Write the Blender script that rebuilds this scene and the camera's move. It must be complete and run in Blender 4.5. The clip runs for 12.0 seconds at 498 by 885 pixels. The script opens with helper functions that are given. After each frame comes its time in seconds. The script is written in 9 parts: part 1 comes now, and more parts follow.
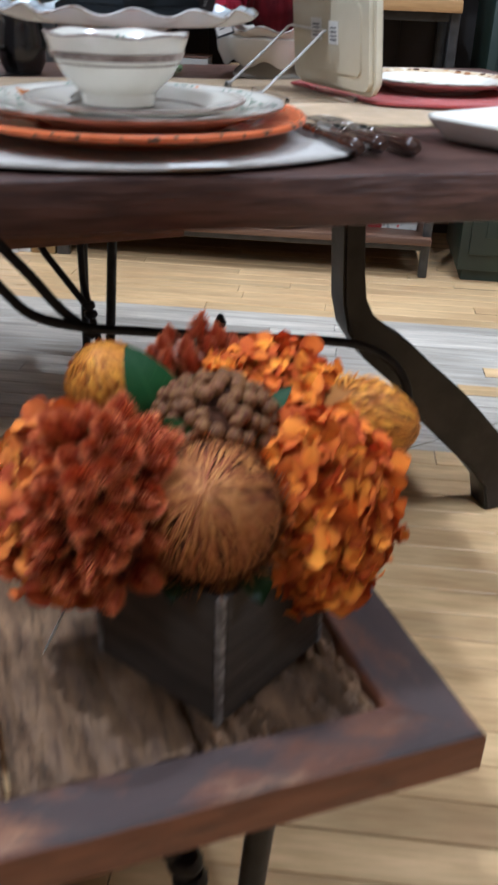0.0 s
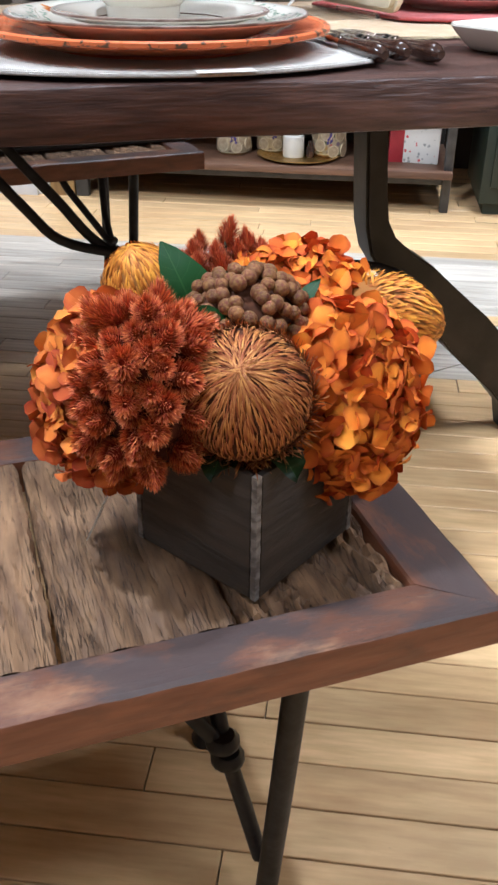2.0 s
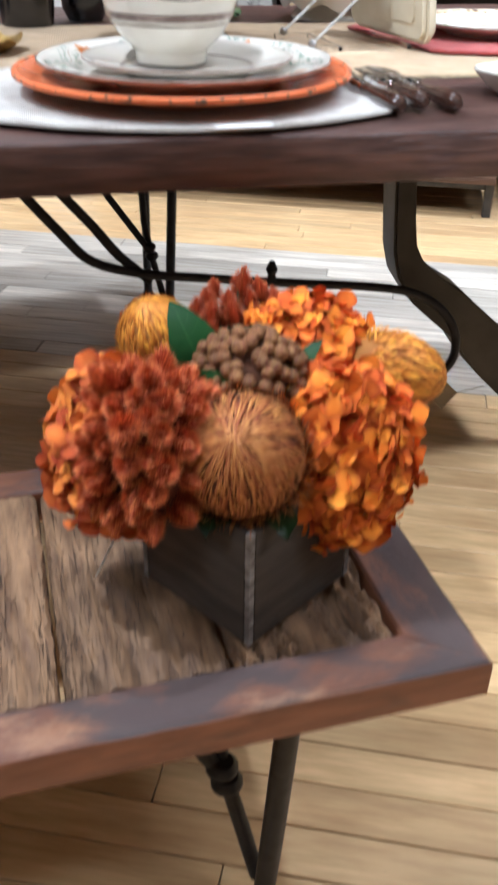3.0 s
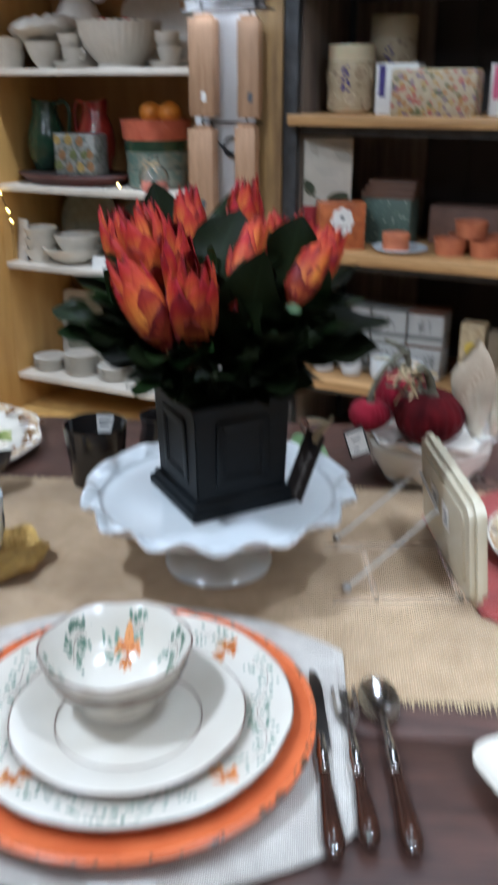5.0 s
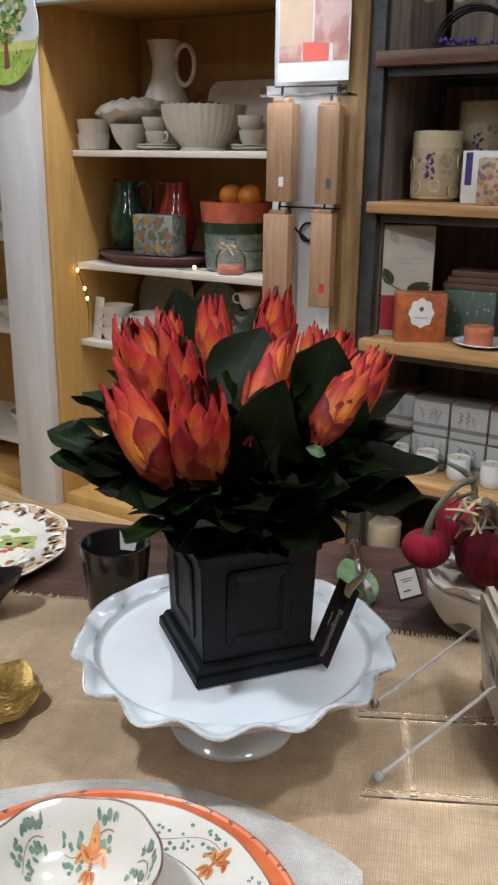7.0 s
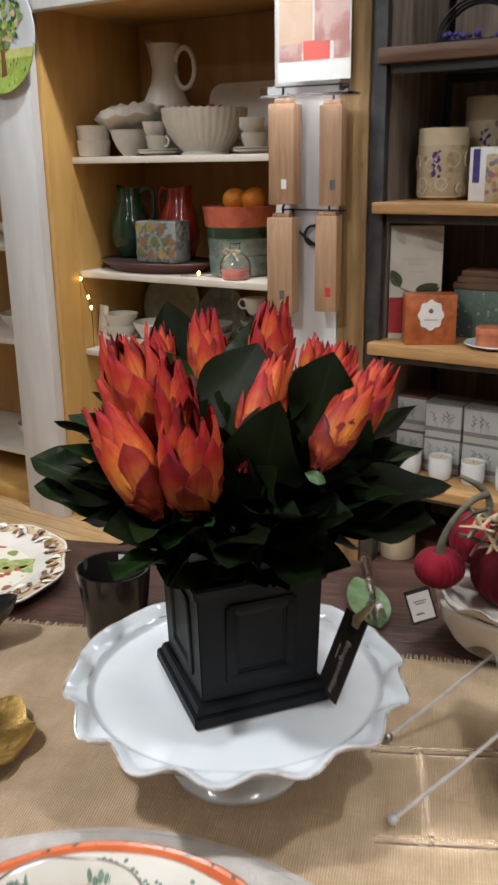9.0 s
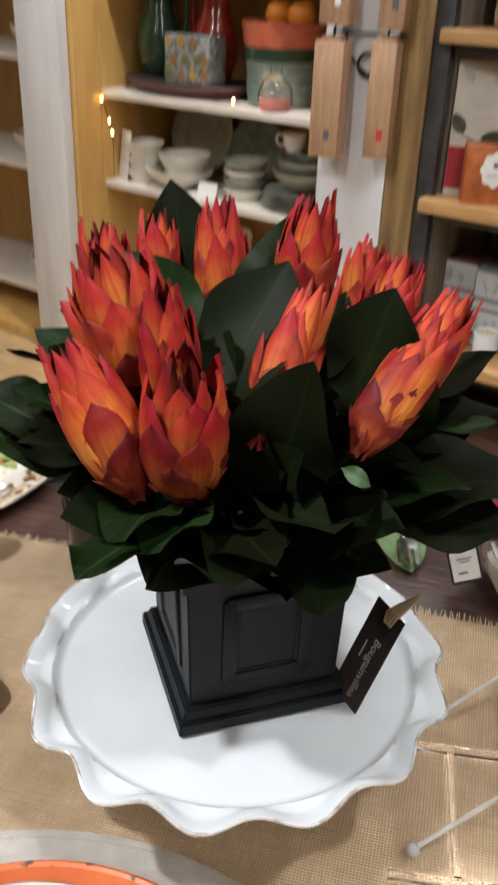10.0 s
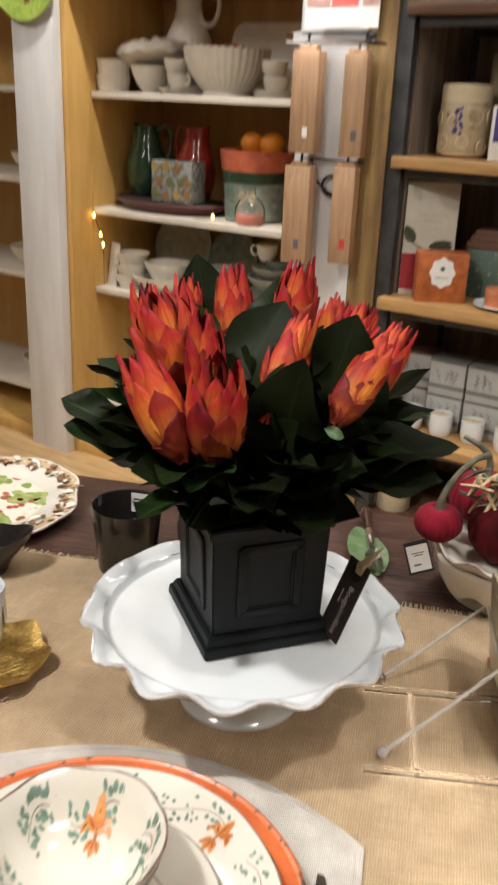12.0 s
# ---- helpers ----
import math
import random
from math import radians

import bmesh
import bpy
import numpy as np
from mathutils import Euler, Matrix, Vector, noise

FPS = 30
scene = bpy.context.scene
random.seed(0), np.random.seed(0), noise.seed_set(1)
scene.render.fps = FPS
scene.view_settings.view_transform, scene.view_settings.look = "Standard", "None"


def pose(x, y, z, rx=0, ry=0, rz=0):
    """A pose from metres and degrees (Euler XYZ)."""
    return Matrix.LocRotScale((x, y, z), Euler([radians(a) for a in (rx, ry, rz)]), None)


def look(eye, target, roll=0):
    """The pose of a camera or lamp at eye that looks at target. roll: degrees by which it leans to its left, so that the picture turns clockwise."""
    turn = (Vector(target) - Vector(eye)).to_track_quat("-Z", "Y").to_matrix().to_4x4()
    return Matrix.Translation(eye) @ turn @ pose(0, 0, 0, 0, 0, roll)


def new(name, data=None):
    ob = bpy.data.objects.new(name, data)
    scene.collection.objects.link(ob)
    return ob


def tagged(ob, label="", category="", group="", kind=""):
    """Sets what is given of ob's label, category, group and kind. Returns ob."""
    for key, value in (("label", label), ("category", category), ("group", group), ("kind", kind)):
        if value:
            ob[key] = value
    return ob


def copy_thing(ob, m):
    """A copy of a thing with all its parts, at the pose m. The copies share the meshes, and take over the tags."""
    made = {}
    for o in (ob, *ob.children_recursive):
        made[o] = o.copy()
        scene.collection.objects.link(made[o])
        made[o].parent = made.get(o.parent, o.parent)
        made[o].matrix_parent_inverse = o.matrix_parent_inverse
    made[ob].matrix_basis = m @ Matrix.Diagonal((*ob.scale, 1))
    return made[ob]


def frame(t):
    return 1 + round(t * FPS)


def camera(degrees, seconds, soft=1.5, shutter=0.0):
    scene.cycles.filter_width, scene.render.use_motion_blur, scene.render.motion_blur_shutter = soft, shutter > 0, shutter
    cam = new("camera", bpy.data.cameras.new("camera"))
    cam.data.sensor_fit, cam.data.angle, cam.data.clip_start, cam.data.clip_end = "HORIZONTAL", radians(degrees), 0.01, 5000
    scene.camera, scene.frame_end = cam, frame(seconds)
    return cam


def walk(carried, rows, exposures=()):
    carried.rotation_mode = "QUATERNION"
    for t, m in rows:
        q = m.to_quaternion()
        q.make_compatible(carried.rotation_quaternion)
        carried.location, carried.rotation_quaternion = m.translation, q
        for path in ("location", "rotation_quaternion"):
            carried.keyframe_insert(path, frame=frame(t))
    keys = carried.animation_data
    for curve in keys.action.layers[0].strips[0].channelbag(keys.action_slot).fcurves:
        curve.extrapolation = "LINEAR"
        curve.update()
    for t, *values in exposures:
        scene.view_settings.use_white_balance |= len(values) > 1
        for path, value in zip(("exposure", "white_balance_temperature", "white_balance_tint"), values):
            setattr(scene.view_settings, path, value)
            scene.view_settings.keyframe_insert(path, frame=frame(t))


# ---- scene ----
cam = camera(31.4, 12.0, soft=2.5, shutter=0.7)
PATH = [
    (0, (-0.185, -0.813, 0.925), (0.317, 0.884, -0.006), 2.3),
    (0.5, (-0.236, -0.861, 0.872), (0.271, 0.844, -0.043), 2.6),
    (1, (-0.233, -0.853, 0.882), (0.276, 0.842, -0.049), 1.8),
    (1.5, (-0.216, -0.849, 0.886), (0.267, 0.826, -0.095), 1.6),
    (2, (-0.207, -0.859, 0.896), (0.241, 0.799, -0.129), 0.9),
    (2.5, (-0.197, -0.871, 0.907), (0.219, 0.779, -0.144), 0.7),
    (2.7, (-0.195, -0.876, 0.922), (0.2, 0.774, -0.137), 1.1),
    (4.5, (0.103, -0.626, 1.31), (0.069, 1.153, 0.396), -2.6),
    (5, (0.151, -0.513, 1.388), (-0.001, 1.332, 0.632), -0.1),
    (5.5, (0.178, -0.393, 1.427), (-0.118, 1.475, 0.778), 0.9),
    (6, (0.199, -0.332, 1.421), (-0.155, 1.533, 0.791), 0.8),
    (6.5, (0.204, -0.315, 1.409), (-0.151, 1.552, 0.788), 0.8),
    (8.3, (0.223, -0.35, 1.432), (-0.151, 1.526, 0.848), -0.7),
    (8.5, (0.232, -0.339, 1.437), (-0.147, 1.537, 0.857), -0.9),
    (9, (0.209, -0.255, 1.411), (-0.178, 1.611, 0.804), -0.9),
    (9.5, (0.196, -0.129, 1.415), (-0.231, 1.692, 0.707), -0.5),
    (10, (0.164, -0.017, 1.424), (-0.242, 1.691, 0.466), 2.1),
    (10.5, (0.143, 0.024, 1.443), (-0.197, 1.668, 0.355), 4.9),
    (11, (0.147, 0.011, 1.449), (-0.157, 1.664, 0.366), 5.3),
    (11.5, (0.161, -0.115, 1.46), (-0.183, 1.624, 0.535), 3.7),
    (12, (0.194, -0.301, 1.433), (-0.175, 1.525, 0.707), 2.4),
]
EXPOSURES = [
    (0.0, -0.08, 4800, 6), (0.5, 0.38, 4950, 6), (1.0, 0.52, 4980, 6), (2.7, 0.56, 5000, 6), (4.5, 0.05, 4600, 4), (5.5, -0.28, 5150, 5), (6.5, -0.25, 5300, 6),
    (8.5, -0.18, 5550, 7), (9.0, -0.18, 5600, 7), (10.5, 0.13, 5750, 8), (11.5, 0.14, 5950, 8), (12.0, 0.02, 6150, 8),
]
walk(cam, [(t, look(eye, target, roll)) for t, eye, target, roll in PATH], EXPOSURES)

# ---- light ----
world = bpy.data.worlds.new("world")
world.use_nodes = True
world.node_tree.nodes["Background"].inputs[0].default_value = (0.9, 0.8, 0.68, 1)
world.node_tree.nodes["Background"].inputs[1].default_value = 0.05
scene.world = world


def ceiling_spot(x, y, z, tx, ty, tz, watts, size, angle=100):
    lamp = bpy.data.lights.new("spot_lamp", "SPOT")
    lamp.energy, lamp.shadow_soft_size = watts, size
    lamp.spot_size, lamp.spot_blend = radians(angle), 0.8
    lamp.color = (1.0, 0.93, 0.85)
    ob = new("spot_lamp", lamp)
    ob.matrix_world = look((x, y, z), (tx, ty, tz))
    return ob


def ceiling_panel(x, y, z, w, watts):
    lamp = bpy.data.lights.new("panel_lamp", "AREA")
    lamp.energy, lamp.size, lamp.color = watts, w, (1.0, 0.94, 0.87)
    ob = new("panel_lamp", lamp)
    ob.matrix_world = look((x, y, z), (x, y + 0.001, 0))
    return ob


# Unseen spots; the four aimed at z 0 are added to brighten the floor.
LAMPS = [
    (-0.95, -0.15, 2.95, -0.1, 0.6, 0.8, 185, 0.06), (0.9, 0.1, 2.95, 0.3, 0.6, 0.8, 95, 0.06),
    (1.0, -1.7, 2.95, 0.60, 0.55, 0.0, 300, 0.06, 27), (-1.9, 1.5, 2.95, -0.95, 2.8, 1.2, 30, 0.05), (-0.61, 2.26, 2.95, -0.90, 3.0, 0.6, 130, 0.04, 80),
    (0.6, 1.3, 2.95, 0.7, 2.3, 0.6, 22, 0.05), (2.3, 0.5, 2.95, 0.95, 0.8, 0.0, 300, 0.06, 46),
    (1.35, 1.45, 2.95, 1.15, 1.5, 0.0, 180, 0.08, 58), (0.2, 1.5, 2.95, 0.2, 1.4, 0.0, 45, 0.08, 48),
]
for row in LAMPS:
    ceiling_spot(*row)
for px, py in ((-1.6, -1.6), (1.8, -1.4), (-2.4, 1.2), (0.3, 1.7)):
    ceiling_panel(px, py, 3.05, 0.6, 26 if py < 1.5 else 12)


# ---- materials ----
def mat(name, c1, c2=None, rough=0.5, metal=0.0, scale=20.0, bump=0.1, bscale=None, stretch=(1, 1, 1), spec=0.5, coat=0.0,
        vary=0.0, stain=0.15, trans=0.0, rvar=0.1, sheen=0.0, spread=(0.35, 0.65), sss=0.0):
    m = bpy.data.materials.new(name)
    m.use_nodes = True
    nt = m.node_tree
    n, l = nt.nodes, nt.links
    b = n["Principled BSDF"]
    c2 = c2 or tuple(v * 0.8 for v in c1)
    tc, mp = n.new("ShaderNodeTexCoord"), n.new("ShaderNodeMapping")
    mp.inputs["Scale"].default_value = stretch
    l.new(tc.outputs["Object"], mp.inputs["Vector"])
    info = n.new("ShaderNodeObjectInfo")
    if vary:
        off = n.new("ShaderNodeVectorMath")
        off.operation = "SCALE"
        off.inputs[0].default_value = (7.3, 3.1, 5.7)
        l.new(info.outputs["Random"], off.inputs["Scale"])
        l.new(off.outputs[0], mp.inputs["Location"])
    nz = n.new("ShaderNodeTexNoise")
    nz.inputs["Scale"].default_value, nz.inputs["Detail"].default_value = scale, 7
    l.new(mp.outputs[0], nz.inputs["Vector"])
    rp = n.new("ShaderNodeValToRGB")
    rp.color_ramp.elements[0].position, rp.color_ramp.elements[1].position = spread
    rp.color_ramp.elements[0].color, rp.color_ramp.elements[1].color = (*c1, 1), (*c2, 1)
    l.new(nz.outputs["Fac"], rp.inputs[0])
    big = n.new("ShaderNodeTexNoise")
    big.inputs["Scale"].default_value, big.inputs["Detail"].default_value = scale * 0.17, 4
    l.new(mp.outputs[0], big.inputs["Vector"])
    mr = n.new("ShaderNodeMapRange")
    mr.inputs["From Min"].default_value, mr.inputs["From Max"].default_value = 0.3, 0.7
    mr.inputs["To Min"].default_value, mr.inputs["To Max"].default_value = 1 - stain, 1 + stain * 0.6
    l.new(big.outputs["Fac"], mr.inputs["Value"])
    hs = n.new("ShaderNodeHueSaturation")
    l.new(rp.outputs[0], hs.inputs["Color"])
    if vary:
        mv = n.new("ShaderNodeMapRange")
        mv.inputs["To Min"].default_value, mv.inputs["To Max"].default_value = 1 - vary, 1 + vary
        l.new(info.outputs["Random"], mv.inputs["Value"])
        mm = n.new("ShaderNodeMath")
        mm.operation = "MULTIPLY"
        l.new(mr.outputs[0], mm.inputs[0])
        l.new(mv.outputs[0], mm.inputs[1])
        l.new(mm.outputs[0], hs.inputs["Value"])
    else:
        l.new(mr.outputs[0], hs.inputs["Value"])
    l.new(hs.outputs[0], b.inputs["Base Color"])
    rr = n.new("ShaderNodeMapRange")
    rr.inputs["To Min"].default_value, rr.inputs["To Max"].default_value = max(0.02, rough - rvar), min(1, rough + rvar)
    l.new(big.outputs["Fac"], rr.inputs["Value"])
    l.new(rr.outputs[0], b.inputs["Roughness"])
    b.inputs["Metallic"].default_value = metal
    b.inputs["Specular IOR Level"].default_value = spec
    b.inputs["Coat Weight"].default_value = coat
    b.inputs["Coat Roughness"].default_value = 0.08
    b.inputs["Transmission Weight"].default_value = trans
    b.inputs["Sheen Weight"].default_value = sheen
    if sss:
        b.inputs["Subsurface Weight"].default_value = sss
        b.inputs["Subsurface Scale"].default_value = 0.01
    if bump:
        bn = n.new("ShaderNodeTexNoise")
        bn.inputs["Scale"].default_value, bn.inputs["Detail"].default_value = bscale or scale * 2, 8
        l.new(mp.outputs[0], bn.inputs["Vector"])
        bp = n.new("ShaderNodeBump")
        bp.inputs["Strength"].default_value, bp.inputs["Distance"].default_value = min(1, bump), 0.004
        l.new(bn.outputs["Fac"], bp.inputs["Height"])
        l.new(bp.outputs[0], b.inputs["Normal"])
    return m


def cloth(name, c1, c2, threads=900.0, rough=0.95, depth=0.6, loose=2.6):
    """Woven cloth: two crossed thread waves over a blotchy colour."""
    m = mat(name, c1, c2, rough=rough, scale=30, bump=0, stain=0.22, spec=0.15, sheen=0.2)
    nt = m.node_tree
    n, l = nt.nodes, nt.links
    b = n["Principled BSDF"]
    tc = n.new("ShaderNodeTexCoord")
    waves = []
    for axis in ("X", "Y"):
        w = n.new("ShaderNodeTexWave")
        w.bands_direction = axis
        w.inputs["Scale"].default_value = threads / 3.2
        w.inputs["Distortion"].default_value, w.inputs["Detail"].default_value = loose, 2
        w.inputs["Detail Scale"].default_value = 0.6
        l.new(tc.outputs["Object"], w.inputs["Vector"])
        waves.append(w)
    mx = n.new("ShaderNodeMath")
    mx.operation = "MULTIPLY"
    l.new(waves[0].outputs["Fac"], mx.inputs[0])
    l.new(waves[1].outputs["Fac"], mx.inputs[1])
    bp = n.new("ShaderNodeBump")
    bp.inputs["Strength"].default_value, bp.inputs["Distance"].default_value = depth, 0.002
    l.new(mx.outputs[0], bp.inputs["Height"])
    l.new(bp.outputs[0], b.inputs["Normal"])
    mul = n.new("ShaderNodeMixRGB")
    mul.blend_type = "MULTIPLY"
    mul.inputs[0].default_value = 0.62
    src = b.inputs["Base Color"].links[0].from_socket
    rp = n.new("ShaderNodeValToRGB")
    rp.color_ramp.elements[0].position, rp.color_ramp.elements[1].position = 0.0, 0.5
    rp.color_ramp.elements[0].color, rp.color_ramp.elements[1].color = (0.5, 0.45, 0.4, 1), (1, 1, 1, 1)
    l.new(mx.outputs[0], rp.inputs[0])
    l.new(src, mul.inputs[1])
    l.new(rp.outputs[0], mul.inputs[2])
    l.new(mul.outputs[0], b.inputs["Base Color"])
    return m


def petal_mat(name, stops, rough=0.5, edge=None, edge_from=0.45, vary=0.2, grain=0.12, spec=0.25, trans=0.0, veins=0.0, blotch=0.22, fine=60):
    """Petals and leaves: colour along the blade (UV y), a second colour to the rim (UV x), by-piece variation."""
    m = bpy.data.materials.new(name)
    m.use_nodes = True
    n, l = m.node_tree.nodes, m.node_tree.links
    b = n["Principled BSDF"]
    tc, sep = n.new("ShaderNodeTexCoord"), n.new("ShaderNodeSeparateXYZ")
    l.new(tc.outputs["UV"], sep.inputs[0])
    nz = n.new("ShaderNodeTexNoise")
    nz.inputs["Scale"].default_value, nz.inputs["Detail"].default_value = fine, 4
    l.new(tc.outputs["Object"], nz.inputs["Vector"])
    ad = n.new("ShaderNodeMath")
    ad.operation = "MULTIPLY_ADD"
    ad.inputs[1].default_value, ad.inputs[2].default_value = blotch * 2, -blotch
    l.new(nz.outputs["Fac"], ad.inputs[0])
    sm = n.new("ShaderNodeMath")
    l.new(sep.outputs["Y"], sm.inputs[0])
    l.new(ad.outputs[0], sm.inputs[1])
    rp = n.new("ShaderNodeValToRGB")
    els = rp.color_ramp.elements
    while len(els) < len(stops):
        els.new(0.5)
    for e, (p, c) in zip(els, stops):
        e.position, e.color = p, (*c, 1)
    l.new(sm.outputs[0], rp.inputs[0])
    out = rp.outputs[0]
    if edge:
        ab = n.new("ShaderNodeMath")
        ab.operation = "MULTIPLY_ADD"
        ab.inputs[1].default_value, ab.inputs[2].default_value = 2, -1
        l.new(sep.outputs["X"], ab.inputs[0])
        aa = n.new("ShaderNodeMath")
        aa.operation = "ABSOLUTE"
        l.new(ab.outputs[0], aa.inputs[0])
        s2 = n.new("ShaderNodeMath")
        l.new(aa.outputs[0], s2.inputs[0])
        l.new(ad.outputs[0], s2.inputs[1])
        mr = n.new("ShaderNodeMapRange")
        mr.inputs["From Min"].default_value, mr.inputs["From Max"].default_value = edge_from, 1.05
        l.new(s2.outputs[0], mr.inputs["Value"])
        mx = n.new("ShaderNodeMixRGB")
        mx.inputs[2].default_value = (*edge, 1)
        l.new(mr.outputs[0], mx.inputs[0])
        l.new(out, mx.inputs[1])
        out = mx.outputs[0]
    geo, mv = n.new("ShaderNodeNewGeometry"), n.new("ShaderNodeMapRange")
    mv.inputs["To Min"].default_value, mv.inputs["To Max"].default_value = 1 - vary, 1 + vary
    info, both, fr = n.new("ShaderNodeObjectInfo"), n.new("ShaderNodeMath"), n.new("ShaderNodeMath")
    fr.operation = "FRACT"
    l.new(geo.outputs["Random Per Island"], both.inputs[0])
    l.new(info.outputs["Random"], both.inputs[1])
    l.new(both.outputs[0], fr.inputs[0])
    l.new(fr.outputs[0], mv.inputs["Value"])
    hs = n.new("ShaderNodeHueSaturation")
    l.new(mv.outputs[0], hs.inputs["Value"])
    mh = n.new("ShaderNodeMapRange")
    mh.inputs["To Min"].default_value, mh.inputs["To Max"].default_value = 0.5 - vary * 0.05, 0.5 + vary * 0.05
    l.new(fr.outputs[0], mh.inputs["Value"])
    l.new(mh.outputs[0], hs.inputs["Hue"])
    l.new(out, hs.inputs["Color"])
    l.new(hs.outputs[0], b.inputs["Base Color"])
    b.inputs["Roughness"].default_value = rough
    b.inputs["Specular IOR Level"].default_value = spec
    if trans:
        b.inputs["Subsurface Weight"].default_value = trans
        b.inputs["Subsurface Scale"].default_value = 0.006
    bp = n.new("ShaderNodeBump")
    bp.inputs["Strength"].default_value, bp.inputs["Distance"].default_value = grain, 0.003
    if veins:
        wv = n.new("ShaderNodeTexWave")
        wv.inputs["Scale"].default_value, wv.inputs["Distortion"].default_value = veins, 2
        l.new(tc.outputs["UV"], wv.inputs["Vector"])
        l.new(wv.outputs["Fac"], bp.inputs["Height"])
    else:
        l.new(nz.outputs["Fac"], bp.inputs["Height"])
    l.new(bp.outputs[0], b.inputs["Normal"])
    return m


def grained(m, dark, stretch, scale=10.0, width=0.02, amount=0.8, depth=0.5, warp=0.0):
    """Adds dark grain lines and cracks, the contour lines of a stretched noise, to a wood material."""
    n, l = m.node_tree.nodes, m.node_tree.links
    b = n["Principled BSDF"]
    src = b.inputs["Base Color"].links[0].from_socket
    tc, mp, info = n.new("ShaderNodeTexCoord"), n.new("ShaderNodeMapping"), n.new("ShaderNodeObjectInfo")
    mp.inputs["Scale"].default_value = stretch
    off = n.new("ShaderNodeVectorMath")
    off.operation = "SCALE"
    off.inputs[0].default_value = (3.3, 9.1, 4.7)
    l.new(info.outputs["Random"], off.inputs["Scale"])
    l.new(off.outputs[0], mp.inputs["Location"])
    l.new(tc.outputs["Object"], mp.inputs["Vector"])
    nz = n.new("ShaderNodeTexNoise")
    nz.inputs["Scale"].default_value, nz.inputs["Detail"].default_value, nz.inputs["Distortion"].default_value = scale, 5, warp
    l.new(mp.outputs[0], nz.inputs["Vector"])
    fine = n.new("ShaderNodeMath")
    fine.operation = "PINGPONG"
    fine.inputs[1].default_value = 0.06
    l.new(nz.outputs["Fac"], fine.inputs[0])
    mr = n.new("ShaderNodeMapRange")
    mr.inputs["From Min"].default_value, mr.inputs["From Max"].default_value = 0.0, width
    mr.inputs["To Min"].default_value, mr.inputs["To Max"].default_value = amount, 0.0
    l.new(fine.outputs[0], mr.inputs["Value"])
    gate = n.new("ShaderNodeTexNoise")
    gate.inputs["Scale"].default_value = scale * 0.6
    l.new(mp.outputs[0], gate.inputs["Vector"])
    gm = n.new("ShaderNodeMapRange")
    gm.inputs["From Min"].default_value, gm.inputs["From Max"].default_value = 0.4, 0.6
    l.new(gate.outputs["Fac"], gm.inputs["Value"])
    ml = n.new("ShaderNodeMath")
    ml.operation = "MULTIPLY"
    l.new(mr.outputs[0], ml.inputs[0])
    l.new(gm.outputs[0], ml.inputs[1])
    mx = n.new("ShaderNodeMixRGB")
    mx.inputs[2].default_value = (*dark, 1)
    l.new(ml.outputs[0], mx.inputs[0])
    l.new(src, mx.inputs[1])
    l.new(mx.outputs[0], b.inputs["Base Color"])
    bp = n.new("ShaderNodeBump")
    bp.invert = True
    bp.inputs["Strength"].default_value, bp.inputs["Distance"].default_value = depth, 0.003
    l.new(ml.outputs[0], bp.inputs["Height"])
    old = b.inputs["Normal"].links
    if old:
        l.new(old[0].from_socket, bp.inputs["Normal"])
    l.new(bp.outputs[0], b.inputs["Normal"])
    return m


def patched(m, colour, scale, lo, hi, amount=0.85, stretch=(1, 1, 1), shift=0.0):
    """Adds worn or stained patches of another colour."""
    n, l = m.node_tree.nodes, m.node_tree.links
    b = n["Principled BSDF"]
    src = b.inputs["Base Color"].links[0].from_socket
    tc, mp = n.new("ShaderNodeTexCoord"), n.new("ShaderNodeMapping")
    mp.inputs["Scale"].default_value, mp.inputs["Location"].default_value = stretch, (shift, shift * 0.7 if shift > 1 else 0, 0)
    l.new(tc.outputs["Object"], mp.inputs["Vector"])
    nz = n.new("ShaderNodeTexNoise")
    nz.inputs["Scale"].default_value, nz.inputs["Detail"].default_value, nz.inputs["Roughness"].default_value = scale, 9, 0.62
    l.new(mp.outputs[0], nz.inputs["Vector"])
    mr = n.new("ShaderNodeMapRange")
    mr.inputs["From Min"].default_value, mr.inputs["From Max"].default_value, mr.inputs["To Max"].default_value = lo, hi, amount
    l.new(nz.outputs["Fac"], mr.inputs["Value"])
    mx = n.new("ShaderNodeMixRGB")
    mx.inputs[2].default_value = (*colour, 1)
    l.new(mr.outputs[0], mx.inputs[0])
    l.new(src, mx.inputs[1])
    l.new(mx.outputs[0], b.inputs["Base Color"])
    return m


M = {}
M["floor"] = mat("maple_floor", (0.66, 0.45, 0.225), (0.53, 0.35, 0.165), rough=0.32, scale=14, stretch=(0.8, 7, 7), bump=0.1, bscale=60, vary=0.11, stain=0.2, spec=0.45)
M["floor_grey"] = mat("grey_maple_floor", (0.54, 0.48, 0.40), (0.36, 0.31, 0.25), rough=0.4, scale=9, stretch=(0.6, 9, 9), bump=0.12, bscale=60, vary=0.16, stain=0.25)
M["subfloor"] = mat("subfloor", (0.03, 0.02, 0.012), rough=0.9)
M["wall"] = mat("wall_paint", (0.62, 0.55, 0.46), (0.55, 0.48, 0.4), rough=0.85, scale=3, bump=0.05)
M["darkwall"] = mat("dark_wall", (0.035, 0.028, 0.024), (0.02, 0.016, 0.014), rough=0.7, scale=5)
M["ceiling"] = mat("ceiling_paint", (0.78, 0.75, 0.7), rough=0.9, scale=3, bump=0.03)
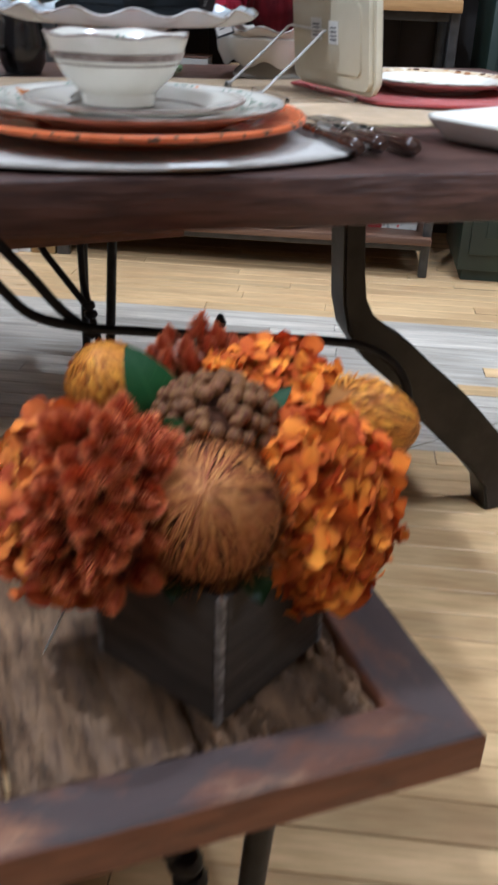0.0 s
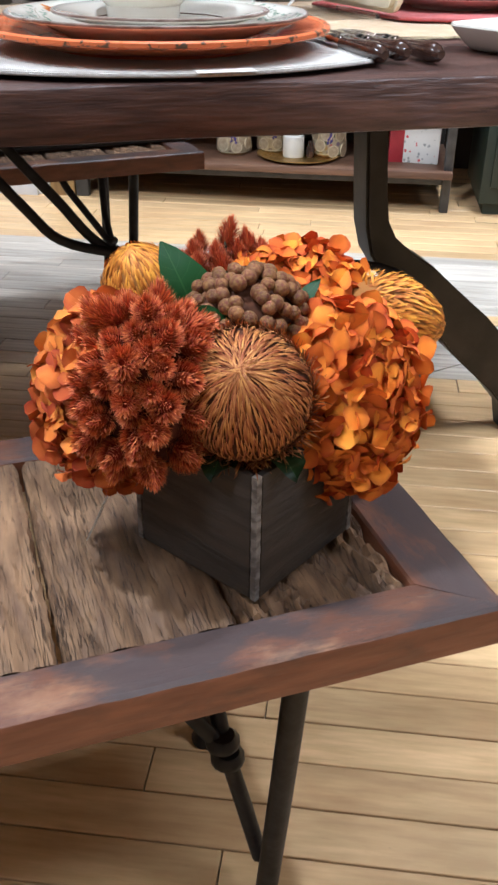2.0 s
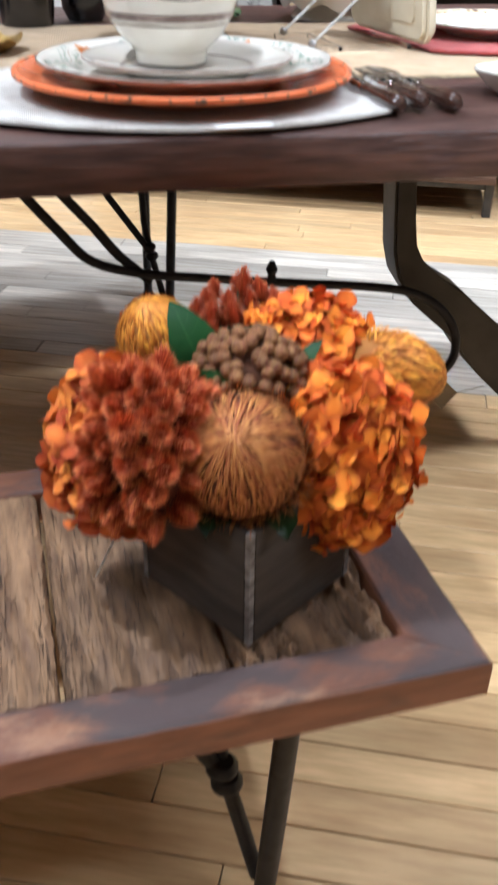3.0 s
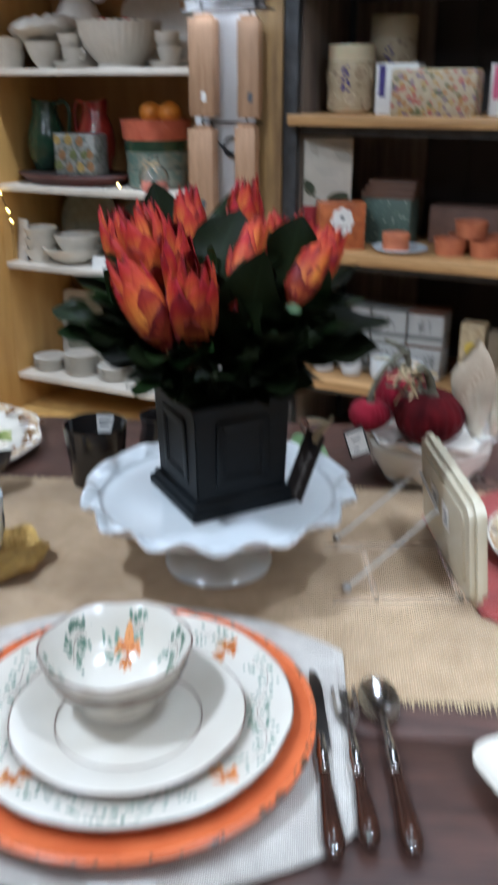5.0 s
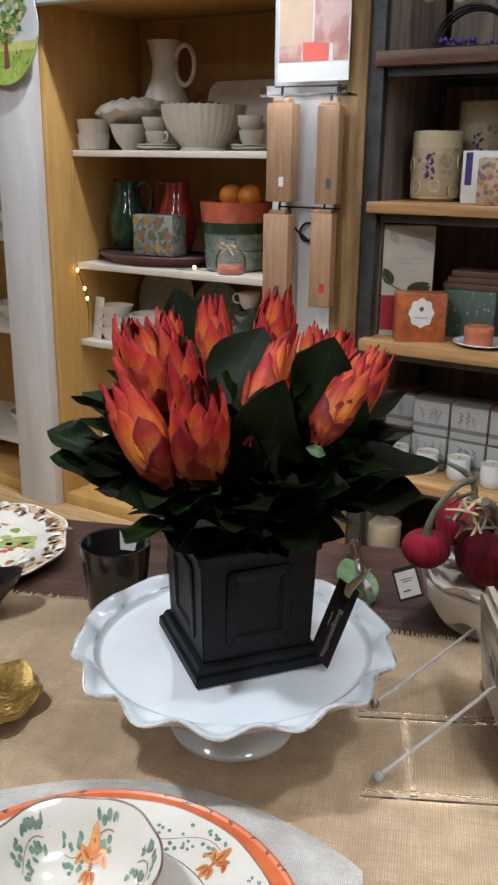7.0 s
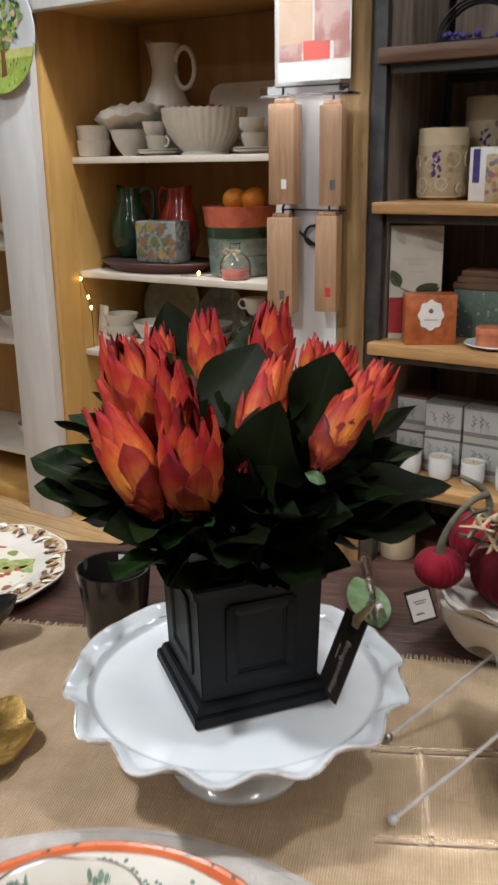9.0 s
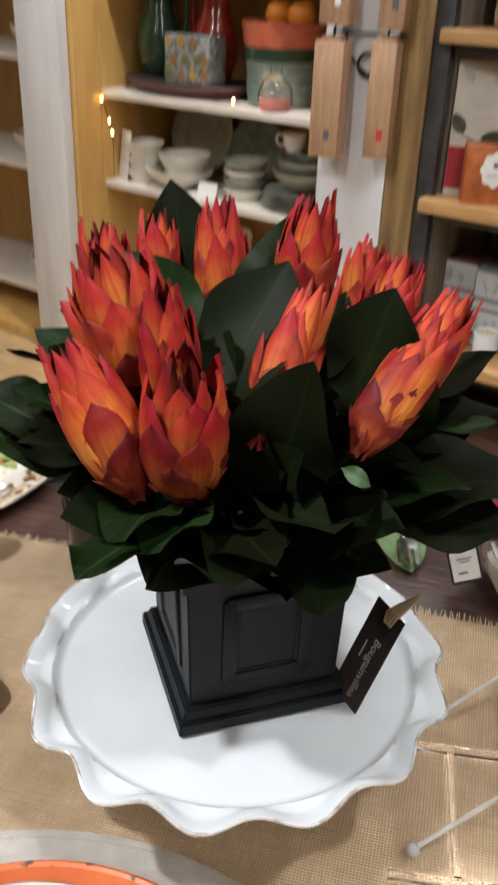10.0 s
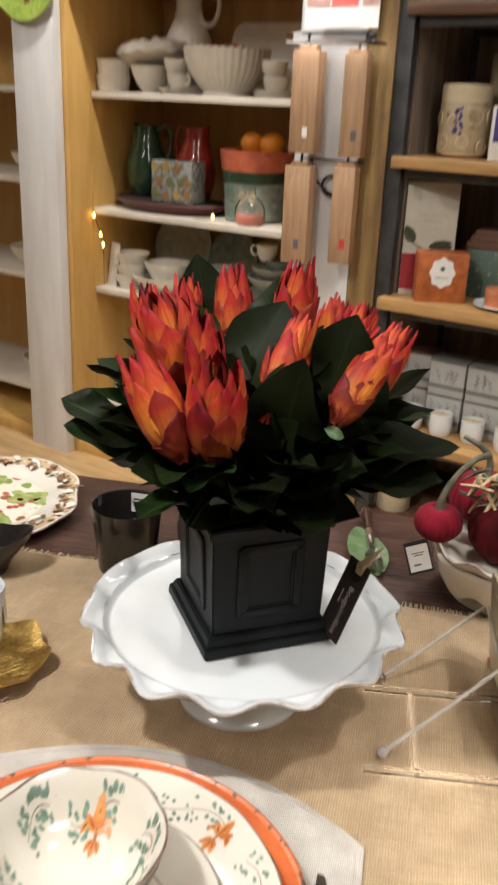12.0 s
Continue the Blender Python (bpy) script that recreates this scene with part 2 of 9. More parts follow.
M["table"] = mat("table_wood", (0.095, 0.047, 0.034), (0.04, 0.02, 0.016), rough=0.36, scale=14, stretch=(1, 10, 10), bump=0.35, bscale=26, stain=0.3, spec=0.5)
M["bench_frame"] = patched(patched(mat("bench_frame_wood", (0.205, 0.085, 0.042), (0.105, 0.040, 0.022), rough=0.5, scale=16, stretch=(1.0, 2.6, 2.6), bump=0.5, bscale=14, stain=0.35, vary=0.06, spread=(0.3, 0.7), rvar=0.16), (0.33, 0.18, 0.095), 9, 0.57, 0.68, 0.65, (1.0, 2.2, 2.2), 4.0), (0.050, 0.037, 0.036), 6, 0.47, 0.56, 0.88, (1.0, 2.2, 2.2), 0.22)
M["bench_frame_y"] = patched(patched(mat("bench_end_wood", (0.205, 0.085, 0.042), (0.105, 0.040, 0.022), rough=0.5, scale=16, stretch=(2.6, 1.0, 2.6), bump=0.5, bscale=14, stain=0.35, vary=0.06, spread=(0.3, 0.7), rvar=0.16), (0.33, 0.18, 0.095), 9, 0.57, 0.68, 0.65, (2.2, 1.0, 2.2), 4.0), (0.050, 0.037, 0.036), 6, 0.47, 0.56, 0.88, (2.2, 1.0, 2.2))
M["bench_frame_side"] = patched(mat("bench_edge_wood", (0.26, 0.098, 0.046), (0.15, 0.054, 0.026), rough=0.42, scale=14, stretch=(1.0, 3, 6), bump=0.4, bscale=18, stain=0.3, spread=(0.3, 0.7)), (0.05, 0.03, 0.024), 7, 0.54, 0.68, 0.7, (1.0, 2.2, 2.2))
M["bench_frame_y_side"] = patched(mat("bench_end_edge_wood", (0.26, 0.098, 0.046), (0.15, 0.054, 0.026), rough=0.42, scale=14, stretch=(3, 1.0, 6), bump=0.4, bscale=18, stain=0.3, spread=(0.3, 0.7)), (0.05, 0.03, 0.024), 7, 0.54, 0.68, 0.7, (2.2, 1.0, 2.2))
M["bench_plank"] = mat("weathered_plank", (0.32, 0.185, 0.09), (0.14, 0.074, 0.036), rough=0.68, scale=16, stretch=(5, 1.2, 7), bump=1.0, bscale=11, stain=0.4, vary=0.18, spread=(0.3, 0.68))
M["iron"] = mat("black_iron", (0.03, 0.028, 0.03), (0.015, 0.014, 0.015), rough=0.5, metal=0.6, scale=40, bump=0.25, bscale=50)
M["flatiron"] = mat("brown_iron", (0.036, 0.03, 0.027), (0.02, 0.017, 0.015), rough=0.45, metal=0.5, scale=20, bump=0.3, bscale=24)
M["burlap"] = patched(patched(cloth("burlap", (0.76, 0.56, 0.345), (0.62, 0.44, 0.255), threads=360, depth=0.9, loose=1.3), (0.40, 0.28, 0.15), 60, 0.46, 0.66, 0.62, (0.35, 6.5, 1)), (0.42, 0.30, 0.17), 60, 0.46, 0.66, 0.55, (6.5, 0.35, 1), 3.0)
M["linen"] = patched(patched(cloth("grey_linen", (0.82, 0.79, 0.73), (0.62, 0.58, 0.53), threads=520, depth=0.6), (0.46, 0.43, 0.39), 60, 0.5, 0.7, 0.6, (0.6, 14, 1)), (0.46, 0.43, 0.39), 60, 0.5, 0.7, 0.5, (14, 0.6, 1), 3.0)
M["redcloth"] = cloth("red_cloth", (0.50, 0.08, 0.065), (0.40, 0.055, 0.05), threads=900)
M["napkin"] = cloth("cream_napkin", (0.60, 0.51, 0.39), (0.52, 0.43, 0.32), threads=1300, depth=0.3)
M["white_glaze"] = mat("white_glaze", (0.72, 0.745, 0.755), (0.66, 0.69, 0.71), rough=0.12, scale=12, bump=0.02, bscale=20, stain=0.05, spec=0.6, coat=0.5)
M["thin_glaze"] = mat("thin_rim_glaze", (0.62, 0.60, 0.58), (0.30, 0.22, 0.17), rough=0.15, scale=45, bump=0.02, spread=(0.45, 0.62), coat=0.5)
M["cream_glaze"] = mat("cream_glaze", (0.74, 0.70, 0.62), (0.68, 0.63, 0.54), rough=0.15, scale=14, bump=0.03, bscale=25, stain=0.08, coat=0.4)
M["matte_white"] = mat("matte_white_ceramic", (0.74, 0.70, 0.62), (0.67, 0.63, 0.55), rough=0.45, scale=20, bump=0.05, stain=0.08)
M["orange_glaze"] = mat("orange_glaze", (0.66, 0.17, 0.055), (0.52, 0.115, 0.035), rough=0.22, scale=20, bump=0.06, stain=0.18, coat=0.3)
M["chipped"] = mat("chipped_rim", (0.66, 0.17, 0.055), (0.09, 0.055, 0.035), rough=0.3, scale=85, bump=0.15, stain=0.1, spread=(0.56, 0.60))
M["rimline"] = mat("brown_rim_line", (0.13, 0.075, 0.055), (0.32, 0.24, 0.2), rough=0.3, scale=60, bump=0, spread=(0.4, 0.7))
M["leafpaint"] = mat("green_leaf_paint", (0.13, 0.22, 0.16), (0.24, 0.33, 0.26), rough=0.2, scale=90, bump=0, stain=0.2)
M["orangepaint"] = mat("orange_paint", (0.55, 0.17, 0.04), (0.66, 0.33, 0.13), rough=0.2, scale=70, bump=0, stain=0.3)
M["bluepaint"] = mat("blue_paint", (0.04, 0.05, 0.14), (0.1, 0.1, 0.2), rough=0.2, scale=90, bump=0)
M["stempaint"] = mat("brown_line_paint", (0.22, 0.15, 0.11), (0.36, 0.3, 0.24), rough=0.2, scale=90, bump=0)
M["blackpot"] = mat("black_painted_wood", (0.007, 0.009, 0.011), (0.0045, 0.006, 0.0075), rough=0.5, spec=0.22, scale=18, stretch=(1, 1, 4), bump=0.12, bscale=40, stain=0.25, rvar=0.12)
M["blackglaze"] = mat("black_glaze", (0.014, 0.012, 0.012), (0.02, 0.017, 0.015), rough=0.16, scale=20, bump=0.03, coat=0.3)
M["steel"] = mat("polished_steel", (0.86, 0.85, 0.84), (0.78, 0.78, 0.78), rough=0.14, metal=1, scale=30, bump=0.02)
M["handle"] = mat("dark_horn_handle", (0.028, 0.014, 0.01), (0.05, 0.022, 0.014), rough=0.16, scale=40, bump=0.05, coat=0.4)
M["greybox"] = mat("grey_stained_pine", (0.080, 0.060, 0.044), (0.040, 0.030, 0.023), rough=0.72, scale=8, stretch=(1.2, 1.2, 9), bump=0.45, bscale=16, stain=0.3)
M["corner_raw"] = mat("pale_box_joint", (0.27, 0.245, 0.22), (0.12, 0.10, 0.085), rough=0.7, scale=70, stretch=(1, 1, 2), bump=0.5, spread=(0.4, 0.6))
M["gold"] = mat("gold_leaf_metal", (0.62, 0.43, 0.14), (0.45, 0.29, 0.08), rough=0.34, metal=1, scale=110, bump=1.0, bscale=170, spread=(0.4, 0.6))
M["velvet"] = mat("red_velvet", (0.10, 0.003, 0.006), (0.032, 0.0013, 0.0026), rough=0.85, scale=22, bump=0.3, sheen=0.03, spec=0.1, stain=0.4)
M["pinkvelvet"] = mat("rose_velvet", (0.27, 0.012, 0.03), (0.13, 0.005, 0.012), rough=0.85, scale=22, bump=0.3, sheen=0.05, spec=0.1, stain=0.4)
M["stem"] = mat("dried_stem", (0.17, 0.155, 0.10), (0.07, 0.062, 0.04), rough=0.85, scale=40, bump=0.7, stain=0.4)
M["straw"] = mat("pale_straw", (0.58, 0.46, 0.27), (0.38, 0.28, 0.15), rough=0.8, scale=40, bump=0.3)
M["card_dark"] = mat("dark_card", (0.035, 0.024, 0.02), (0.028, 0.019, 0.016), rough=0.5, scale=30, bump=0.03)
M["card_black"] = mat("black_card", (0.012, 0.011, 0.011), rough=0.5, scale=30, bump=0.03)
M["paper"] = mat("white_paper", (0.72, 0.70, 0.66), (0.66, 0.64, 0.6), rough=0.7, scale=30, bump=0.02, stain=0.06)
M["ink"] = mat("print_ink", (0.10, 0.10, 0.11), rough=0.6, scale=30, bump=0)
M["paleink"] = mat("pale_print", (0.5, 0.46, 0.4), rough=0.6, scale=30, bump=0)
M["whitewood"] = mat("white_painted_wood", (0.68, 0.67, 0.66), (0.60, 0.59, 0.58), rough=0.5, scale=5, stretch=(3, 3, 0.6), bump=0.1, bscale=40, stain=0.12)
M["yellowwood"] = mat("ochre_painted_wood", (0.60, 0.37, 0.115), (0.50, 0.29, 0.08), rough=0.5, scale=5, stretch=(3, 3, 0.6), bump=0.1, bscale=40, stain=0.15)
M["brownback"] = mat("ochre_back_panel", (0.46, 0.27, 0.10), (0.38, 0.21, 0.07), rough=0.6, scale=5, stretch=(3, 3, 0.6), bump=0.1, stain=0.15)
M["shelfwhite"] = mat("cream_shelf_paint", (0.70, 0.64, 0.55), (0.62, 0.56, 0.47), rough=0.5, scale=8, bump=0.08)
M["pine"] = mat("yellow_pine", (0.34, 0.22, 0.08), (0.17, 0.10, 0.04), rough=0.55, scale=5, stretch=(7, 7, 0.7), bump=0.2, bscale=30, stain=0.3)
M["shelfwood"] = mat("honey_shelf_wood", (0.46, 0.27, 0.105), (0.32, 0.175, 0.062), rough=0.45, scale=6, stretch=(0.8, 8, 8), bump=0.2, bscale=24, stain=0.2, vary=0.1)
M["shelfwood_dark"] = mat("walnut_shelf_wood", (0.16, 0.085, 0.048), (0.085, 0.042, 0.025), rough=0.45, scale=6, stretch=(0.8, 8, 8), bump=0.2, bscale=24, stain=0.2)
M["greypanel"] = mat("weathered_back_board", (0.24, 0.19, 0.145), (0.13, 0.10, 0.08), rough=0.7, scale=6, stretch=(7, 7, 0.6), bump=0.4, stain=0.3, vary=0.15)
M["oakblock"] = mat("pale_oak_block", (0.44, 0.27, 0.155), (0.33, 0.195, 0.105), rough=0.55, scale=8, stretch=(8, 8, 0.7), bump=0.2, bscale=24, stain=0.15, vary=0.08)

grained(M["bench_plank"], (0.03, 0.016, 0.01), (26, 0.9, 4), scale=3.0, width=0.006, amount=0.95, depth=0.9, warp=0.15)
grained(M["bench_plank"], (0.04, 0.02, 0.011), (60, 2.6, 4), scale=3.0, width=0.014, amount=0.85, depth=0.8, warp=0.35)
patched(M["bench_plank"], (0.07, 0.04, 0.022), 9, 0.54, 0.68, 0.7, (3.5, 1, 1))
grained(M["bench_frame"], (0.03, 0.016, 0.013), (3.0, 44, 22), scale=3, width=0.012, amount=0.55, depth=0.3)
grained(M["bench_frame_y"], (0.03, 0.016, 0.013), (44, 3.0, 22), scale=3, width=0.012, amount=0.55, depth=0.3)
grained(M["table"], (0.012, 0.006, 0.005), (1, 16, 16), scale=4, width=0.012, amount=0.7, depth=0.12)
grained(M["floor"], (0.36, 0.22, 0.10), (0.8, 20, 4), scale=3, width=0.006, amount=0.25, depth=0.05)
patched(M["floor"], (0.10, 0.06, 0.03), 42, 0.70, 0.74, 0.6, (0.7, 1, 1))
patched(M["floor"], (0.34, 0.17, 0.065), 5, 0.46, 0.70, 0.5, (0.6, 1.6, 1), 2.0)
grained(M["oakblock"], (0.22, 0.12, 0.06), (16, 16, 0.9), scale=3, width=0.014, amount=0.6, depth=0.2)
grained(M["pine"], (0.12, 0.06, 0.02), (14, 14, 0.8), scale=3, width=0.014, amount=0.6, depth=0.2)
grained(M["shelfwood"], (0.2, 0.1, 0.035), (1, 16, 16), scale=3, width=0.014, amount=0.55, depth=0.2)
grained(M["greybox"], (0.03, 0.024, 0.02), (1.4, 1.4, 18), scale=3, width=0.014, amount=0.7, depth=0.4)


# ---- building helpers ----
def part(name, bm, material, parent=None, label="", smooth=True, angle=40):
    me = bpy.data.meshes.new(name)
    bm.to_mesh(me)
    bm.free()
    mats = material if isinstance(material, (list, tuple)) else [material]
    for one in mats:
        me.materials.append(M[one])
    if smooth:
        me.shade_smooth()
        me.set_sharp_from_angle(angle=radians(angle))
    ob = new(name, me)
    if parent:
        ob.parent = parent
    if label:
        ob["label"] = label
    if "acrylic" in mats or "glass" in mats:
        ob.visible_shadow = False
    return ob


def piece(name, me, parent, m=None):
    """One more object on a shared mesh, under a thing."""
    ob = new(name, me)
    ob.parent = parent
    if m is not None:
        ob.matrix_basis = m
    return ob


def thing(name, m, label, category, group="", kind=""):
    ob = new(name)
    ob.empty_display_size = 0.02
    ob.matrix_world = m
    return tagged(ob, label, category, group, kind)


STORE = pose(0.045, 2.435, 0, 0, 0, -21.5)


def at_store(u, v, z, turn=0):
    return STORE @ pose(u, v, z, 0, 0, turn)


def bm_box(sx, sy, sz, at=(0, 0, 0), bevel=0.0, seg=2, m=None):
    """A box whose base centre is at the given place."""
    bm = bmesh.new()
    bmesh.ops.create_cube(bm, size=1)
    bm.transform(Matrix.Translation((at[0], at[1], at[2] + sz / 2)) @ Matrix.Diagonal((sx, sy, sz, 1)))
    if bevel:
        bmesh.ops.bevel(bm, geom=bm.edges[:], offset=bevel, segments=seg, affect="EDGES", profile=0.5)
    if m is not None:
        bm.transform(m)
    return bm


def bm_lathe(profile, segs=48, wave=None, at=(0, 0, 0)):
    """A turned form from (radius, height) pairs. wave(angle, k) gives (radius factor, height shift) at the profile's k-th point."""
    bm = bmesh.new()
    rings = []
    for k, (r, z) in enumerate(profile):
        if r < 1e-5:
            rings.append([bm.verts.new((at[0], at[1], at[2] + z))])
            continue
        ring = []
        for s in range(segs):
            a = 2 * math.pi * s / segs
            f, dz = wave(a, k) if wave else (1, 0)
            ring.append(bm.verts.new((at[0] + r * f * math.cos(a), at[1] + r * f * math.sin(a), at[2] + z + dz)))
        rings.append(ring)
    for a, b in zip(rings, rings[1:]):
        for s in range(segs):
            t = (s + 1) % segs
            if len(a) == 1 and len(b) == 1:
                continue
            if len(a) == 1:
                bm.faces.new((a[0], b[t], b[s]))
            elif len(b) == 1:
                bm.faces.new((a[s], a[t], b[0]))
            else:
                bm.faces.new((a[s], a[t], b[t], b[s]))
    bmesh.ops.recalc_face_normals(bm, faces=bm.faces[:])
    return bm


def bm_tube(pts, r, segs=8, closed=False, flat=None):
    """A tube along points; r one radius or one a point; flat: a (width, height) section in place of a round one."""
    bm = bmesh.new()
    pts = [Vector(p) for p in pts]
    rings, up = [], Vector((0, 0, 1))
    for i, p in enumerate(pts):
        a = pts[i - 1] if i or closed else p
        b = pts[(i + 1) % len(pts)] if i + 1 < len(pts) or closed else p
        d = (b - a).normalized()
        carried_on = rings and not flat
        side = last - d * last.dot(d) if carried_on else d.cross(up)
        if side.length < 0.05:
            side = d.cross(Vector((0, 1, 0)))
        side.normalize()
        last = side
        top = side.cross(d).normalized()
        rad = r[i] if isinstance(r, (list, tuple)) else r
        ring = []
        for s in range(segs):
            t = 2 * math.pi * (s + 0.5) / segs
            c, q = math.cos(t), math.sin(t)
            if flat:
                k = max(abs(c), abs(q))
                ring.append(bm.verts.new(p + side * (c / k * flat[0] / 2) + top * (q / k * flat[1] / 2)))
            else:
                ring.append(bm.verts.new(p + (side * c + top * q) * rad))
        rings.append(ring)
    pairs = list(zip(rings, rings[1:])) + ([(rings[-1], rings[0])] if closed else [])
    for a, b in pairs:
        for s in range(segs):
            t = (s + 1) % segs
            bm.faces.new((a[s], a[t], b[t], b[s]))
    if not closed:
        bm.faces.new(rings[0][::-1])
        bm.faces.new(rings[-1])
    bmesh.ops.recalc_face_normals(bm, faces=bm.faces[:])
    return bm


def bm_prism(outline, z0, z1, bevel=0.0):
    """An upright prism over an outline of (x, y)."""
    bm = bmesh.new()
    low = [bm.verts.new((x, y, z0)) for x, y in outline]
    top = [bm.verts.new((x, y, z1)) for x, y in outline]
    bm.faces.new(low[::-1])
    bm.faces.new(top)
    k = len(outline)
    for i in range(k):
        j = (i + 1) % k
        bm.faces.new((low[i], low[j], top[j], top[i]))
    bmesh.ops.recalc_face_normals(bm, faces=bm.faces[:])
    if bevel:
        rim = [e for e in bm.edges if abs(e.verts[0].co.z - e.verts[1].co.z) < 1e-6]
        bmesh.ops.bevel(bm, geom=rim, offset=bevel, segments=2, affect="EDGES")
    return bm


def joined(*bms):
    out = bmesh.new()
    for b in bms:
        me = bpy.data.meshes.new("scratch")
        b.to_mesh(me)
        b.free()
        out.from_mesh(me)
        bpy.data.meshes.remove(me)
    return out


def blade(bm, uv, base, way, face, length, width, bend=0.0, cup=0.0, rows=5, tip=0.8, shape=None, start=0.25, wavy=0.0, phase=0.0):
    """A petal or leaf from base along way, its upper side towards face. bend curls its tip towards the upper side, cup lifts its rims."""
    d = Vector(way).normalized()
    f = Vector(face)
    f = (f - d * f.dot(d))
    f = f.normalized() if f.length > 1e-4 else d.orthogonal().normalized()
    side = d.cross(f)
    grid = []
    for i in range(rows + 1):
        t = i / rows
        w = shape(t) if shape else (start + (1 - start) * math.sin(math.pi * min(1, t * 0.62 / 0.5) / 2)) * (1 - max(0, (t - tip) / (1 - tip)) ** 1.6 * 0.97 if tip < 1 else 1)
        centre = Vector(base) + d * (length * t) + f * (bend * length * t * t)
        row = []
        for s in (-1, 0, 1):
            lift = cup * width * (abs(s) ** 2) * w + (wavy * width * math.sin(7 * t + phase + s) if s else 0)
            row.append(bm.verts.new(centre + side * (s * w * width / 2) + f * lift))
        grid.append(row)
    for i in range(rows):
        for s in range(2):
            quad = (grid[i][s], grid[i][s + 1], grid[i + 1][s + 1], grid[i + 1][s])
            face_new = bm.faces.new(quad)
            spots = ((s / 2, i / rows), ((s + 1) / 2, i / rows), ((s + 1) / 2, (i + 1) / rows), (s / 2, (i + 1) / rows))
            for loop, co in zip(face_new.loops, spots):
                loop[uv].uv = co
            face_new.smooth = True


# ---- room ----
def slab(name, u0, u1, v0, v1, z0, z1, material, label, category):
    ob = part(name, bm_box(u1 - u0, v1 - v0, z1 - z0, ((u0 + u1) / 2, (v0 + v1) / 2, z0)), material, smooth=False)
    ob.matrix_world = STORE
    return tagged(ob, label, category, kind="structure")


slab("wall_north", -4.2, 3.8, 0.66, 0.8, 0, 3.1, "darkwall", "dark painted wall behind the shelving", "wall")
slab("wall_south", -4.2, 3.8, -6.9, -6.76, 0, 3.1, "wall", "plain warm beige shop wall", "wall")
slab("wall_west", -4.34, -4.2, -6.9, 0.8, 0, 3.1, "wall", "plain warm beige shop wall", "wall")
slab("wall_east", 3.8, 3.94, -6.9, 0.8, 0, 3.1, "wall", "plain warm beige shop wall", "wall")
slab("ceiling", -4.34, 3.94, -6.9, 0.8, 3.1, 3.2, "ceiling", "plain off-white shop ceiling", "ceiling")
floor = slab("floor", -4.34, 3.94, -6.9, 0.8, -0.06, -0.012, "subfloor", "worn maple strip floor with dark joints", "floor")


def floor_boards():
    """Strip boards in store axes: those near the table one by one, the rest in one mesh."""
    rng = random.Random(4)
    width = 0.0645
    kinds = {}
    far = bmesh.new()
    count = 0
    for k in range(-106, 13):
        v = k * width
        # a band of rows in the greyer board colour
        grey = -1.3 < v < -0.48
        u = -4.3 + rng.random() * 0.9
        y0, y1 = v - width / 2 + 0.001, v + width / 2 - 0.001
        far.faces.new([far.verts.new(c) for c in ((-4.34, y0, 0), (u - 0.001, y0, 0), (u - 0.001, y1, 0), (-4.34, y1, 0))])
        while u < 3.9:
            length = rng.choice((0.75, 0.95, 1.15, 1.4))
            near = -3.1 < v < 0.4 and -0.9 < u + length / 2 < 1.75 and count < 296
            key = (length, grey)
            if near:
                if key not in kinds:
                    b = bm_box(length - 0.0016, width - 0.0021, 0.012, (0, 0, -0.012), bevel=0.0009, seg=1)
                    me = bpy.data.meshes.new("floor_board")
                    b.to_mesh(me)
                    b.free()
                    me.materials.append(M["floor_grey" if grey else "floor"])
                    kinds[key] = me
                piece("floor_board", kinds[key], floor, pose(u + length / 2, v, rng.uniform(-0.0006, 0.0006)))
                count += 1
            else:
                x0, x1, y0, y1 = u + 0.001, min(3.9, u + length - 0.001), v - width / 2 + 0.001, v + width / 2 - 0.001
                far.faces.new([far.verts.new(c) for c in ((x0, y0, 0), (x1, y0, 0), (x1, y1, 0), (x0, y1, 0))])
            u += length
    ob = part("floor_boards_far", far, "floor", floor, smooth=False)
    ob["kind"] = "stuff"


# ---- tables and benches ----
def worn_board(pts, z0, z1, steps):
    """A mitred board over four corners, outer edge first, with softened and unevenly worn edges; its sides take the second material."""
    o0, o1, i1, i0 = (Vector((x, y, 0)) for x, y in pts)
    bm = bmesh.new()
    rows = []
    for k in range(steps + 1):
        t = k / steps
        outer, inner = o0.lerp(o1, t), i0.lerp(i1, t)
        w = (inner - outer).length
        chip = 0.0015 + 0.0030 * max(0, noise.noise(outer * 14)) + 0.0012 * noise.noise(outer * 60)
        row = []
        for d, z in ((0, z0), (0, z1 - 0.004 - chip), (0.0012, z1 - 0.0018 - chip * 0.4), (0.004 + chip, z1), (w * 0.35, z1), (w * 0.65, z1), (w - 0.0025, z1), (w, z1 - 0.0025), (w, z0)):
            p = outer.lerp(inner, d / w)
            wear = noise.noise(Vector((p.x * 16, p.y * 40, z * 9))) * 0.0009 + noise.noise(p * 90) * 0.0004
            row.append(bm.verts.new((p.x, p.y, z + (wear if z > z0 else 0))))
        rows.append(row)
    for a, b in zip(rows, rows[1:]):
        for j in range(9):
            f = bm.faces.new((a[j], a[(j + 1) % 9], b[(j + 1) % 9], b[j]))
            f.material_index = 0 if 2 <= j <= 6 else 1
    bm.faces.new(rows[0])
    bm.faces.new(rows[-1][::-1])
    bmesh.ops.recalc_face_normals(bm, faces=bm.faces[:])
    return bm


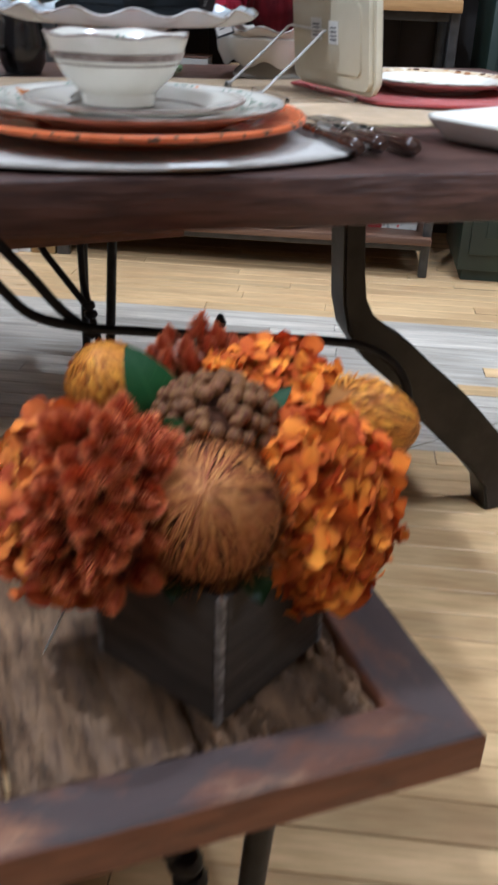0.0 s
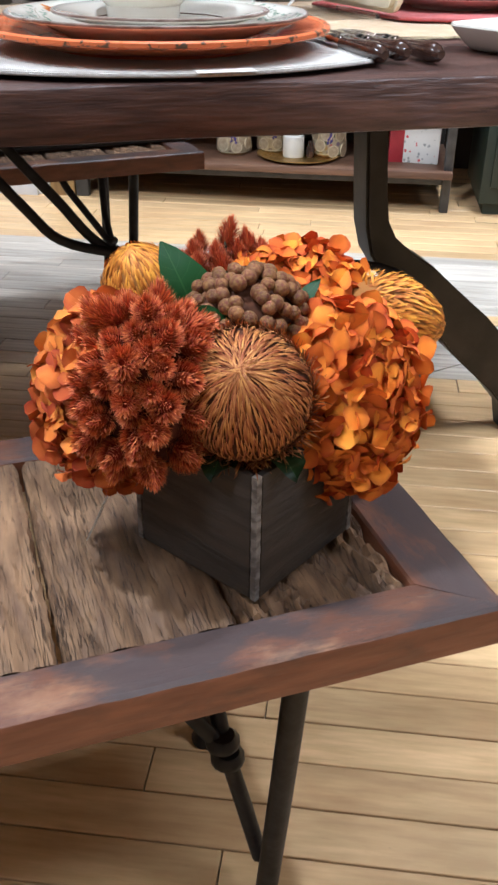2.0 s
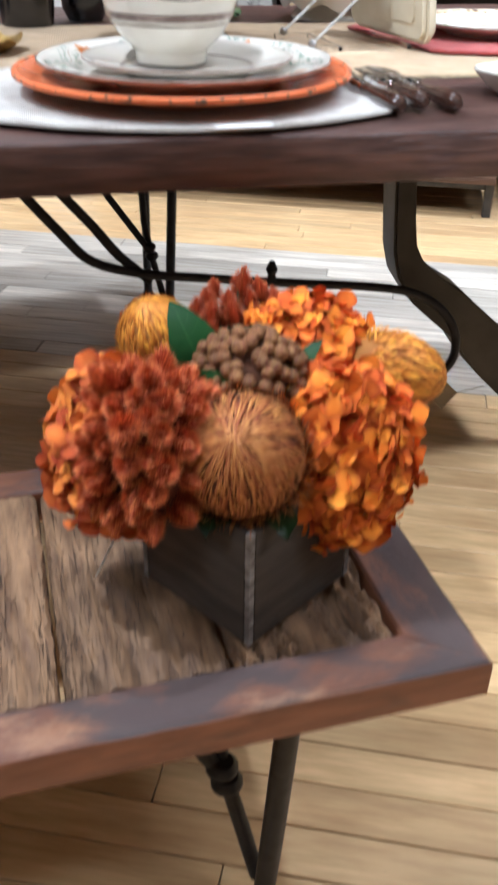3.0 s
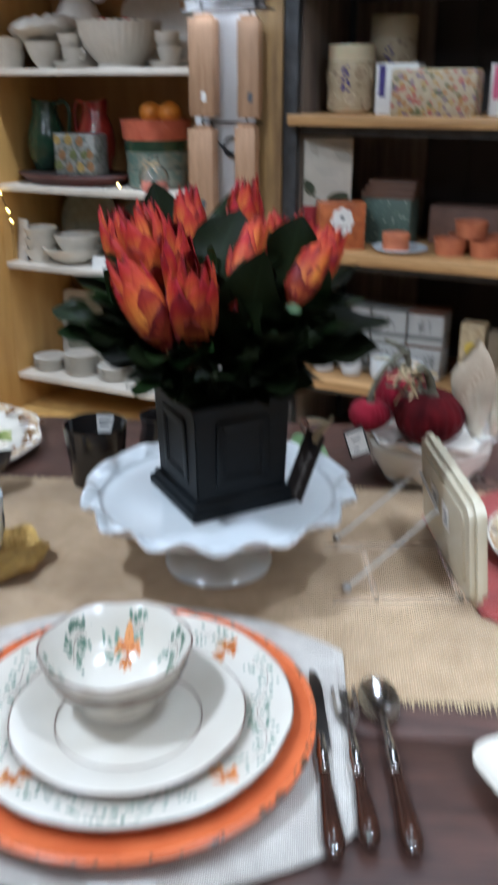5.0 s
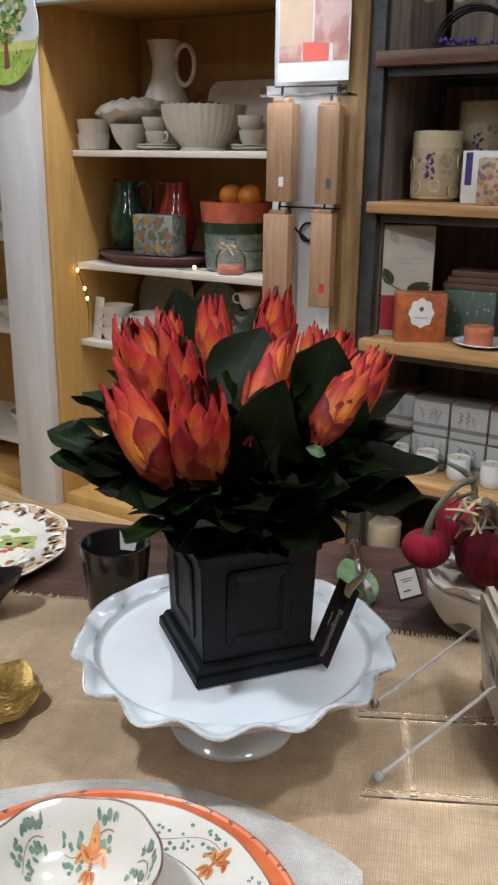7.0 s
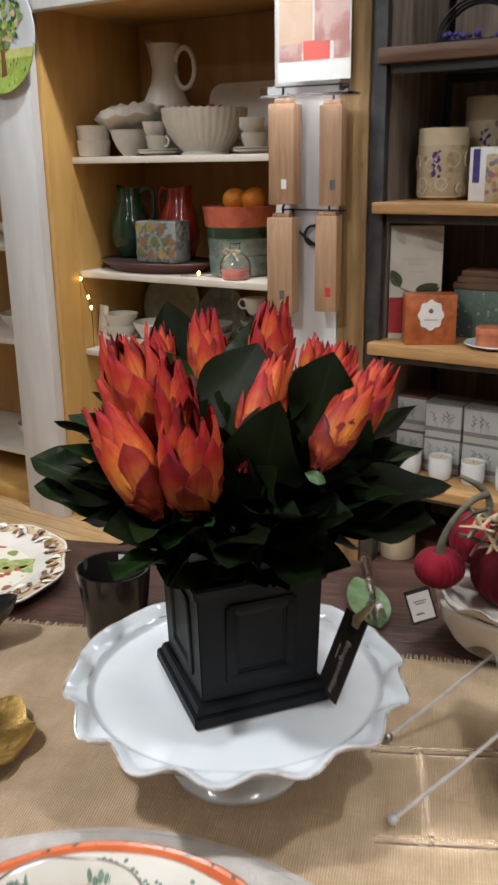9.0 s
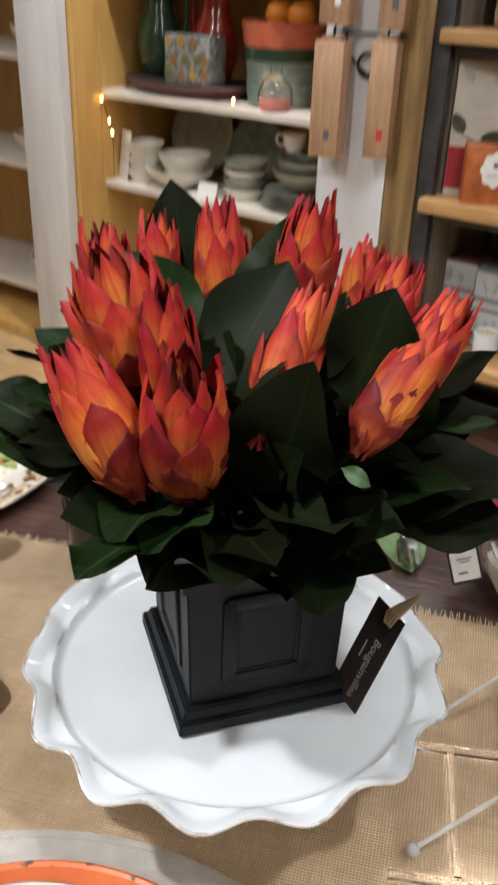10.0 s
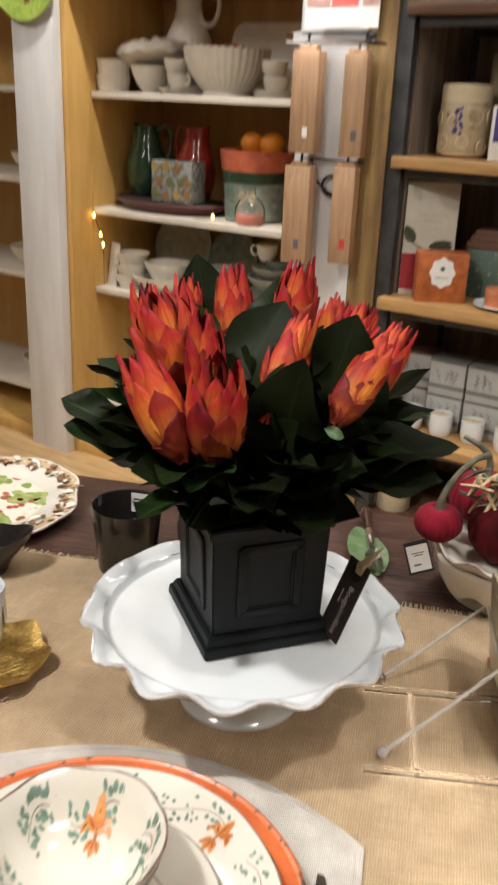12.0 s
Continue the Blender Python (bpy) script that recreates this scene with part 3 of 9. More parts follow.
def bench(m, label, group):
    b = thing("bench", m, label, "bench", group)
    L, D, F, E, z0, z1 = 1.15, 0.385, 0.049, 0.062, 0.392, 0.43
    for name, pts, mt in (("frame_board", [(-L, 0), (0, 0), (-E, F), (-L + E, F)], "bench_frame"),
                          ("frame_board", [(-L, D), (0, D), (-E, D - F), (-L + E, D - F)], "bench_frame"),
                          ("end_board", [(0, 0), (0, D), (-E, D - F), (-E, F)], "bench_frame_y"),
                          ("end_board", [(-L, 0), (-L, D), (-L + E, D - F), (-L + E, F)], "bench_frame_y")):
        cx, cy = sum(p[0] for p in pts) / 4, sum(p[1] for p in pts) / 4
        pts = [(x + (0.0004 if x < cx else -0.0004), y + (0.0004 if y < cy else -0.0004)) for x, y in pts]
        part(name, worn_board(pts, z0, z1, 60 if mt == "bench_frame" else 24), [mt, mt + "_side"], b, angle=30)
    rng = random.Random(9)
    x = -L + E + 0.001
    while x < -E - 0.02:
        w = min((b_ for b_ in (-0.97, -0.85, -0.72, -0.60, -0.473, -0.345, -0.208, -E - 0.001) if b_ > x + 0.03)) - x
        rough = 4.2 if x > -0.25 else 1.0
        steps = 46
        left = [(x + 0.001 + rng.uniform(0, 0.0025), F + 0.001 + (D - 2 * F - 0.002) * i / steps) for i in range(steps + 1)]
        right = [(x + w - 0.001 - rng.uniform(0, 0.0025), y) for _, y in left]
        bm = bmesh.new()
        cols = 38
        top = []
        for (xl, y), (xr, _) in zip(left, right):
            row = []
            for c in range(cols + 1):
                xx = xl + (xr - xl) * c / cols
                skewed = xx + (0.03 * noise.noise(Vector((y * 9, x * 5, 1))) + (y * 0.35 if rough > 2 else 0.0))
                groove = (noise.noise(Vector((skewed * 70, y * 5, x * 9))) * 0.0020 - max(0, 0.18 - abs(noise.noise(Vector((skewed * 95, y * 7, 3 + x))))) * 0.017) * rough + 0.0006
                row.append(bm.verts.new((xx, y, z1 - 0.003 + groove - (0.004 if c in (0, cols) else 0))))
            top.append(row)
        for i in range(steps):
            for c in range(cols):
                bm.faces.new((top[i][c], top[i][c + 1], top[i + 1][c + 1], top[i + 1][c]))
        low = [[bm.verts.new((row[c].co.x, row[c].co.y, z0 + 0.006)) for c in (0, cols)] for row in top]
        for i in range(steps):
            bm.faces.new((low[i][0], top[i][0], top[i + 1][0], low[i + 1][0]))
            bm.faces.new((low[i][1], low[i + 1][1], top[i + 1][cols], top[i][cols]))
            bm.faces.new((low[i][0], low[i + 1][0], low[i + 1][1], low[i][1]))
        part("plank", bm, "bench_plank", b)
        x += w
    for ex, s in ((-0.167, 1), (-L + 0.167, -1)):
        for fy, q in ((0.08, 1), (D - 0.08, -1)):
            part("leg", bm_tube([(ex + 0.012 * s, fy - 0.03 * q, z0 - 0.001), (ex + 0.006 * s, fy - 0.016 * q, 0.2), (ex, fy, 0.012)], 0.0115, 12), "iron", b)
            part("foot", bm_lathe([(0, 0), (0.017, 0), (0.018, 0.006), (0.013, 0.016), (0.0115, 0.02), (0, 0.02)], 14, at=(ex, fy, 0)), "iron", b)
        mid = (ex - 0.03 * s, D / 2 - 0.06, 0.2)
        part("brace", bm_tube([(ex, 0.1, 0.05), (ex - 0.014 * s, 0.112, 0.12), mid[:1] + (0.125, 0.195), (ex - 0.12 * s, 0.16, 0.33), (ex - 0.15 * s, 0.19, z0)], 0.0085, 10), "iron", b)
        part("brace", bm_tube([(ex - 0.03 * s, 0.125, 0.195), (ex - 0.035 * s, 0.16, 0.26), (ex - 0.03 * s, 0.2, z0)], 0.0085, 10), "iron", b)
        for dz in (0.0, 0.022):
            part("collar", bm_lathe([(0, -0.009), (0.012, -0.009), (0.017, -0.003), (0.017, 0.003), (0.012, 0.009), (0, 0.009)], 14, at=(ex - (0.028 + dz * 0.2) * s, 0.124 + dz * 0.1, 0.185 + dz)), "iron", b)
    return b


near_bench = bench(pose(0.134, -0.397, 0, 0, 0, 4), "low reclaimed wood bench with cracked cross planks on iron legs", "benches at the table")
far_bench = copy_thing(near_bench, pose(0.225, 1.165, 0, 0, 0, 8))
tagged(far_bench, "matching reclaimed wood bench with iron legs beyond the table")


def flowing(pts, n=4):
    """A smooth line through the given points."""
    p = [Vector(q) for q in pts]
    p = [p[0] * 2 - p[1]] + p + [p[-1] * 2 - p[-2]]
    out = []
    for a, b, c, d in zip(p, p[1:], p[2:], p[3:]):
        for i in range(n):
            u = i / n
            out.append(tuple(0.5 * (2 * b + (c - a) * u + (2 * a - 5 * b + 4 * c - d) * u * u + (3 * b - a - 3 * c + d) * u ** 3)))
    return out + [tuple(p[-2])]


def dining_table():
    t = thing("dining_table", pose(-0.1, 0.53, 0), "dark brown thick-topped wooden dining table on wavy iron legs", "table")
    rng = random.Random(3)
    edges = [-0.53, -0.3, -0.02, 0.26, 0.60]
    for a, b in zip(edges, edges[1:]):
        bm = bm_box(2.0, b - a - 0.0014, 0.05, (0, (a + b) / 2, 0.71), bevel=0.0035, seg=2)
        bmesh.ops.subdivide_edges(bm, edges=[e for e in bm.edges if abs(e.verts[0].co.x - e.verts[1].co.x) > 1], cuts=60)
        for v in bm.verts:
            v.co.y += noise.noise(Vector((v.co.x * 9, v.co.z * 30, a))) * 0.002 if v.co.y < -0.5 else 0
            v.co.z += noise.noise(Vector((v.co.x * 7, v.co.y * 30, 5))) * 0.0012
        part("top_plank", bm, "table", t, angle=25)
    # the legs: straight straps that swing outwards in a wavy curve
    spine = [(0.458, 0.7095, 0.018), (0.464, 0.60, 0.018), (0.472, 0.50, 0.019), (0.478, 0.45, 0.021), (0.492, 0.412, 0.026), (0.526, 0.372, 0.033), (0.568, 0.340, 0.037), (0.608, 0.305, 0.036), (0.642, 0.268, 0.042),
             (0.680, 0.23, 0.046), (0.725, 0.185, 0.045), (0.775, 0.135, 0.043), (0.82, 0.07, 0.036), (0.835, 0.0, 0.036)]
    one, two = [], []
    for k, (x, z, w) in enumerate(spine):
        ax, az, _ = spine[max(0, k - 1)]
        bx, bz, _ = spine[min(len(spine) - 1, k + 1)]
        d = Vector((bx - ax, bz - az)).normalized()
        one.append((x + d.y * w, max(0, min(0.7095, z - d.x * w))))
        two.append((x - d.y * w, max(0, min(0.7095, z + d.x * w))))
    for sx in (1, -1):
        bm = bm_prism(one + two[::-1], -0.033, 0.033, bevel=0.004)
        bm.transform(pose(0, 0, 0, 90))
        if sx < 0:
            bm.transform(pose(-0.2, 0, 0) @ Matrix.Scale(-1, 4, (1, 0, 0)))
            bmesh.ops.reverse_faces(bm, faces=bm.faces[:])
        part("leg", bm, "flatiron", t)
    # round iron rods: a stretcher that ends in a scroll, and two braces to the top
    part("stretcher", bm_tube(flowing([(-0.2, -0.07, 0.709), (-0.165, -0.07, 0.62), (-0.089, -0.07, 0.518), (-0.046, -0.07, 0.473), (0.027, -0.07, 0.45), (0.112, -0.07, 0.438), (0.274, -0.07, 0.418), (0.399, -0.07, 0.404), (0.479, -0.075, 0.39),
                               (0.53, -0.085, 0.362), (0.556, -0.095, 0.325), (0.560, -0.105, 0.288), (0.543, -0.115, 0.262), (0.518, -0.12, 0.258), (0.503, -0.12, 0.275), (0.512, -0.12, 0.292)]), 0.0078, 10), "iron", t)
    part("brace", bm_tube(flowing([(-0.175, -0.055, 0.709), (-0.13, -0.055, 0.635), (-0.084, -0.055, 0.575), (-0.042, -0.055, 0.524), (-0.005, -0.055, 0.475), (0.043, -0.06, 0.432)]), 0.0078, 10), "iron", t)
    part("finial", bm_lathe([(0, 0), (0.009, 0.002), (0.006, 0.012), (0.010, 0.02), (0.004, 0.034), (0, 0.036)], 14, at=(0.237, -0.07, 0.424)), "iron", t)
    return t


dining_table()


# ---- on the table: cloths ----
TOP = 0.761


def runner():
    t = thing("table_runner", pose(0, 0.53, TOP), "long tan burlap table runner with frayed fringed edges", "runner")
    bm = bmesh.new()
    nx, ny = 150, 36
    grid = []
    for i in range(nx + 1):
        x = -1.05 + 2.1 * i / nx
        row = []
        for j in range(ny + 1):
            y = -0.245 + 0.538 * j / ny
            rim = 1 if j in (0, ny) else 0
            y += noise.noise(Vector((x * 6, j * 3, 1))) * 0.004 * rim
            z = 0.0022 + 0.0016 * noise.noise(Vector((x * 9, y * 9, 2))) + 0.001 * noise.noise(Vector((x * 25, y * 22, 7)))
            row.append(bm.verts.new((x, y, max(0.0008, z))))
        grid.append(row)
    for i in range(nx):
        for j in range(ny):
            bm.faces.new((grid[i][j], grid[i + 1][j], grid[i + 1][j + 1], grid[i][j + 1]))
    part("cloth", bm, "burlap", t)
    rng = random.Random(12)
    for side in (-1, 1):
        fr = bmesh.new()
        x = -0.75
        while x < 0.8:
            y0 = 0.53 - 0.53 + (-0.245 if side < 0 else 0.293)
            L = rng.uniform(0.007, 0.015)
            dx = rng.uniform(-0.003, 0.003)
            w = 0.0009
            a = [fr.verts.new((x - w, y0 - side * 0.004, 0.0026)), fr.verts.new((x + w, y0 - side * 0.004, 0.0026)),
                 fr.verts.new((x + dx + w * 0.6, y0 + side * L, 0.0012)), fr.verts.new((x + dx - w * 0.6, y0 + side * L, 0.0012))]
            fr.faces.new(a)
            x += rng.uniform(0.0022, 0.0042)
        part("fringe", fr, "straw", t, "frayed burlap threads")


runner()


def placemat(m, label, material, group=""):
    t = thing("placemat", m, label, "placemat", group)
    pts = []
    for i in range(25):
        s = -1 + 2 * i / 24
        pts.append((0.205 * s, -0.148 - 0.064 * (1 - s * s)))
    pts += [(0.228, -0.122), (0.219, 0.146)]
    for i in range(25):
        s = 1 - 2 * i / 24
        pts.append((0.205 * s, 0.158 + 0.07 * (1 - s * s)))
    pts += [(-0.219, 0.146), (-0.228, -0.122)]
    part("cloth", bm_prism(pts, 0.0, 0.0035, bevel=0.0012), material, t)
    inner = [(x * 0.965, y * 0.965) for x, y in pts]
    part("hem", bm_tube([(x, y, 0.0036) for x, y in inner], 0.0009, 5, closed=True), material, t)
    return t


placemat(pose(-0.03, 0.217, TOP + 0.0035), "grey linen barrel-shaped placemat under the plates", "linen")
red_mat = placemat(pose(0.56, 0.62, TOP + 0.005, 0, 0, 12), "red woven placemat lying partly on the runner", "redcloth")


# ---- on the table: plates ----
def wobble(amount, lobes, seed, start=0):
    def f(a, k):
        r = 1 + amount * (0.6 * math.sin(lobes * a + seed) + 0.4 * math.sin((lobes * 2 + 1) * a + 2 * seed))
        return (r if k >= start else 1), 0
    return f


def spray(surface, r0, r1, count, seed, parent, centre=None):
    """Painted vine leaves laid on a turned surface, surface(r) its height at that radius."""
    rng = random.Random(seed)
    leaves, lines = bmesh.new(), bmesh.new()

    def dot(bm, r, a, size, long, turn):
        n = 8
        vs = []
        for i in range(n):
            t = 2 * math.pi * i / n
            dr, da = size * math.cos(t), long * math.sin(t)
            c, s = math.cos(turn), math.sin(turn)
            rr, aa = r + dr * c - da * s, a + (dr * s + da * c) / max(r, 0.02)
            vs.append(bm.verts.new((rr * math.cos(aa), rr * math.sin(aa), surface(rr) + 0.0006)))
        bm.faces.new(vs)

    for g in range(count):
        a0 = 2 * math.pi * g / count + rng.uniform(-0.1, 0.1)
        span = 2 * math.pi / count * 0.74
        steps = 22
        for i in range(steps + 1):
            t = i / steps
            a = a0 + span * (t - 0.5)
            mid = (r0 + r1) / 2 + (r1 - r0) * 0.3 * math.sin(9 * t + g)
            for s in (-1, 1, -1.7, 1.7):
                if rng.random() < 0.2:
                    continue
                off = s * (r1 - r0) * rng.uniform(0.13, 0.24)
                dot(leaves, min(r1, max(r0 * 0.9, mid + off)), a + rng.uniform(-0.03, 0.03), rng.uniform(0.0014, 0.0023), rng.uniform(0.0018, 0.003), rng.uniform(-1, 1))
            if i:
                prev = a0 + span * ((i - 1) / steps - 0.5)
                pm = (r0 + r1) / 2 + (r1 - r0) * 0.3 * math.sin(9 * (i - 1) / steps + g)
                q = [(pm - 0.0004, prev), (pm + 0.0004, prev), (mid + 0.0004, a), (mid - 0.0004, a)]
                lines.faces.new([lines.verts.new((r * math.cos(b), r * math.sin(b), surface(r) + 0.0005)) for r, b in q])
    part("painted_leaves", leaves, "leafpaint", parent, "grey-green painted vine leaves", smooth=False)
    part("painted_vine", lines, "stempaint", parent, "thin brown painted vine", smooth=False)


def motif(surface, r, a, size, parent, material="orangepaint"):
    """A painted lily of three upper and three lower petals round a narrow waist, its tip outwards."""
    bm, dark = bmesh.new(), bmesh.new()

    def spot(target, x0, y0, turn, long, wide, lift, n=14):
        vs = []
        for i in range(n):
            t = 2 * math.pi * i / n
            x, y = size * long * (0.5 + 0.5 * math.cos(t)), size * wide * math.sin(t) * (1 - 0.45 * math.cos(t))
            c, s = math.cos(turn), math.sin(turn)
            rr, aa = r + size * x0 + x * c - y * s, a + (size * y0 + x * s + y * c) / max(r, 0.02)
            vs.append(target.verts.new((rr * math.cos(aa), rr * math.sin(aa), surface(max(rr, 0)) + lift)))
        target.faces.new(vs)
    petals = ((0.0, 0, 0, 0.95, 0.2), (0.05, 0.05, 0.75, 0.62, 0.16), (0.05, -0.05, -0.75, 0.62, 0.16), (0.3, 0.34, 2.4, 0.45, 0.11), (0.3, -0.34, -2.4, 0.45, 0.11),
              (-0.2, 0, 3.14, 0.7, 0.17), (-0.2, 0.05, 2.5, 0.6, 0.15), (-0.2, -0.05, -2.5, 0.6, 0.15))
    for k, (x0, y0, turn, long, wide) in enumerate(petals):
        spot(bm, x0, y0, turn, long, wide, 0.0007 + 0.00005 * k)
        spot(dark, x0 + 0.06 * math.cos(turn), y0 + 0.06 * math.sin(turn), turn, long * 0.6, wide * 0.3, 0.0013)
    for k in (-0.02, -0.1, -0.18):
        spot(dark, k, -0.09, 1.57, 0.18, 0.035, 0.00135)
    flower = part("painted_flower", bm, material, parent, "orange painted lily" if size > 0.02 else "", smooth=False)
    part("painted_vein", dark, "liliesline" if material == "orangepaint" else "bluepaint", flower, smooth=False)


M["liliesline"] = mat("rust_line_paint", (0.30, 0.075, 0.02), (0.42, 0.13, 0.04), rough=0.2, scale=90, bump=0)


def lerp_profile(pts):
    def f(r):
        for (r0, z0), (r1, z1) in zip(pts, pts[1:]):
            if r0 <= r <= r1:
                return z0 + (z1 - z0) * (r - r0) / (r1 - r0)
        return pts[-1][1]
    return f


def plate(name, m, R, rise, foot, material, label, rim=None, wav=0.006, lobes=7, seed=0.0, flat=0.62, thick=0.005, band=0.0015):
    t = thing(name, m, label, "plate")
    up = [(0, thick + 0.002), (R * flat * 0.96, thick + 0.002), (R * flat, thick + 0.0028), (R * (flat + 0.06), thick + rise * 0.35), (R * 0.93, rise * 0.9), (R * 0.985, rise)]
    prof = [(0, 0.001), (foot - 0.006, 0.001), (foot - 0.005, 0), (foot, 0), (foot + 0.003, 0.003)] + \
           [(R * (flat + 0.08), rise * 0.35 - 0.001), (R * 0.96, rise - thick), (R * 0.992, rise - thick * 0.75), (R, rise - thick * 0.35), (R * 0.994, rise - 0.0002)] + up[::-1]
    part("body", bm_lathe(prof, 96, wobble(wav, lobes, seed)), material, t)
    if rim:
        wv = wobble(wav, lobes, seed)
        ring = []
        for s in range(96):
            a = 2 * math.pi * s / 96
            r = R * 0.996 * wv(a, 9)[0]
            ring.append((r * math.cos(a), r * math.sin(a), rise - thick * 0.3))
        part("rim_band", bm_tube(ring, band, 6, closed=True), rim, t)
    return t, lerp_profile(up)


PX, PY = -0.03, 0.208
plate("charger_plate", pose(PX - 0.002, PY, TOP + 0.0075), 0.189, 0.024, 0.115, "orange_glaze", "large terracotta-orange charger plate with chipped worn rim", rim="chipped", wav=0.002, lobes=5, flat=0.7, thick=0.007, band=0.0036)
dinner, surf = plate("dinner_plate", pose(PX, PY, TOP + 0.0165), 0.165, 0.027, 0.1, "cream_glaze", "cream dinner plate with painted vines and a brown wavy rim", rim="rimline", wav=0.006, lobes=6, seed=1, flat=0.66)
spray(surf, 0.122, 0.156, 4, 5, dinner)
for g in range(4):
    motif(surf, 0.135, 2 * math.pi * (g + 0.5) / 4 + 0.1, 0.022, dinner)
salad, surf2 = plate("salad_plate", pose(PX + 0.001, PY - 0.012, TOP + 0.0262), 0.117, 0.02, 0.07, "cream_glaze", "plain cream salad plate with a thin brown rim", rim="rimline", wav=0.006, lobes=5, seed=2, flat=0.62)


def soup_bowl():
    t = thing("soup_bowl", pose(PX - 0.014, PY + 0.012, TOP + 0.0355), "cream footed bowl with painted lily and vines inside", "bowl")
    R, H = 0.076, 0.070
    inside = [(0, 0.014), (0.026, 0.0145), (0.042, 0.02), (0.056, 0.033), (0.066, 0.05), (0.0745, H)]
    prof = [(0, 0.004), (0.032, 0.004), (0.034, 0), (0.04, 0), (0.041, 0.012), (0.046, 0.017), (0.06, 0.031), (0.0705, 0.05), (0.077, H - 0.001), (0.0762, H + 0.001)] + inside[::-1]
    wv = wobble(0.012, 6, 0.5, 7)

    def wave(a, k):
        return (wv(a, 9)[0], 0.0015 * math.sin(6 * a + 1)) if 6 <= k <= 12 else (1, 0)
    part("body", bm_lathe(prof, 96, wave), "cream_glaze", t)
    ring = [(R * wv(a, 9)[0] * math.cos(a), R * wv(a, 9)[0] * math.sin(a), H + 0.0015 * math.sin(6 * a + 1) + 0.0004) for a in (2 * math.pi * s / 96 for s in range(96))]
    part("rim_band", bm_tube(ring, 0.0012, 6, closed=True), "rimline", t)
    part("outer_band", bm_lathe([(0.0695, 0.047), (0.0724, 0.054), (0.0729, 0.054), (0.07, 0.047)], 96), "rimline", t, "brown brushed band")
    part("outer_line", bm_tube([(0.067 * math.cos(a), 0.067 * math.sin(a), 0.0425) for a in (2 * math.pi * s / 64 for s in range(64))], 0.0007, 5, closed=True), "stempaint", t)
    f = lerp_profile(inside)
    spray(f, 0.044, 0.07, 3, 8, t)
    motif(f, 0.046, math.pi / 2, 0.022, t)
    motif(f, 0.05, -2.4, 0.012, t, "bluepaint")
    motif(f, 0.05, -0.6, 0.012, t, "bluepaint")


soup_bowl()
part("well_line", bm_tube([(0.0735 * math.cos(a), 0.0735 * math.sin(a), 0.0088) for a in (2 * math.pi * k / 72 for k in range(72))], 0.0007, 5, closed=True), "rimline", salad)
price = part("price_label", bm_box(0.058, 0.02, 0.0006, (0, 0, 0)), "paper", smooth=False)
price.matrix_world = pose(0.0, 0.012, TOP + 0.0075, 0, 0, 3)
tagged(price, "small white paper price label on the placemat", "label")


# ---- cutlery ----
def handle_profile(n=14):
    return [0.0058, 0.0066, 0.0062, 0.007, 0.0076, 0.0082, 0.0087, 0.0092, 0.0098, 0.0103, 0.0106, 0.0102, 0.0088, 0.0045][:n]


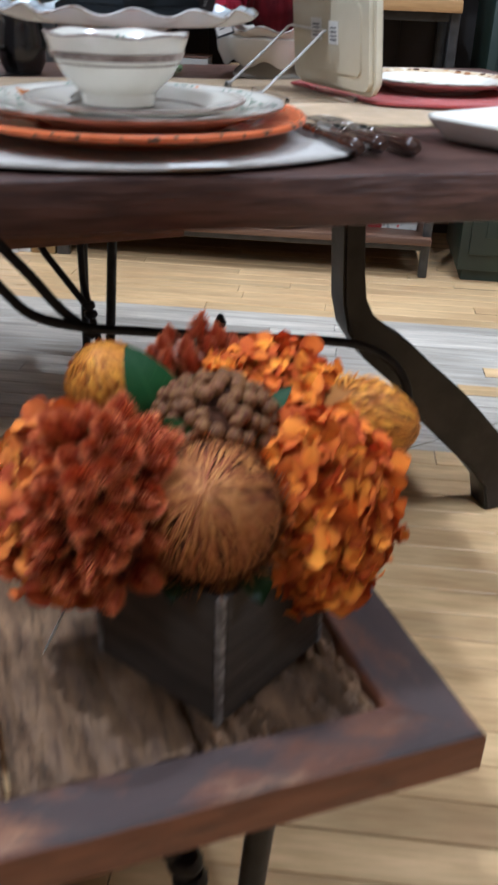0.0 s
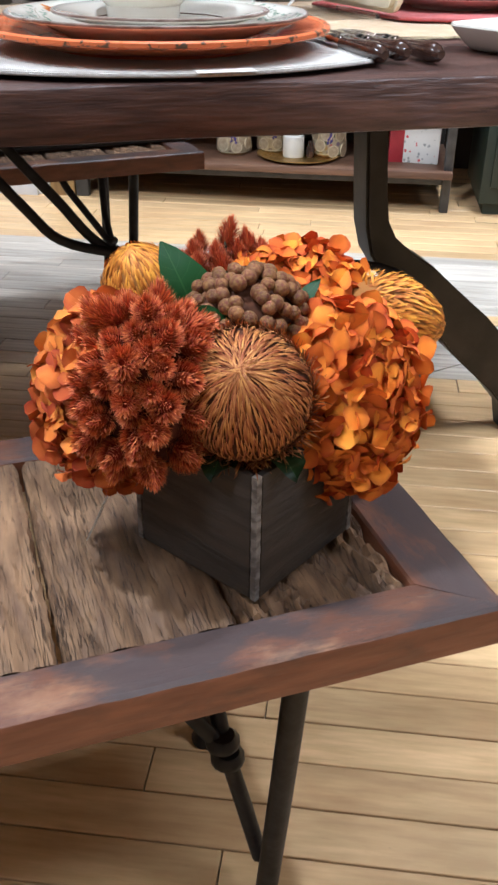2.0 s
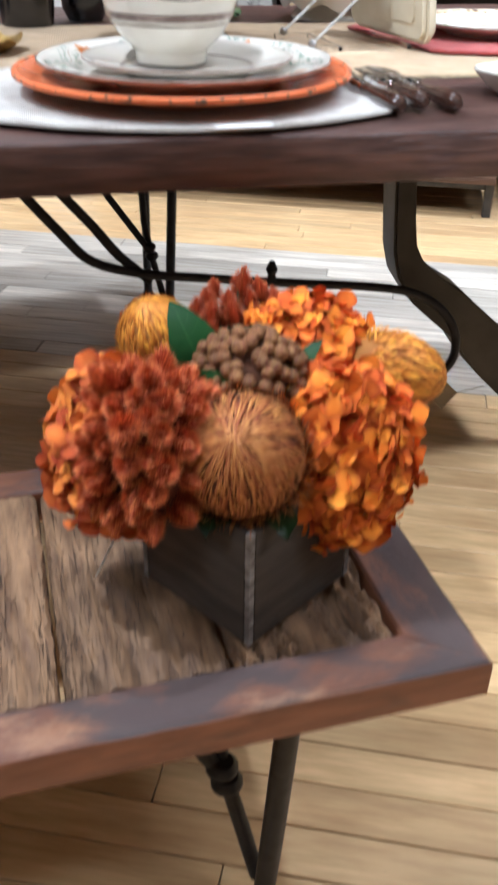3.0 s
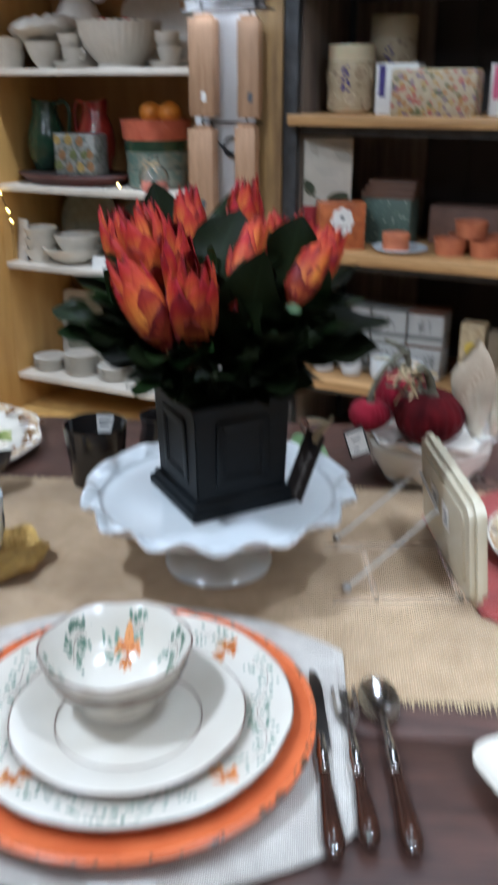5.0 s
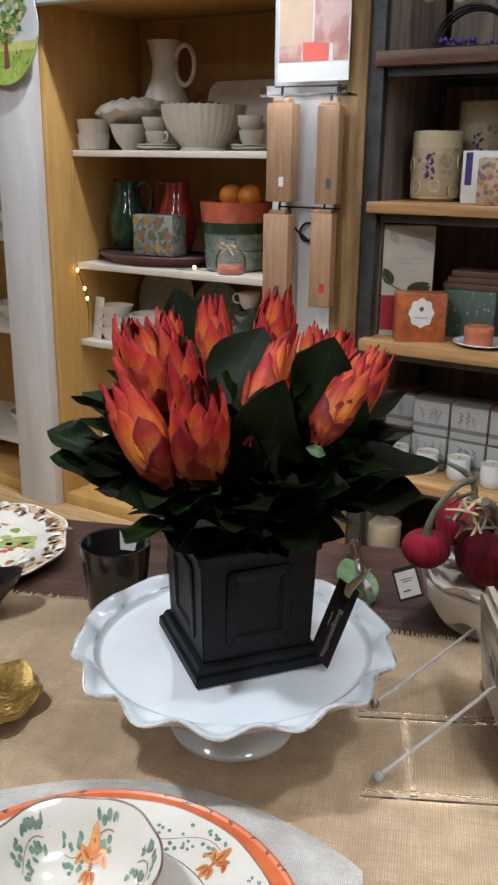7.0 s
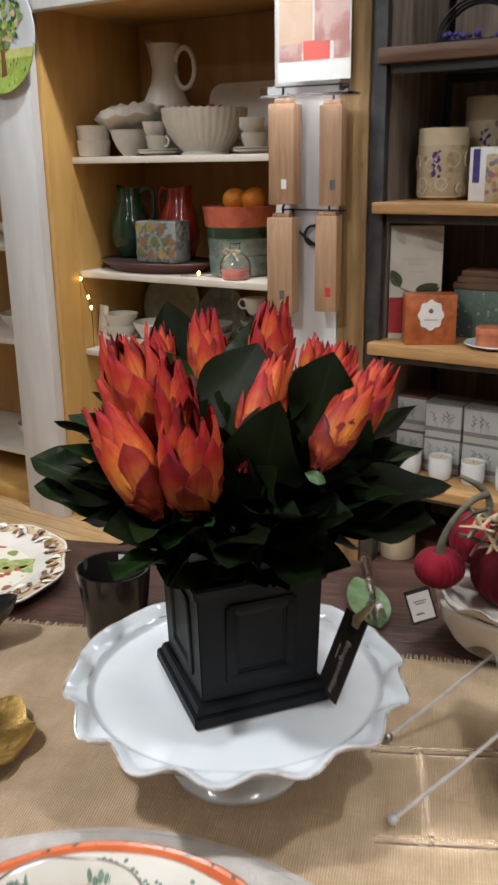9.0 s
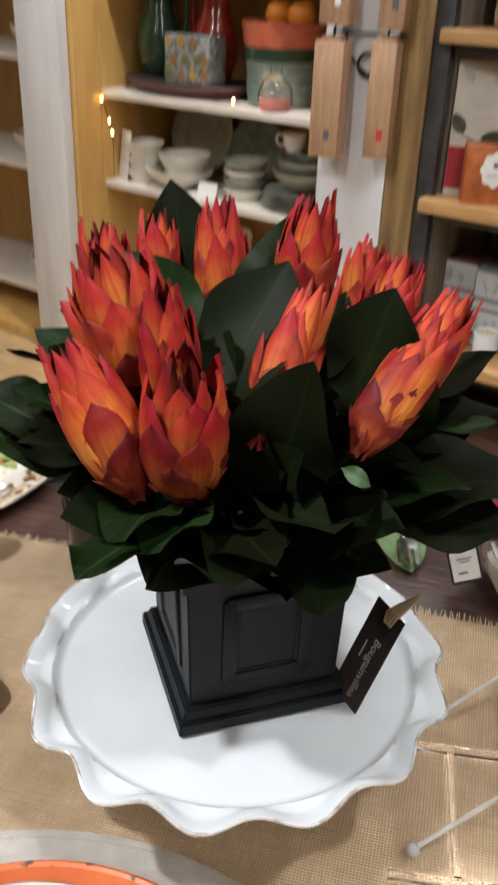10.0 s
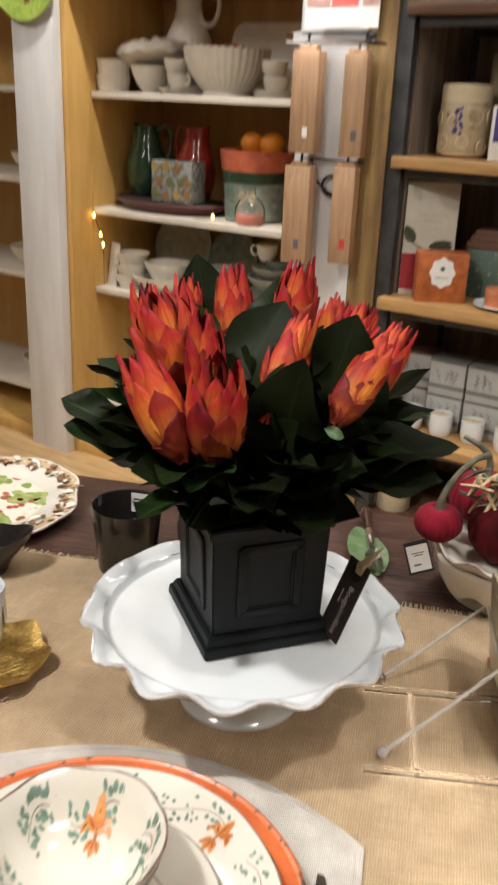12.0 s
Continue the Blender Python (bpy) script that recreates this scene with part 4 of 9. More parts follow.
def cutlery(name, kind, tip, end, label):
    tip, end = Vector(tip), Vector(end)
    d = tip - end
    L = d.length
    t = thing(name, Matrix.Translation(end) @ d.to_track_quat("Y", "Z").to_matrix().to_4x4(), label, name.replace("_", " "), "cutlery beside the plates")
    hl = 0.40 * L
    rad = handle_profile()[::-1]
    part("handle", bm_tube([(0, hl * i / 13, 0) for i in range(14)], rad, 12), "handle", t, "glossy dark horn handle")
    part("ferrule", bm_tube([(0, hl - 0.003 + 0.0052 * i, 0) for i in range(11)], [0.0062, 0.0078, 0.0064, 0.0070, 0.0076, 0.0078, 0.0074, 0.0066, 0.0058, 0.0062, 0.0045], 14), "steel", t)
    if kind == "knife":
        n = 10
        bm = bmesh.new()
        rows = []
        for i in range(n + 1):
            q = i / n
            y = hl + 0.03 + (L - hl - 0.03) * q
            w = 0.010 * (1 - max(0, q - 0.75) ** 2 * 9)
            rows.append([bm.verts.new((-w * 0.4, y, 0.0012)), bm.verts.new((w, y, 0.0003)), bm.verts.new((w, y, -0.0003)), bm.verts.new((-w * 0.4, y, -0.0012))])
        for a, b in zip(rows, rows[1:]):
            for s in range(4):
                bm.faces.new((a[s], a[(s + 1) % 4], b[(s + 1) % 4], b[s]))
        bm.faces.new(rows[0][::-1])
        bm.faces.new(rows[-1])
        bmesh.ops.recalc_face_normals(bm, faces=bm.faces[:])
        part("blade", bm, "steel", t)
    else:
        neck = hl + 0.46 * (L - hl)
        part("neck", bm_tube([(0, hl + 0.03, 0), (0, (hl + 0.03 + neck) / 2, 0.001), (0, neck + 0.006, -0.001)], [0.0048, 0.0040, 0.0044], 8), "steel", t)
        n, wide = 12, (0.0135 if kind == "fork" else 0.0205)
        bm = bmesh.new()
        rows = []
        for i in range(n + 1):
            q = i / n
            y = neck + (L - neck) * q
            if kind == "spoon":
                w = wide * math.sqrt(max(0.0, 1 - (2 * q - 1) ** 2)) + 0.0015
                dip = 0.007 * math.sin(math.pi * q)
            else:
                w = wide * min(1, 0.25 + q * 2.2)
                dip = 0.004 * math.sin(math.pi * q * 0.8)
            row = []
            for s in range(-3, 4):
                c = s / 3
                row.append(bm.verts.new((c * w, y, -dip * (1 - c * c))))
            rows.append(row)
        for i, (a, b) in enumerate(zip(rows, rows[1:])):
            for s in range(6):
                if kind == "fork" and i > 5 and s in (1, 4):
                    continue
                bm.faces.new((a[s], a[s + 1], b[s + 1], b[s]))
        bmesh.ops.solidify(bm, geom=bm.faces[:], thickness=0.0014)
        part("bowl" if kind == "spoon" else "fork_head", bm, "steel", t)


cutlery("dinner_knife", "knife", (0.152, 0.315, 0.7735), (0.178, 0.055, 0.7735), "steel dinner knife with dark horn handle on the placemat")
cutlery("dinner_fork", "fork", (0.187, 0.29, 0.7735), (0.209, 0.07, 0.7735), "steel dinner fork with dark horn handle")
cutlery("dinner_spoon", "spoon", (0.222, 0.315, 0.7715), (0.246, 0.066, 0.7715), "steel table spoon with dark horn handle")


# ---- cake stand and planter ----
def cake_stand(name, m, R, height, label, lobes=14, wav=0.062, material="white_glaze", foot=0.074, drop=0.009):
    t = thing(name, m, label, "cake stand")
    H = height

    def wave(a, k):
        if 6 <= k <= 12:
            s = math.sin(lobes * a + 4.887 + 0.2 * math.sin(3 * a)) * (0.9 + 0.2 * math.sin(3 * a + 2)) + 0.2 * math.sin(3 * a + 1)
            return 1 + wav * 0.5 * s, -drop * 0.5 * math.sin(lobes * a + 4.7 + 0.2 * math.sin(3 * a)) * min(1, max(0.25, (k - 5) / 2) if k < 10 else (13 - k) / 3)
        return 1, 0
    prof = [(0, H - 0.016), (0.03, H - 0.016), (R * 0.45, H - 0.012), (R * 0.8, H - 0.008), (R * 0.86, H - 0.007), (R * 0.88, H - 0.006),
            (R * 0.95, H + 0.001), (R * 0.985, H + 0.006), (R, H + 0.009), (R * 0.995, H + 0.0115), (R * 0.97, H + 0.0108), (R * 0.93, H + 0.006),
            (R * 0.905, H + 0.0042), (R * 0.885, H + 0.0042), (R * 0.868, H + 0.002), (R * 0.85, H - 0.0012), (R * 0.83, H - 0.0018), (R * 0.6, H - 0.0006), (0, H)]
    part("plate", bm_lathe(prof, 144, wave), material, t)
    edge = []
    for s in range(180):
        a = 2 * math.pi * s / 180
        k, dz = wave(a, 9)
        edge.append((R * 0.997 * k * math.cos(a), R * 0.997 * k * math.sin(a), H + 0.0102 + dz))
    part("rim_edge", bm_tube(edge, 0.0017, 6, closed=True), "thin_glaze", t, "thin brownish glaze on the rim")
    part("pedestal", bm_lathe([(0, 0.006), (foot - 0.008, 0.006), (foot - 0.006, 0), (foot, 0), (foot * 1.01, 0.004), (foot * 0.93, 0.012), (foot * 0.66, 0.024), (foot * 0.52, 0.04), (foot * 0.5, H * 0.55),
                               (foot * 0.58, H - 0.03), (foot * 0.8, H - 0.0155), (0, H - 0.0155)], 64), material, t)
    return t


cake_stand("cake_stand", pose(0.019, 0.570, TOP + 0.003, 0, 0, 8), 0.182, 0.106, "white glazed ceramic cake stand with a scalloped wavy rim")


def planter(parent):
    """Square black pot with a stepped plinth and framed panels; its front corner at the near end."""
    S, H = 0.128, 0.15

    def tapered(s0, s1, z0, z1, bevel=0.0015):
        bm = bmesh.new()
        v = [bm.verts.new((x * s / 2, y * s / 2, z)) for s, z in ((s0, z0), (s1, z1)) for x, y in ((-1, -1), (1, -1), (1, 1), (-1, 1))]
        for f in ((3, 2, 1, 0), (4, 5, 6, 7), (0, 1, 5, 4), (1, 2, 6, 5), (2, 3, 7, 6), (3, 0, 4, 7)):
            bm.faces.new([v[i] for i in f])
        bmesh.ops.bevel(bm, geom=bm.edges[:], offset=bevel, segments=2, affect="EDGES")
        return bm
    pot = part("planter", joined(tapered(S * 0.985, S * 1.04, 0.02, H)), "blackpot", parent, "black painted square wooden planter")
    part("plinth", joined(tapered(S * 1.17, S * 1.16, 0, 0.013), tapered(S * 1.12, S * 1.06, 0.0128, 0.0225)), "blackpot", pot)
    part("rim", joined(tapered(S * 1.09, S * 1.11, H - 0.012, H)), "blackpot", pot)
    w, h = 0.064, 0.078
    for k in range(4):
        turn = Matrix.Rotation(k * math.pi / 2, 4, "Z")
        frames = []
        for dx, dz, sx, sz in ((-w / 2, 0, 0.006, h), (w / 2, 0, 0.006, h), (0, -h / 2, w, 0.006), (0, h / 2, w, 0.006)):
            b = bm_box(sx + 0.006, 0.006, sz + 0.006, (dx, 0, dz - sz / 2 - 0.003), bevel=0.0018)
            frames.append(b)
        for dx, dz, sx, sz in ((-w / 2 + 0.0065, 0, 0.002, h - 0.012), (w / 2 - 0.0065, 0, 0.002, h - 0.012), (0, -h / 2 + 0.0065, w - 0.012, 0.002), (0, h / 2 - 0.0065, w - 0.012, 0.002)):
            frames.append(bm_box(sx + 0.002, 0.003, sz + 0.002, (dx, 0, dz - sz / 2 - 0.001), bevel=0.0008))
        bm = joined(*frames)
        bm.transform(turn @ pose(0, -S * 0.503, 0.083, 2.0))
        part("panel_moulding", bm, "blackpot", pot)
    part("soil", bm_box(S * 0.9, S * 0.9, 0.004, (0, 0, H - 0.004)), "subfloor", pot, smooth=False)
    return pot


POT = Vector((0.024, 0.572, 0.871))
protea = thing("protea_arrangement", pose(*POT, 0, 0, 32), "red-orange protea buds in dark green leaves in a black square planter", "flower arrangement")
planter(protea)
def bract_mat(name, stops, rim, vary=0.22, blotch=0.16, streak=0.5, ring=0.6, dark=(0.13, 0.012, 0.012)):
    """Bracts: colour along the blade, a darker rim, fine streaks that run to the tip, small bruises."""
    m = petal_mat(name, stops, rough=0.55, vary=vary, edge=rim, edge_from=ring, blotch=blotch, fine=44, grain=0.2, spec=0.2)
    n, l = m.node_tree.nodes, m.node_tree.links
    b = n["Principled BSDF"]
    src = b.inputs["Base Color"].links[0].from_socket
    tc, mp, info, off = n.new("ShaderNodeTexCoord"), n.new("ShaderNodeMapping"), n.new("ShaderNodeObjectInfo"), n.new("ShaderNodeVectorMath")
    mp.inputs["Scale"].default_value = (13, 1.5, 1)
    off.operation = "SCALE"
    off.inputs[0].default_value = (11.3, 7.1, 3.7)
    l.new(info.outputs["Random"], off.inputs["Scale"])
    l.new(off.outputs[0], mp.inputs["Location"])
    l.new(tc.outputs["UV"], mp.inputs["Vector"])
    nz = n.new("ShaderNodeTexNoise")
    nz.inputs["Scale"].default_value, nz.inputs["Detail"].default_value = 1.0, 5
    l.new(mp.outputs[0], nz.inputs["Vector"])
    mr = n.new("ShaderNodeMapRange")
    mr.inputs["From Min"].default_value, mr.inputs["From Max"].default_value, mr.inputs["To Max"].default_value = 0.47, 0.74, streak
    l.new(nz.outputs["Fac"], mr.inputs["Value"])
    mx = n.new("ShaderNodeMixRGB")
    mx.inputs[2].default_value = (*rim, 1)
    l.new(mr.outputs[0], mx.inputs[0])
    l.new(src, mx.inputs[1])
    l.new(mx.outputs[0], b.inputs["Base Color"])
    return patched(m, dark, 95, 0.60, 0.74, 0.6, (1, 1, 0.4))


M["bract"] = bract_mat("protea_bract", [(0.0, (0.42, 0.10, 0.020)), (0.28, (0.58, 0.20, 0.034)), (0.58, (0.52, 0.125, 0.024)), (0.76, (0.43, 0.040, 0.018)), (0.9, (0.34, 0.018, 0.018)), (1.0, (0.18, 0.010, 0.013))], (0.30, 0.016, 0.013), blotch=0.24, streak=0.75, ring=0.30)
# darker copies for lower and innermost bracts, shade there put into the red
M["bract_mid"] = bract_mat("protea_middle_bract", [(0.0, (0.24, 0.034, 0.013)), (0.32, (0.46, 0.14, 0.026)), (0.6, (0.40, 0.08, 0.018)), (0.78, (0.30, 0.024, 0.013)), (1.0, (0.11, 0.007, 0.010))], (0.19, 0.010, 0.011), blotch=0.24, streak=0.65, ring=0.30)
M["bract_shaded"] = bract_mat("protea_shaded_bract", [(0.0, (0.14, 0.015, 0.009)), (0.45, (0.30, 0.055, 0.014)), (0.7, (0.17, 0.015, 0.010)), (1.0, (0.07, 0.006, 0.008))], (0.12, 0.008, 0.008))
M["bractcore"] = mat("bract_core", (0.12, 0.012, 0.01), (0.06, 0.007, 0.006), rough=0.6, scale=60)
M["greenstem"] = mat("green_stem", (0.05, 0.06, 0.02), (0.03, 0.04, 0.015), rough=0.7, scale=40)
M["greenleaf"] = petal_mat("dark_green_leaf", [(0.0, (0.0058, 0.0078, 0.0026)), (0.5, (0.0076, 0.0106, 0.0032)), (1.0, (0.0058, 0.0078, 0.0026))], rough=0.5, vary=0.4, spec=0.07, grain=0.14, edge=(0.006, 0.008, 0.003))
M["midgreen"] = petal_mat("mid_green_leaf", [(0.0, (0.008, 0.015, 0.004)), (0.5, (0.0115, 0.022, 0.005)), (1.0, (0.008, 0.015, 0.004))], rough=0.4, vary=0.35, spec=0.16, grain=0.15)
M["underleaf"] = petal_mat("pale_leaf_back", [(0.0, (0.03, 0.055, 0.02)), (0.5, (0.05, 0.085, 0.03)), (1.0, (0.035, 0.06, 0.02))], rough=0.5, vary=0.2, spec=0.25, grain=0.15)


def veined(m, pale):
    """Adds a pale midrib and slanting side veins to a leaf material, in its own length and width."""
    n, l = m.node_tree.nodes, m.node_tree.links
    b = n["Principled BSDF"]
    src = b.inputs["Base Color"].links[0].from_socket

    def calc(op, a, c=0.0, d=0.0):
        k = n.new("ShaderNodeMath")
        k.operation = op
        for i, v in enumerate((a, c, d)):
            if isinstance(v, float):
                k.inputs[i].default_value = v
            else:
                l.new(v, k.inputs[i])
        return k.outputs[0]
    tc, sep = n.new("ShaderNodeTexCoord"), n.new("ShaderNodeSeparateXYZ")
    l.new(tc.outputs["UV"], sep.inputs[0])
    side = calc("ABSOLUTE", calc("MULTIPLY_ADD", sep.outputs["X"], 2.0, -1.0))
    rib = calc("LESS_THAN", side, 0.035)
    slant = calc("FRACT", calc("MULTIPLY", calc("MULTIPLY_ADD", side, -0.16, sep.outputs["Y"]), 8.0))
    vein = calc("LESS_THAN", calc("ABSOLUTE", calc("SUBTRACT", slant, 0.5)), 0.035)
    both = calc("MULTIPLY", calc("MAXIMUM", rib, calc("MULTIPLY", vein, 0.45)), 0.55)
    mx = n.new("ShaderNodeMixRGB")
    mx.inputs[2].default_value = (*pale, 1)
    l.new(both, mx.inputs[0])
    l.new(src, mx.inputs[1])
    l.new(mx.outputs[0], b.inputs["Base Color"])


veined(M["greenleaf"], (0.014, 0.022, 0.008))
veined(M["midgreen"], (0.045, 0.085, 0.026))
veined(M["underleaf"], (0.09, 0.13, 0.06))

EGG = ((0.0, 0.34), (0.08, 0.60), (0.2, 0.85), (0.36, 1.0), (0.5, 1.03), (0.64, 1.0), (0.78, 0.93), (0.9, 0.83), (1.0, 0.72), (1.2, 0.48))


def egg_radius(s):
    for (a, ra), (b, rb) in zip(EGG, EGG[1:]):
        if s <= b:
            return ra + (rb - ra) * max(0, s - a) / (b - a)
    return EGG[-1][1]


def bract_mesh(seed, s0, s1, half, flare, inset, material):
    """One long pointed bract lying on the egg of a bud, pointing to +x from the axis."""
    rng = random.Random(seed)
    bm = bmesh.new()
    uv = bm.loops.layers.uv.new("uv")
    rows, cols, grid = 10, 6, []
    skew, peak, sharp = rng.uniform(-0.16, 0.16), rng.uniform(0.36, 0.5), rng.uniform(2.1, 3.2)
    roll, ripple = rng.uniform(0.02, 0.11), rng.uniform(0, 6)
    for i in range(rows + 1):
        t = i / rows
        wide = (0.55 + 0.45 * math.sin(math.pi * min(1, t / peak) / 2)) * (1 - max(0, (t - peak) / (1 - peak)) ** sharp * 0.98)
        s = s0 + (s1 - s0) * t
        row = []
        for c in range(cols + 1):
            q = 2 * c / cols - 1
            a = q * half * wide + skew * t * t
            r = egg_radius(s) * (1 - inset) + 0.02 + flare * t ** 2.2 - roll * q * q * (0.4 + t) + 0.018 * math.sin(5 * t + 2.5 * q + ripple)
            row.append(bm.verts.new((r * BUD_R * math.cos(a), r * BUD_R * math.sin(a), (s - 0.02 * q * q) * BUD_L)))
        grid.append(row)
    for i in range(rows):
        for c in range(cols):
            f = bm.faces.new((grid[i][c], grid[i][c + 1], grid[i + 1][c + 1], grid[i + 1][c]))
            f.smooth = True
            for loop, (x, y) in zip(f.loops, ((c, i), (c + 1, i), (c + 1, i + 1), (c, i + 1))):
                loop[uv].uv = (x / cols, y / rows)
    me = bpy.data.meshes.new("bract")
    bm.to_mesh(me)
    bm.free()
    me.materials.append(M[material])
    return me


BUD_L, BUD_R = 0.112, 0.0235
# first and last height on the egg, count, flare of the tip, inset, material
RINGS = ((-0.03, 0.27, 5, 0.08, 0.0, "bract_shaded"), (0.02, 0.48, 5, 0.06, 0.0, "bract_shaded"), (0.08, 0.70, 6, 0.05, 0.0, "bract_mid"), (0.16, 0.86, 6, 0.02, 0.02, "bract"),
         (0.26, 0.97, 6, 0.0, 0.10, "bract"), (0.36, 1.02, 6, -0.02, 0.26, "bract"), (0.44, 1.01, 5, -0.02, 0.46, "bract_mid"), (0.5, 0.97, 4, 0.0, 0.70, "bract_shaded"))
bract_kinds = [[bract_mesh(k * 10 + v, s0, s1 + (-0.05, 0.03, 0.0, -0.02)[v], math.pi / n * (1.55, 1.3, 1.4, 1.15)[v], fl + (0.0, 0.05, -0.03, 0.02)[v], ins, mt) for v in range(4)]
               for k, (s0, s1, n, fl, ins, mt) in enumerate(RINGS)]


def aim(base, way, spin=0.0, size=1.0):
    q = Vector(way).to_track_quat("Z", "Y").to_matrix().to_4x4()
    return Matrix.Translation(base) @ q @ Matrix.Rotation(spin, 4, "Z") @ Matrix.Scale(size, 4)


def protea_bud(m, seed, opening):
    """A bud: an egg-shaped core wrapped in rings of long pointed bracts."""
    rng = random.Random(seed)
    core = bm_lathe([(0, 0)] + [(egg_radius(s / 8) * BUD_R * 0.72, s / 8 * BUD_L) for s in range(6)] + [(0, BUD_L * 0.74)], 14)
    bud = part("protea_bud", core, "bractcore", protea)
    bud.matrix_basis = m
    for k, ring in enumerate(RINGS):
        for i in range(ring[2]):
            a = 2 * math.pi * (i + 0.5 * (k % 2)) / ring[2] + rng.uniform(-0.28, 0.28)
            lean = math.radians((opening - 1) * 14 * (0.35 + 0.16 * k if k < 5 else 0.35) + rng.uniform(-2.0, 3.2))
            mm = Matrix.Rotation(a, 4, "Z") @ Matrix.Translation((0.008, 0, 0.01)) @ Matrix.Rotation(lean, 4, "Y") @ Matrix.Translation((-0.008, 0, -0.01)) @ Matrix.Scale(rng.uniform(0.92, 1.06), 4, (0, 0, 1))
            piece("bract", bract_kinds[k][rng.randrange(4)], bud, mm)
    return bud


# tip of the bud, the way it points, its length and width and how far its bracts stand open
BUDS = [((-0.074, 0.520, 1.256), (-0.34, 0.02, 0.93), 1.0, 1.28, 1.22), ((-0.079, 0.464, 1.208), (-0.50, 0.08, 0.86), 0.98, 1.08, 0.85), ((-0.016, 0.488, 1.248), (-0.10, 0.0, 1.0), 0.95, 0.84, 0.95),
        ((0.008, 0.458, 1.210), (0.03, -0.10, 1.0), 0.95, 1.16, 1.12), ((-0.022, 0.642, 1.264), (-0.08, 0.16, 1.0), 0.93, 0.92, 1.0), ((0.058, 0.619, 1.277), (0.10, 0.08, 1.0), 0.90, 0.92, 0.95),
        ((0.076, 0.536, 1.242), (0.20, 0.52, 0.80), 0.98, 0.86, 0.82), ((0.158, 0.536, 1.228), (0.38, 0.58, 0.70), 0.90, 0.80, 0.78), ((0.172, 0.615, 1.220), (0.40, 0.45, 0.80), 0.92, 0.80, 0.9),
        ((0.092, 0.712, 1.223), (0.10, 0.22, 1.0), 0.70, 0.85, 1.1), ((0.128, 0.648, 1.233), (0.24, 0.24, 0.95), 0.84, 0.80, 0.95), ((0.108, 0.556, 1.236), (0.12, 0.05, 1.0), 0.70, 0.64, 0.8),
        ((-0.122, 0.640, 1.236), (-0.20, 0.15, 0.95), 0.78, 0.85, 1.05), ((-0.078, 0.655, 1.248), (-0.10, 0.20, 1.0), 0.70, 0.70, 1.05)]
inv = protea.matrix_world.inverted()
bud_axes = []
heart = Vector((0.024, 0.572, 1.0))
for i, (tip, way, long, wide, opening) in enumerate(BUDS):
    way = Vector(way).normalized()
    base = Vector(tip) - way * (BUD_L * long * 1.04)
    bud_axes.append((base + way * 0.056 * long, way))
    protea_bud(inv @ aim(base, way, i * 1.7) @ Matrix.Diagonal((wide, wide, long, 1)), i + 5, opening)
    stalk = bm_tube([heart + Vector((0, 0, -0.01)), heart.lerp(base, 0.6) + Vector((0, 0, 0.01)), base + way * 0.006], 0.004, 6)
    stalk.transform(inv)
    part("stem", stalk, "greenstem", protea)


def leaf_mesh(seed, length, width, bend, wavy, fold=0.22, material="greenleaf"):
    """A broad leathery leaf along +z with a folded midrib, an uneven margin and a short point."""
    rng = random.Random(seed)
    bm = bmesh.new()
    uv = bm.loops.layers.uv.new("uv")
    rows, cols, grid = 14, 6, []
    ph, lean = rng.uniform(0, 6), rng.uniform(-0.12, 0.12)
    peak = rng.uniform(0.42, 0.55)
    for i in range(rows + 1):
        t = i / rows
        w = (0.09 + 0.91 * math.sin(math.pi / 2 * min(1, t / peak)) ** 0.9) * (1 - max(0, (t - peak) / (1 - peak)) ** 2.1 * 0.985)
        row = []
        for c in range(cols + 1):
            q = 2 * c / cols - 1
            ruffle = wavy * width * q * q * math.sin(8 * t + ph + (2 if q > 0 else 0)) * math.sin(math.pi * t)
            row.append(bm.verts.new((q * w * width / 2 * (1 + 0.05 * math.sin(11 * t + ph)) + lean * length * t * t,
                                     bend * length * t * t + fold * width / 2 * w * abs(q) ** 1.4 + ruffle, length * (t + 0.03 * q * q * (1 - t)))))
        grid.append(row)
    for i in range(rows):
        for c in range(cols):
            f = bm.faces.new((grid[i][c], grid[i][c + 1], grid[i + 1][c + 1], grid[i + 1][c]))
            f.smooth = True
            for loop, (x, y) in zip(f.loops, ((c, i), (c + 1, i), (c + 1, i + 1), (c, i + 1))):
                loop[uv].uv = (x / cols, y / rows)
    me = bpy.data.meshes.new("leaf")
    bm.to_mesh(me)
    bm.free()
    me.materials.append(M[material])
    return me


leaf_kinds = []
for s, (L, W, bend, wavy) in enumerate(((0.120, 0.062, -0.14, 0.14), (0.110, 0.060, -0.20, 0.22), (0.125, 0.064, -0.08, 0.12), (0.105, 0.058, 0.08, 0.22), (0.115, 0.054, -0.22, 0.18))):
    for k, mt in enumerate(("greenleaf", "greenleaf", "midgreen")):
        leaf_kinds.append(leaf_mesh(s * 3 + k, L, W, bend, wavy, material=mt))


def stood(base, way, face):
    """A frame at base, its z along way, its y towards face."""
    d = Vector(way).normalized()
    f = Vector(face)
    f = (f - d * f.dot(d)).normalized()
    return Matrix.Translation(base) @ Matrix((f.cross(d), f, d)).transposed().to_4x4()


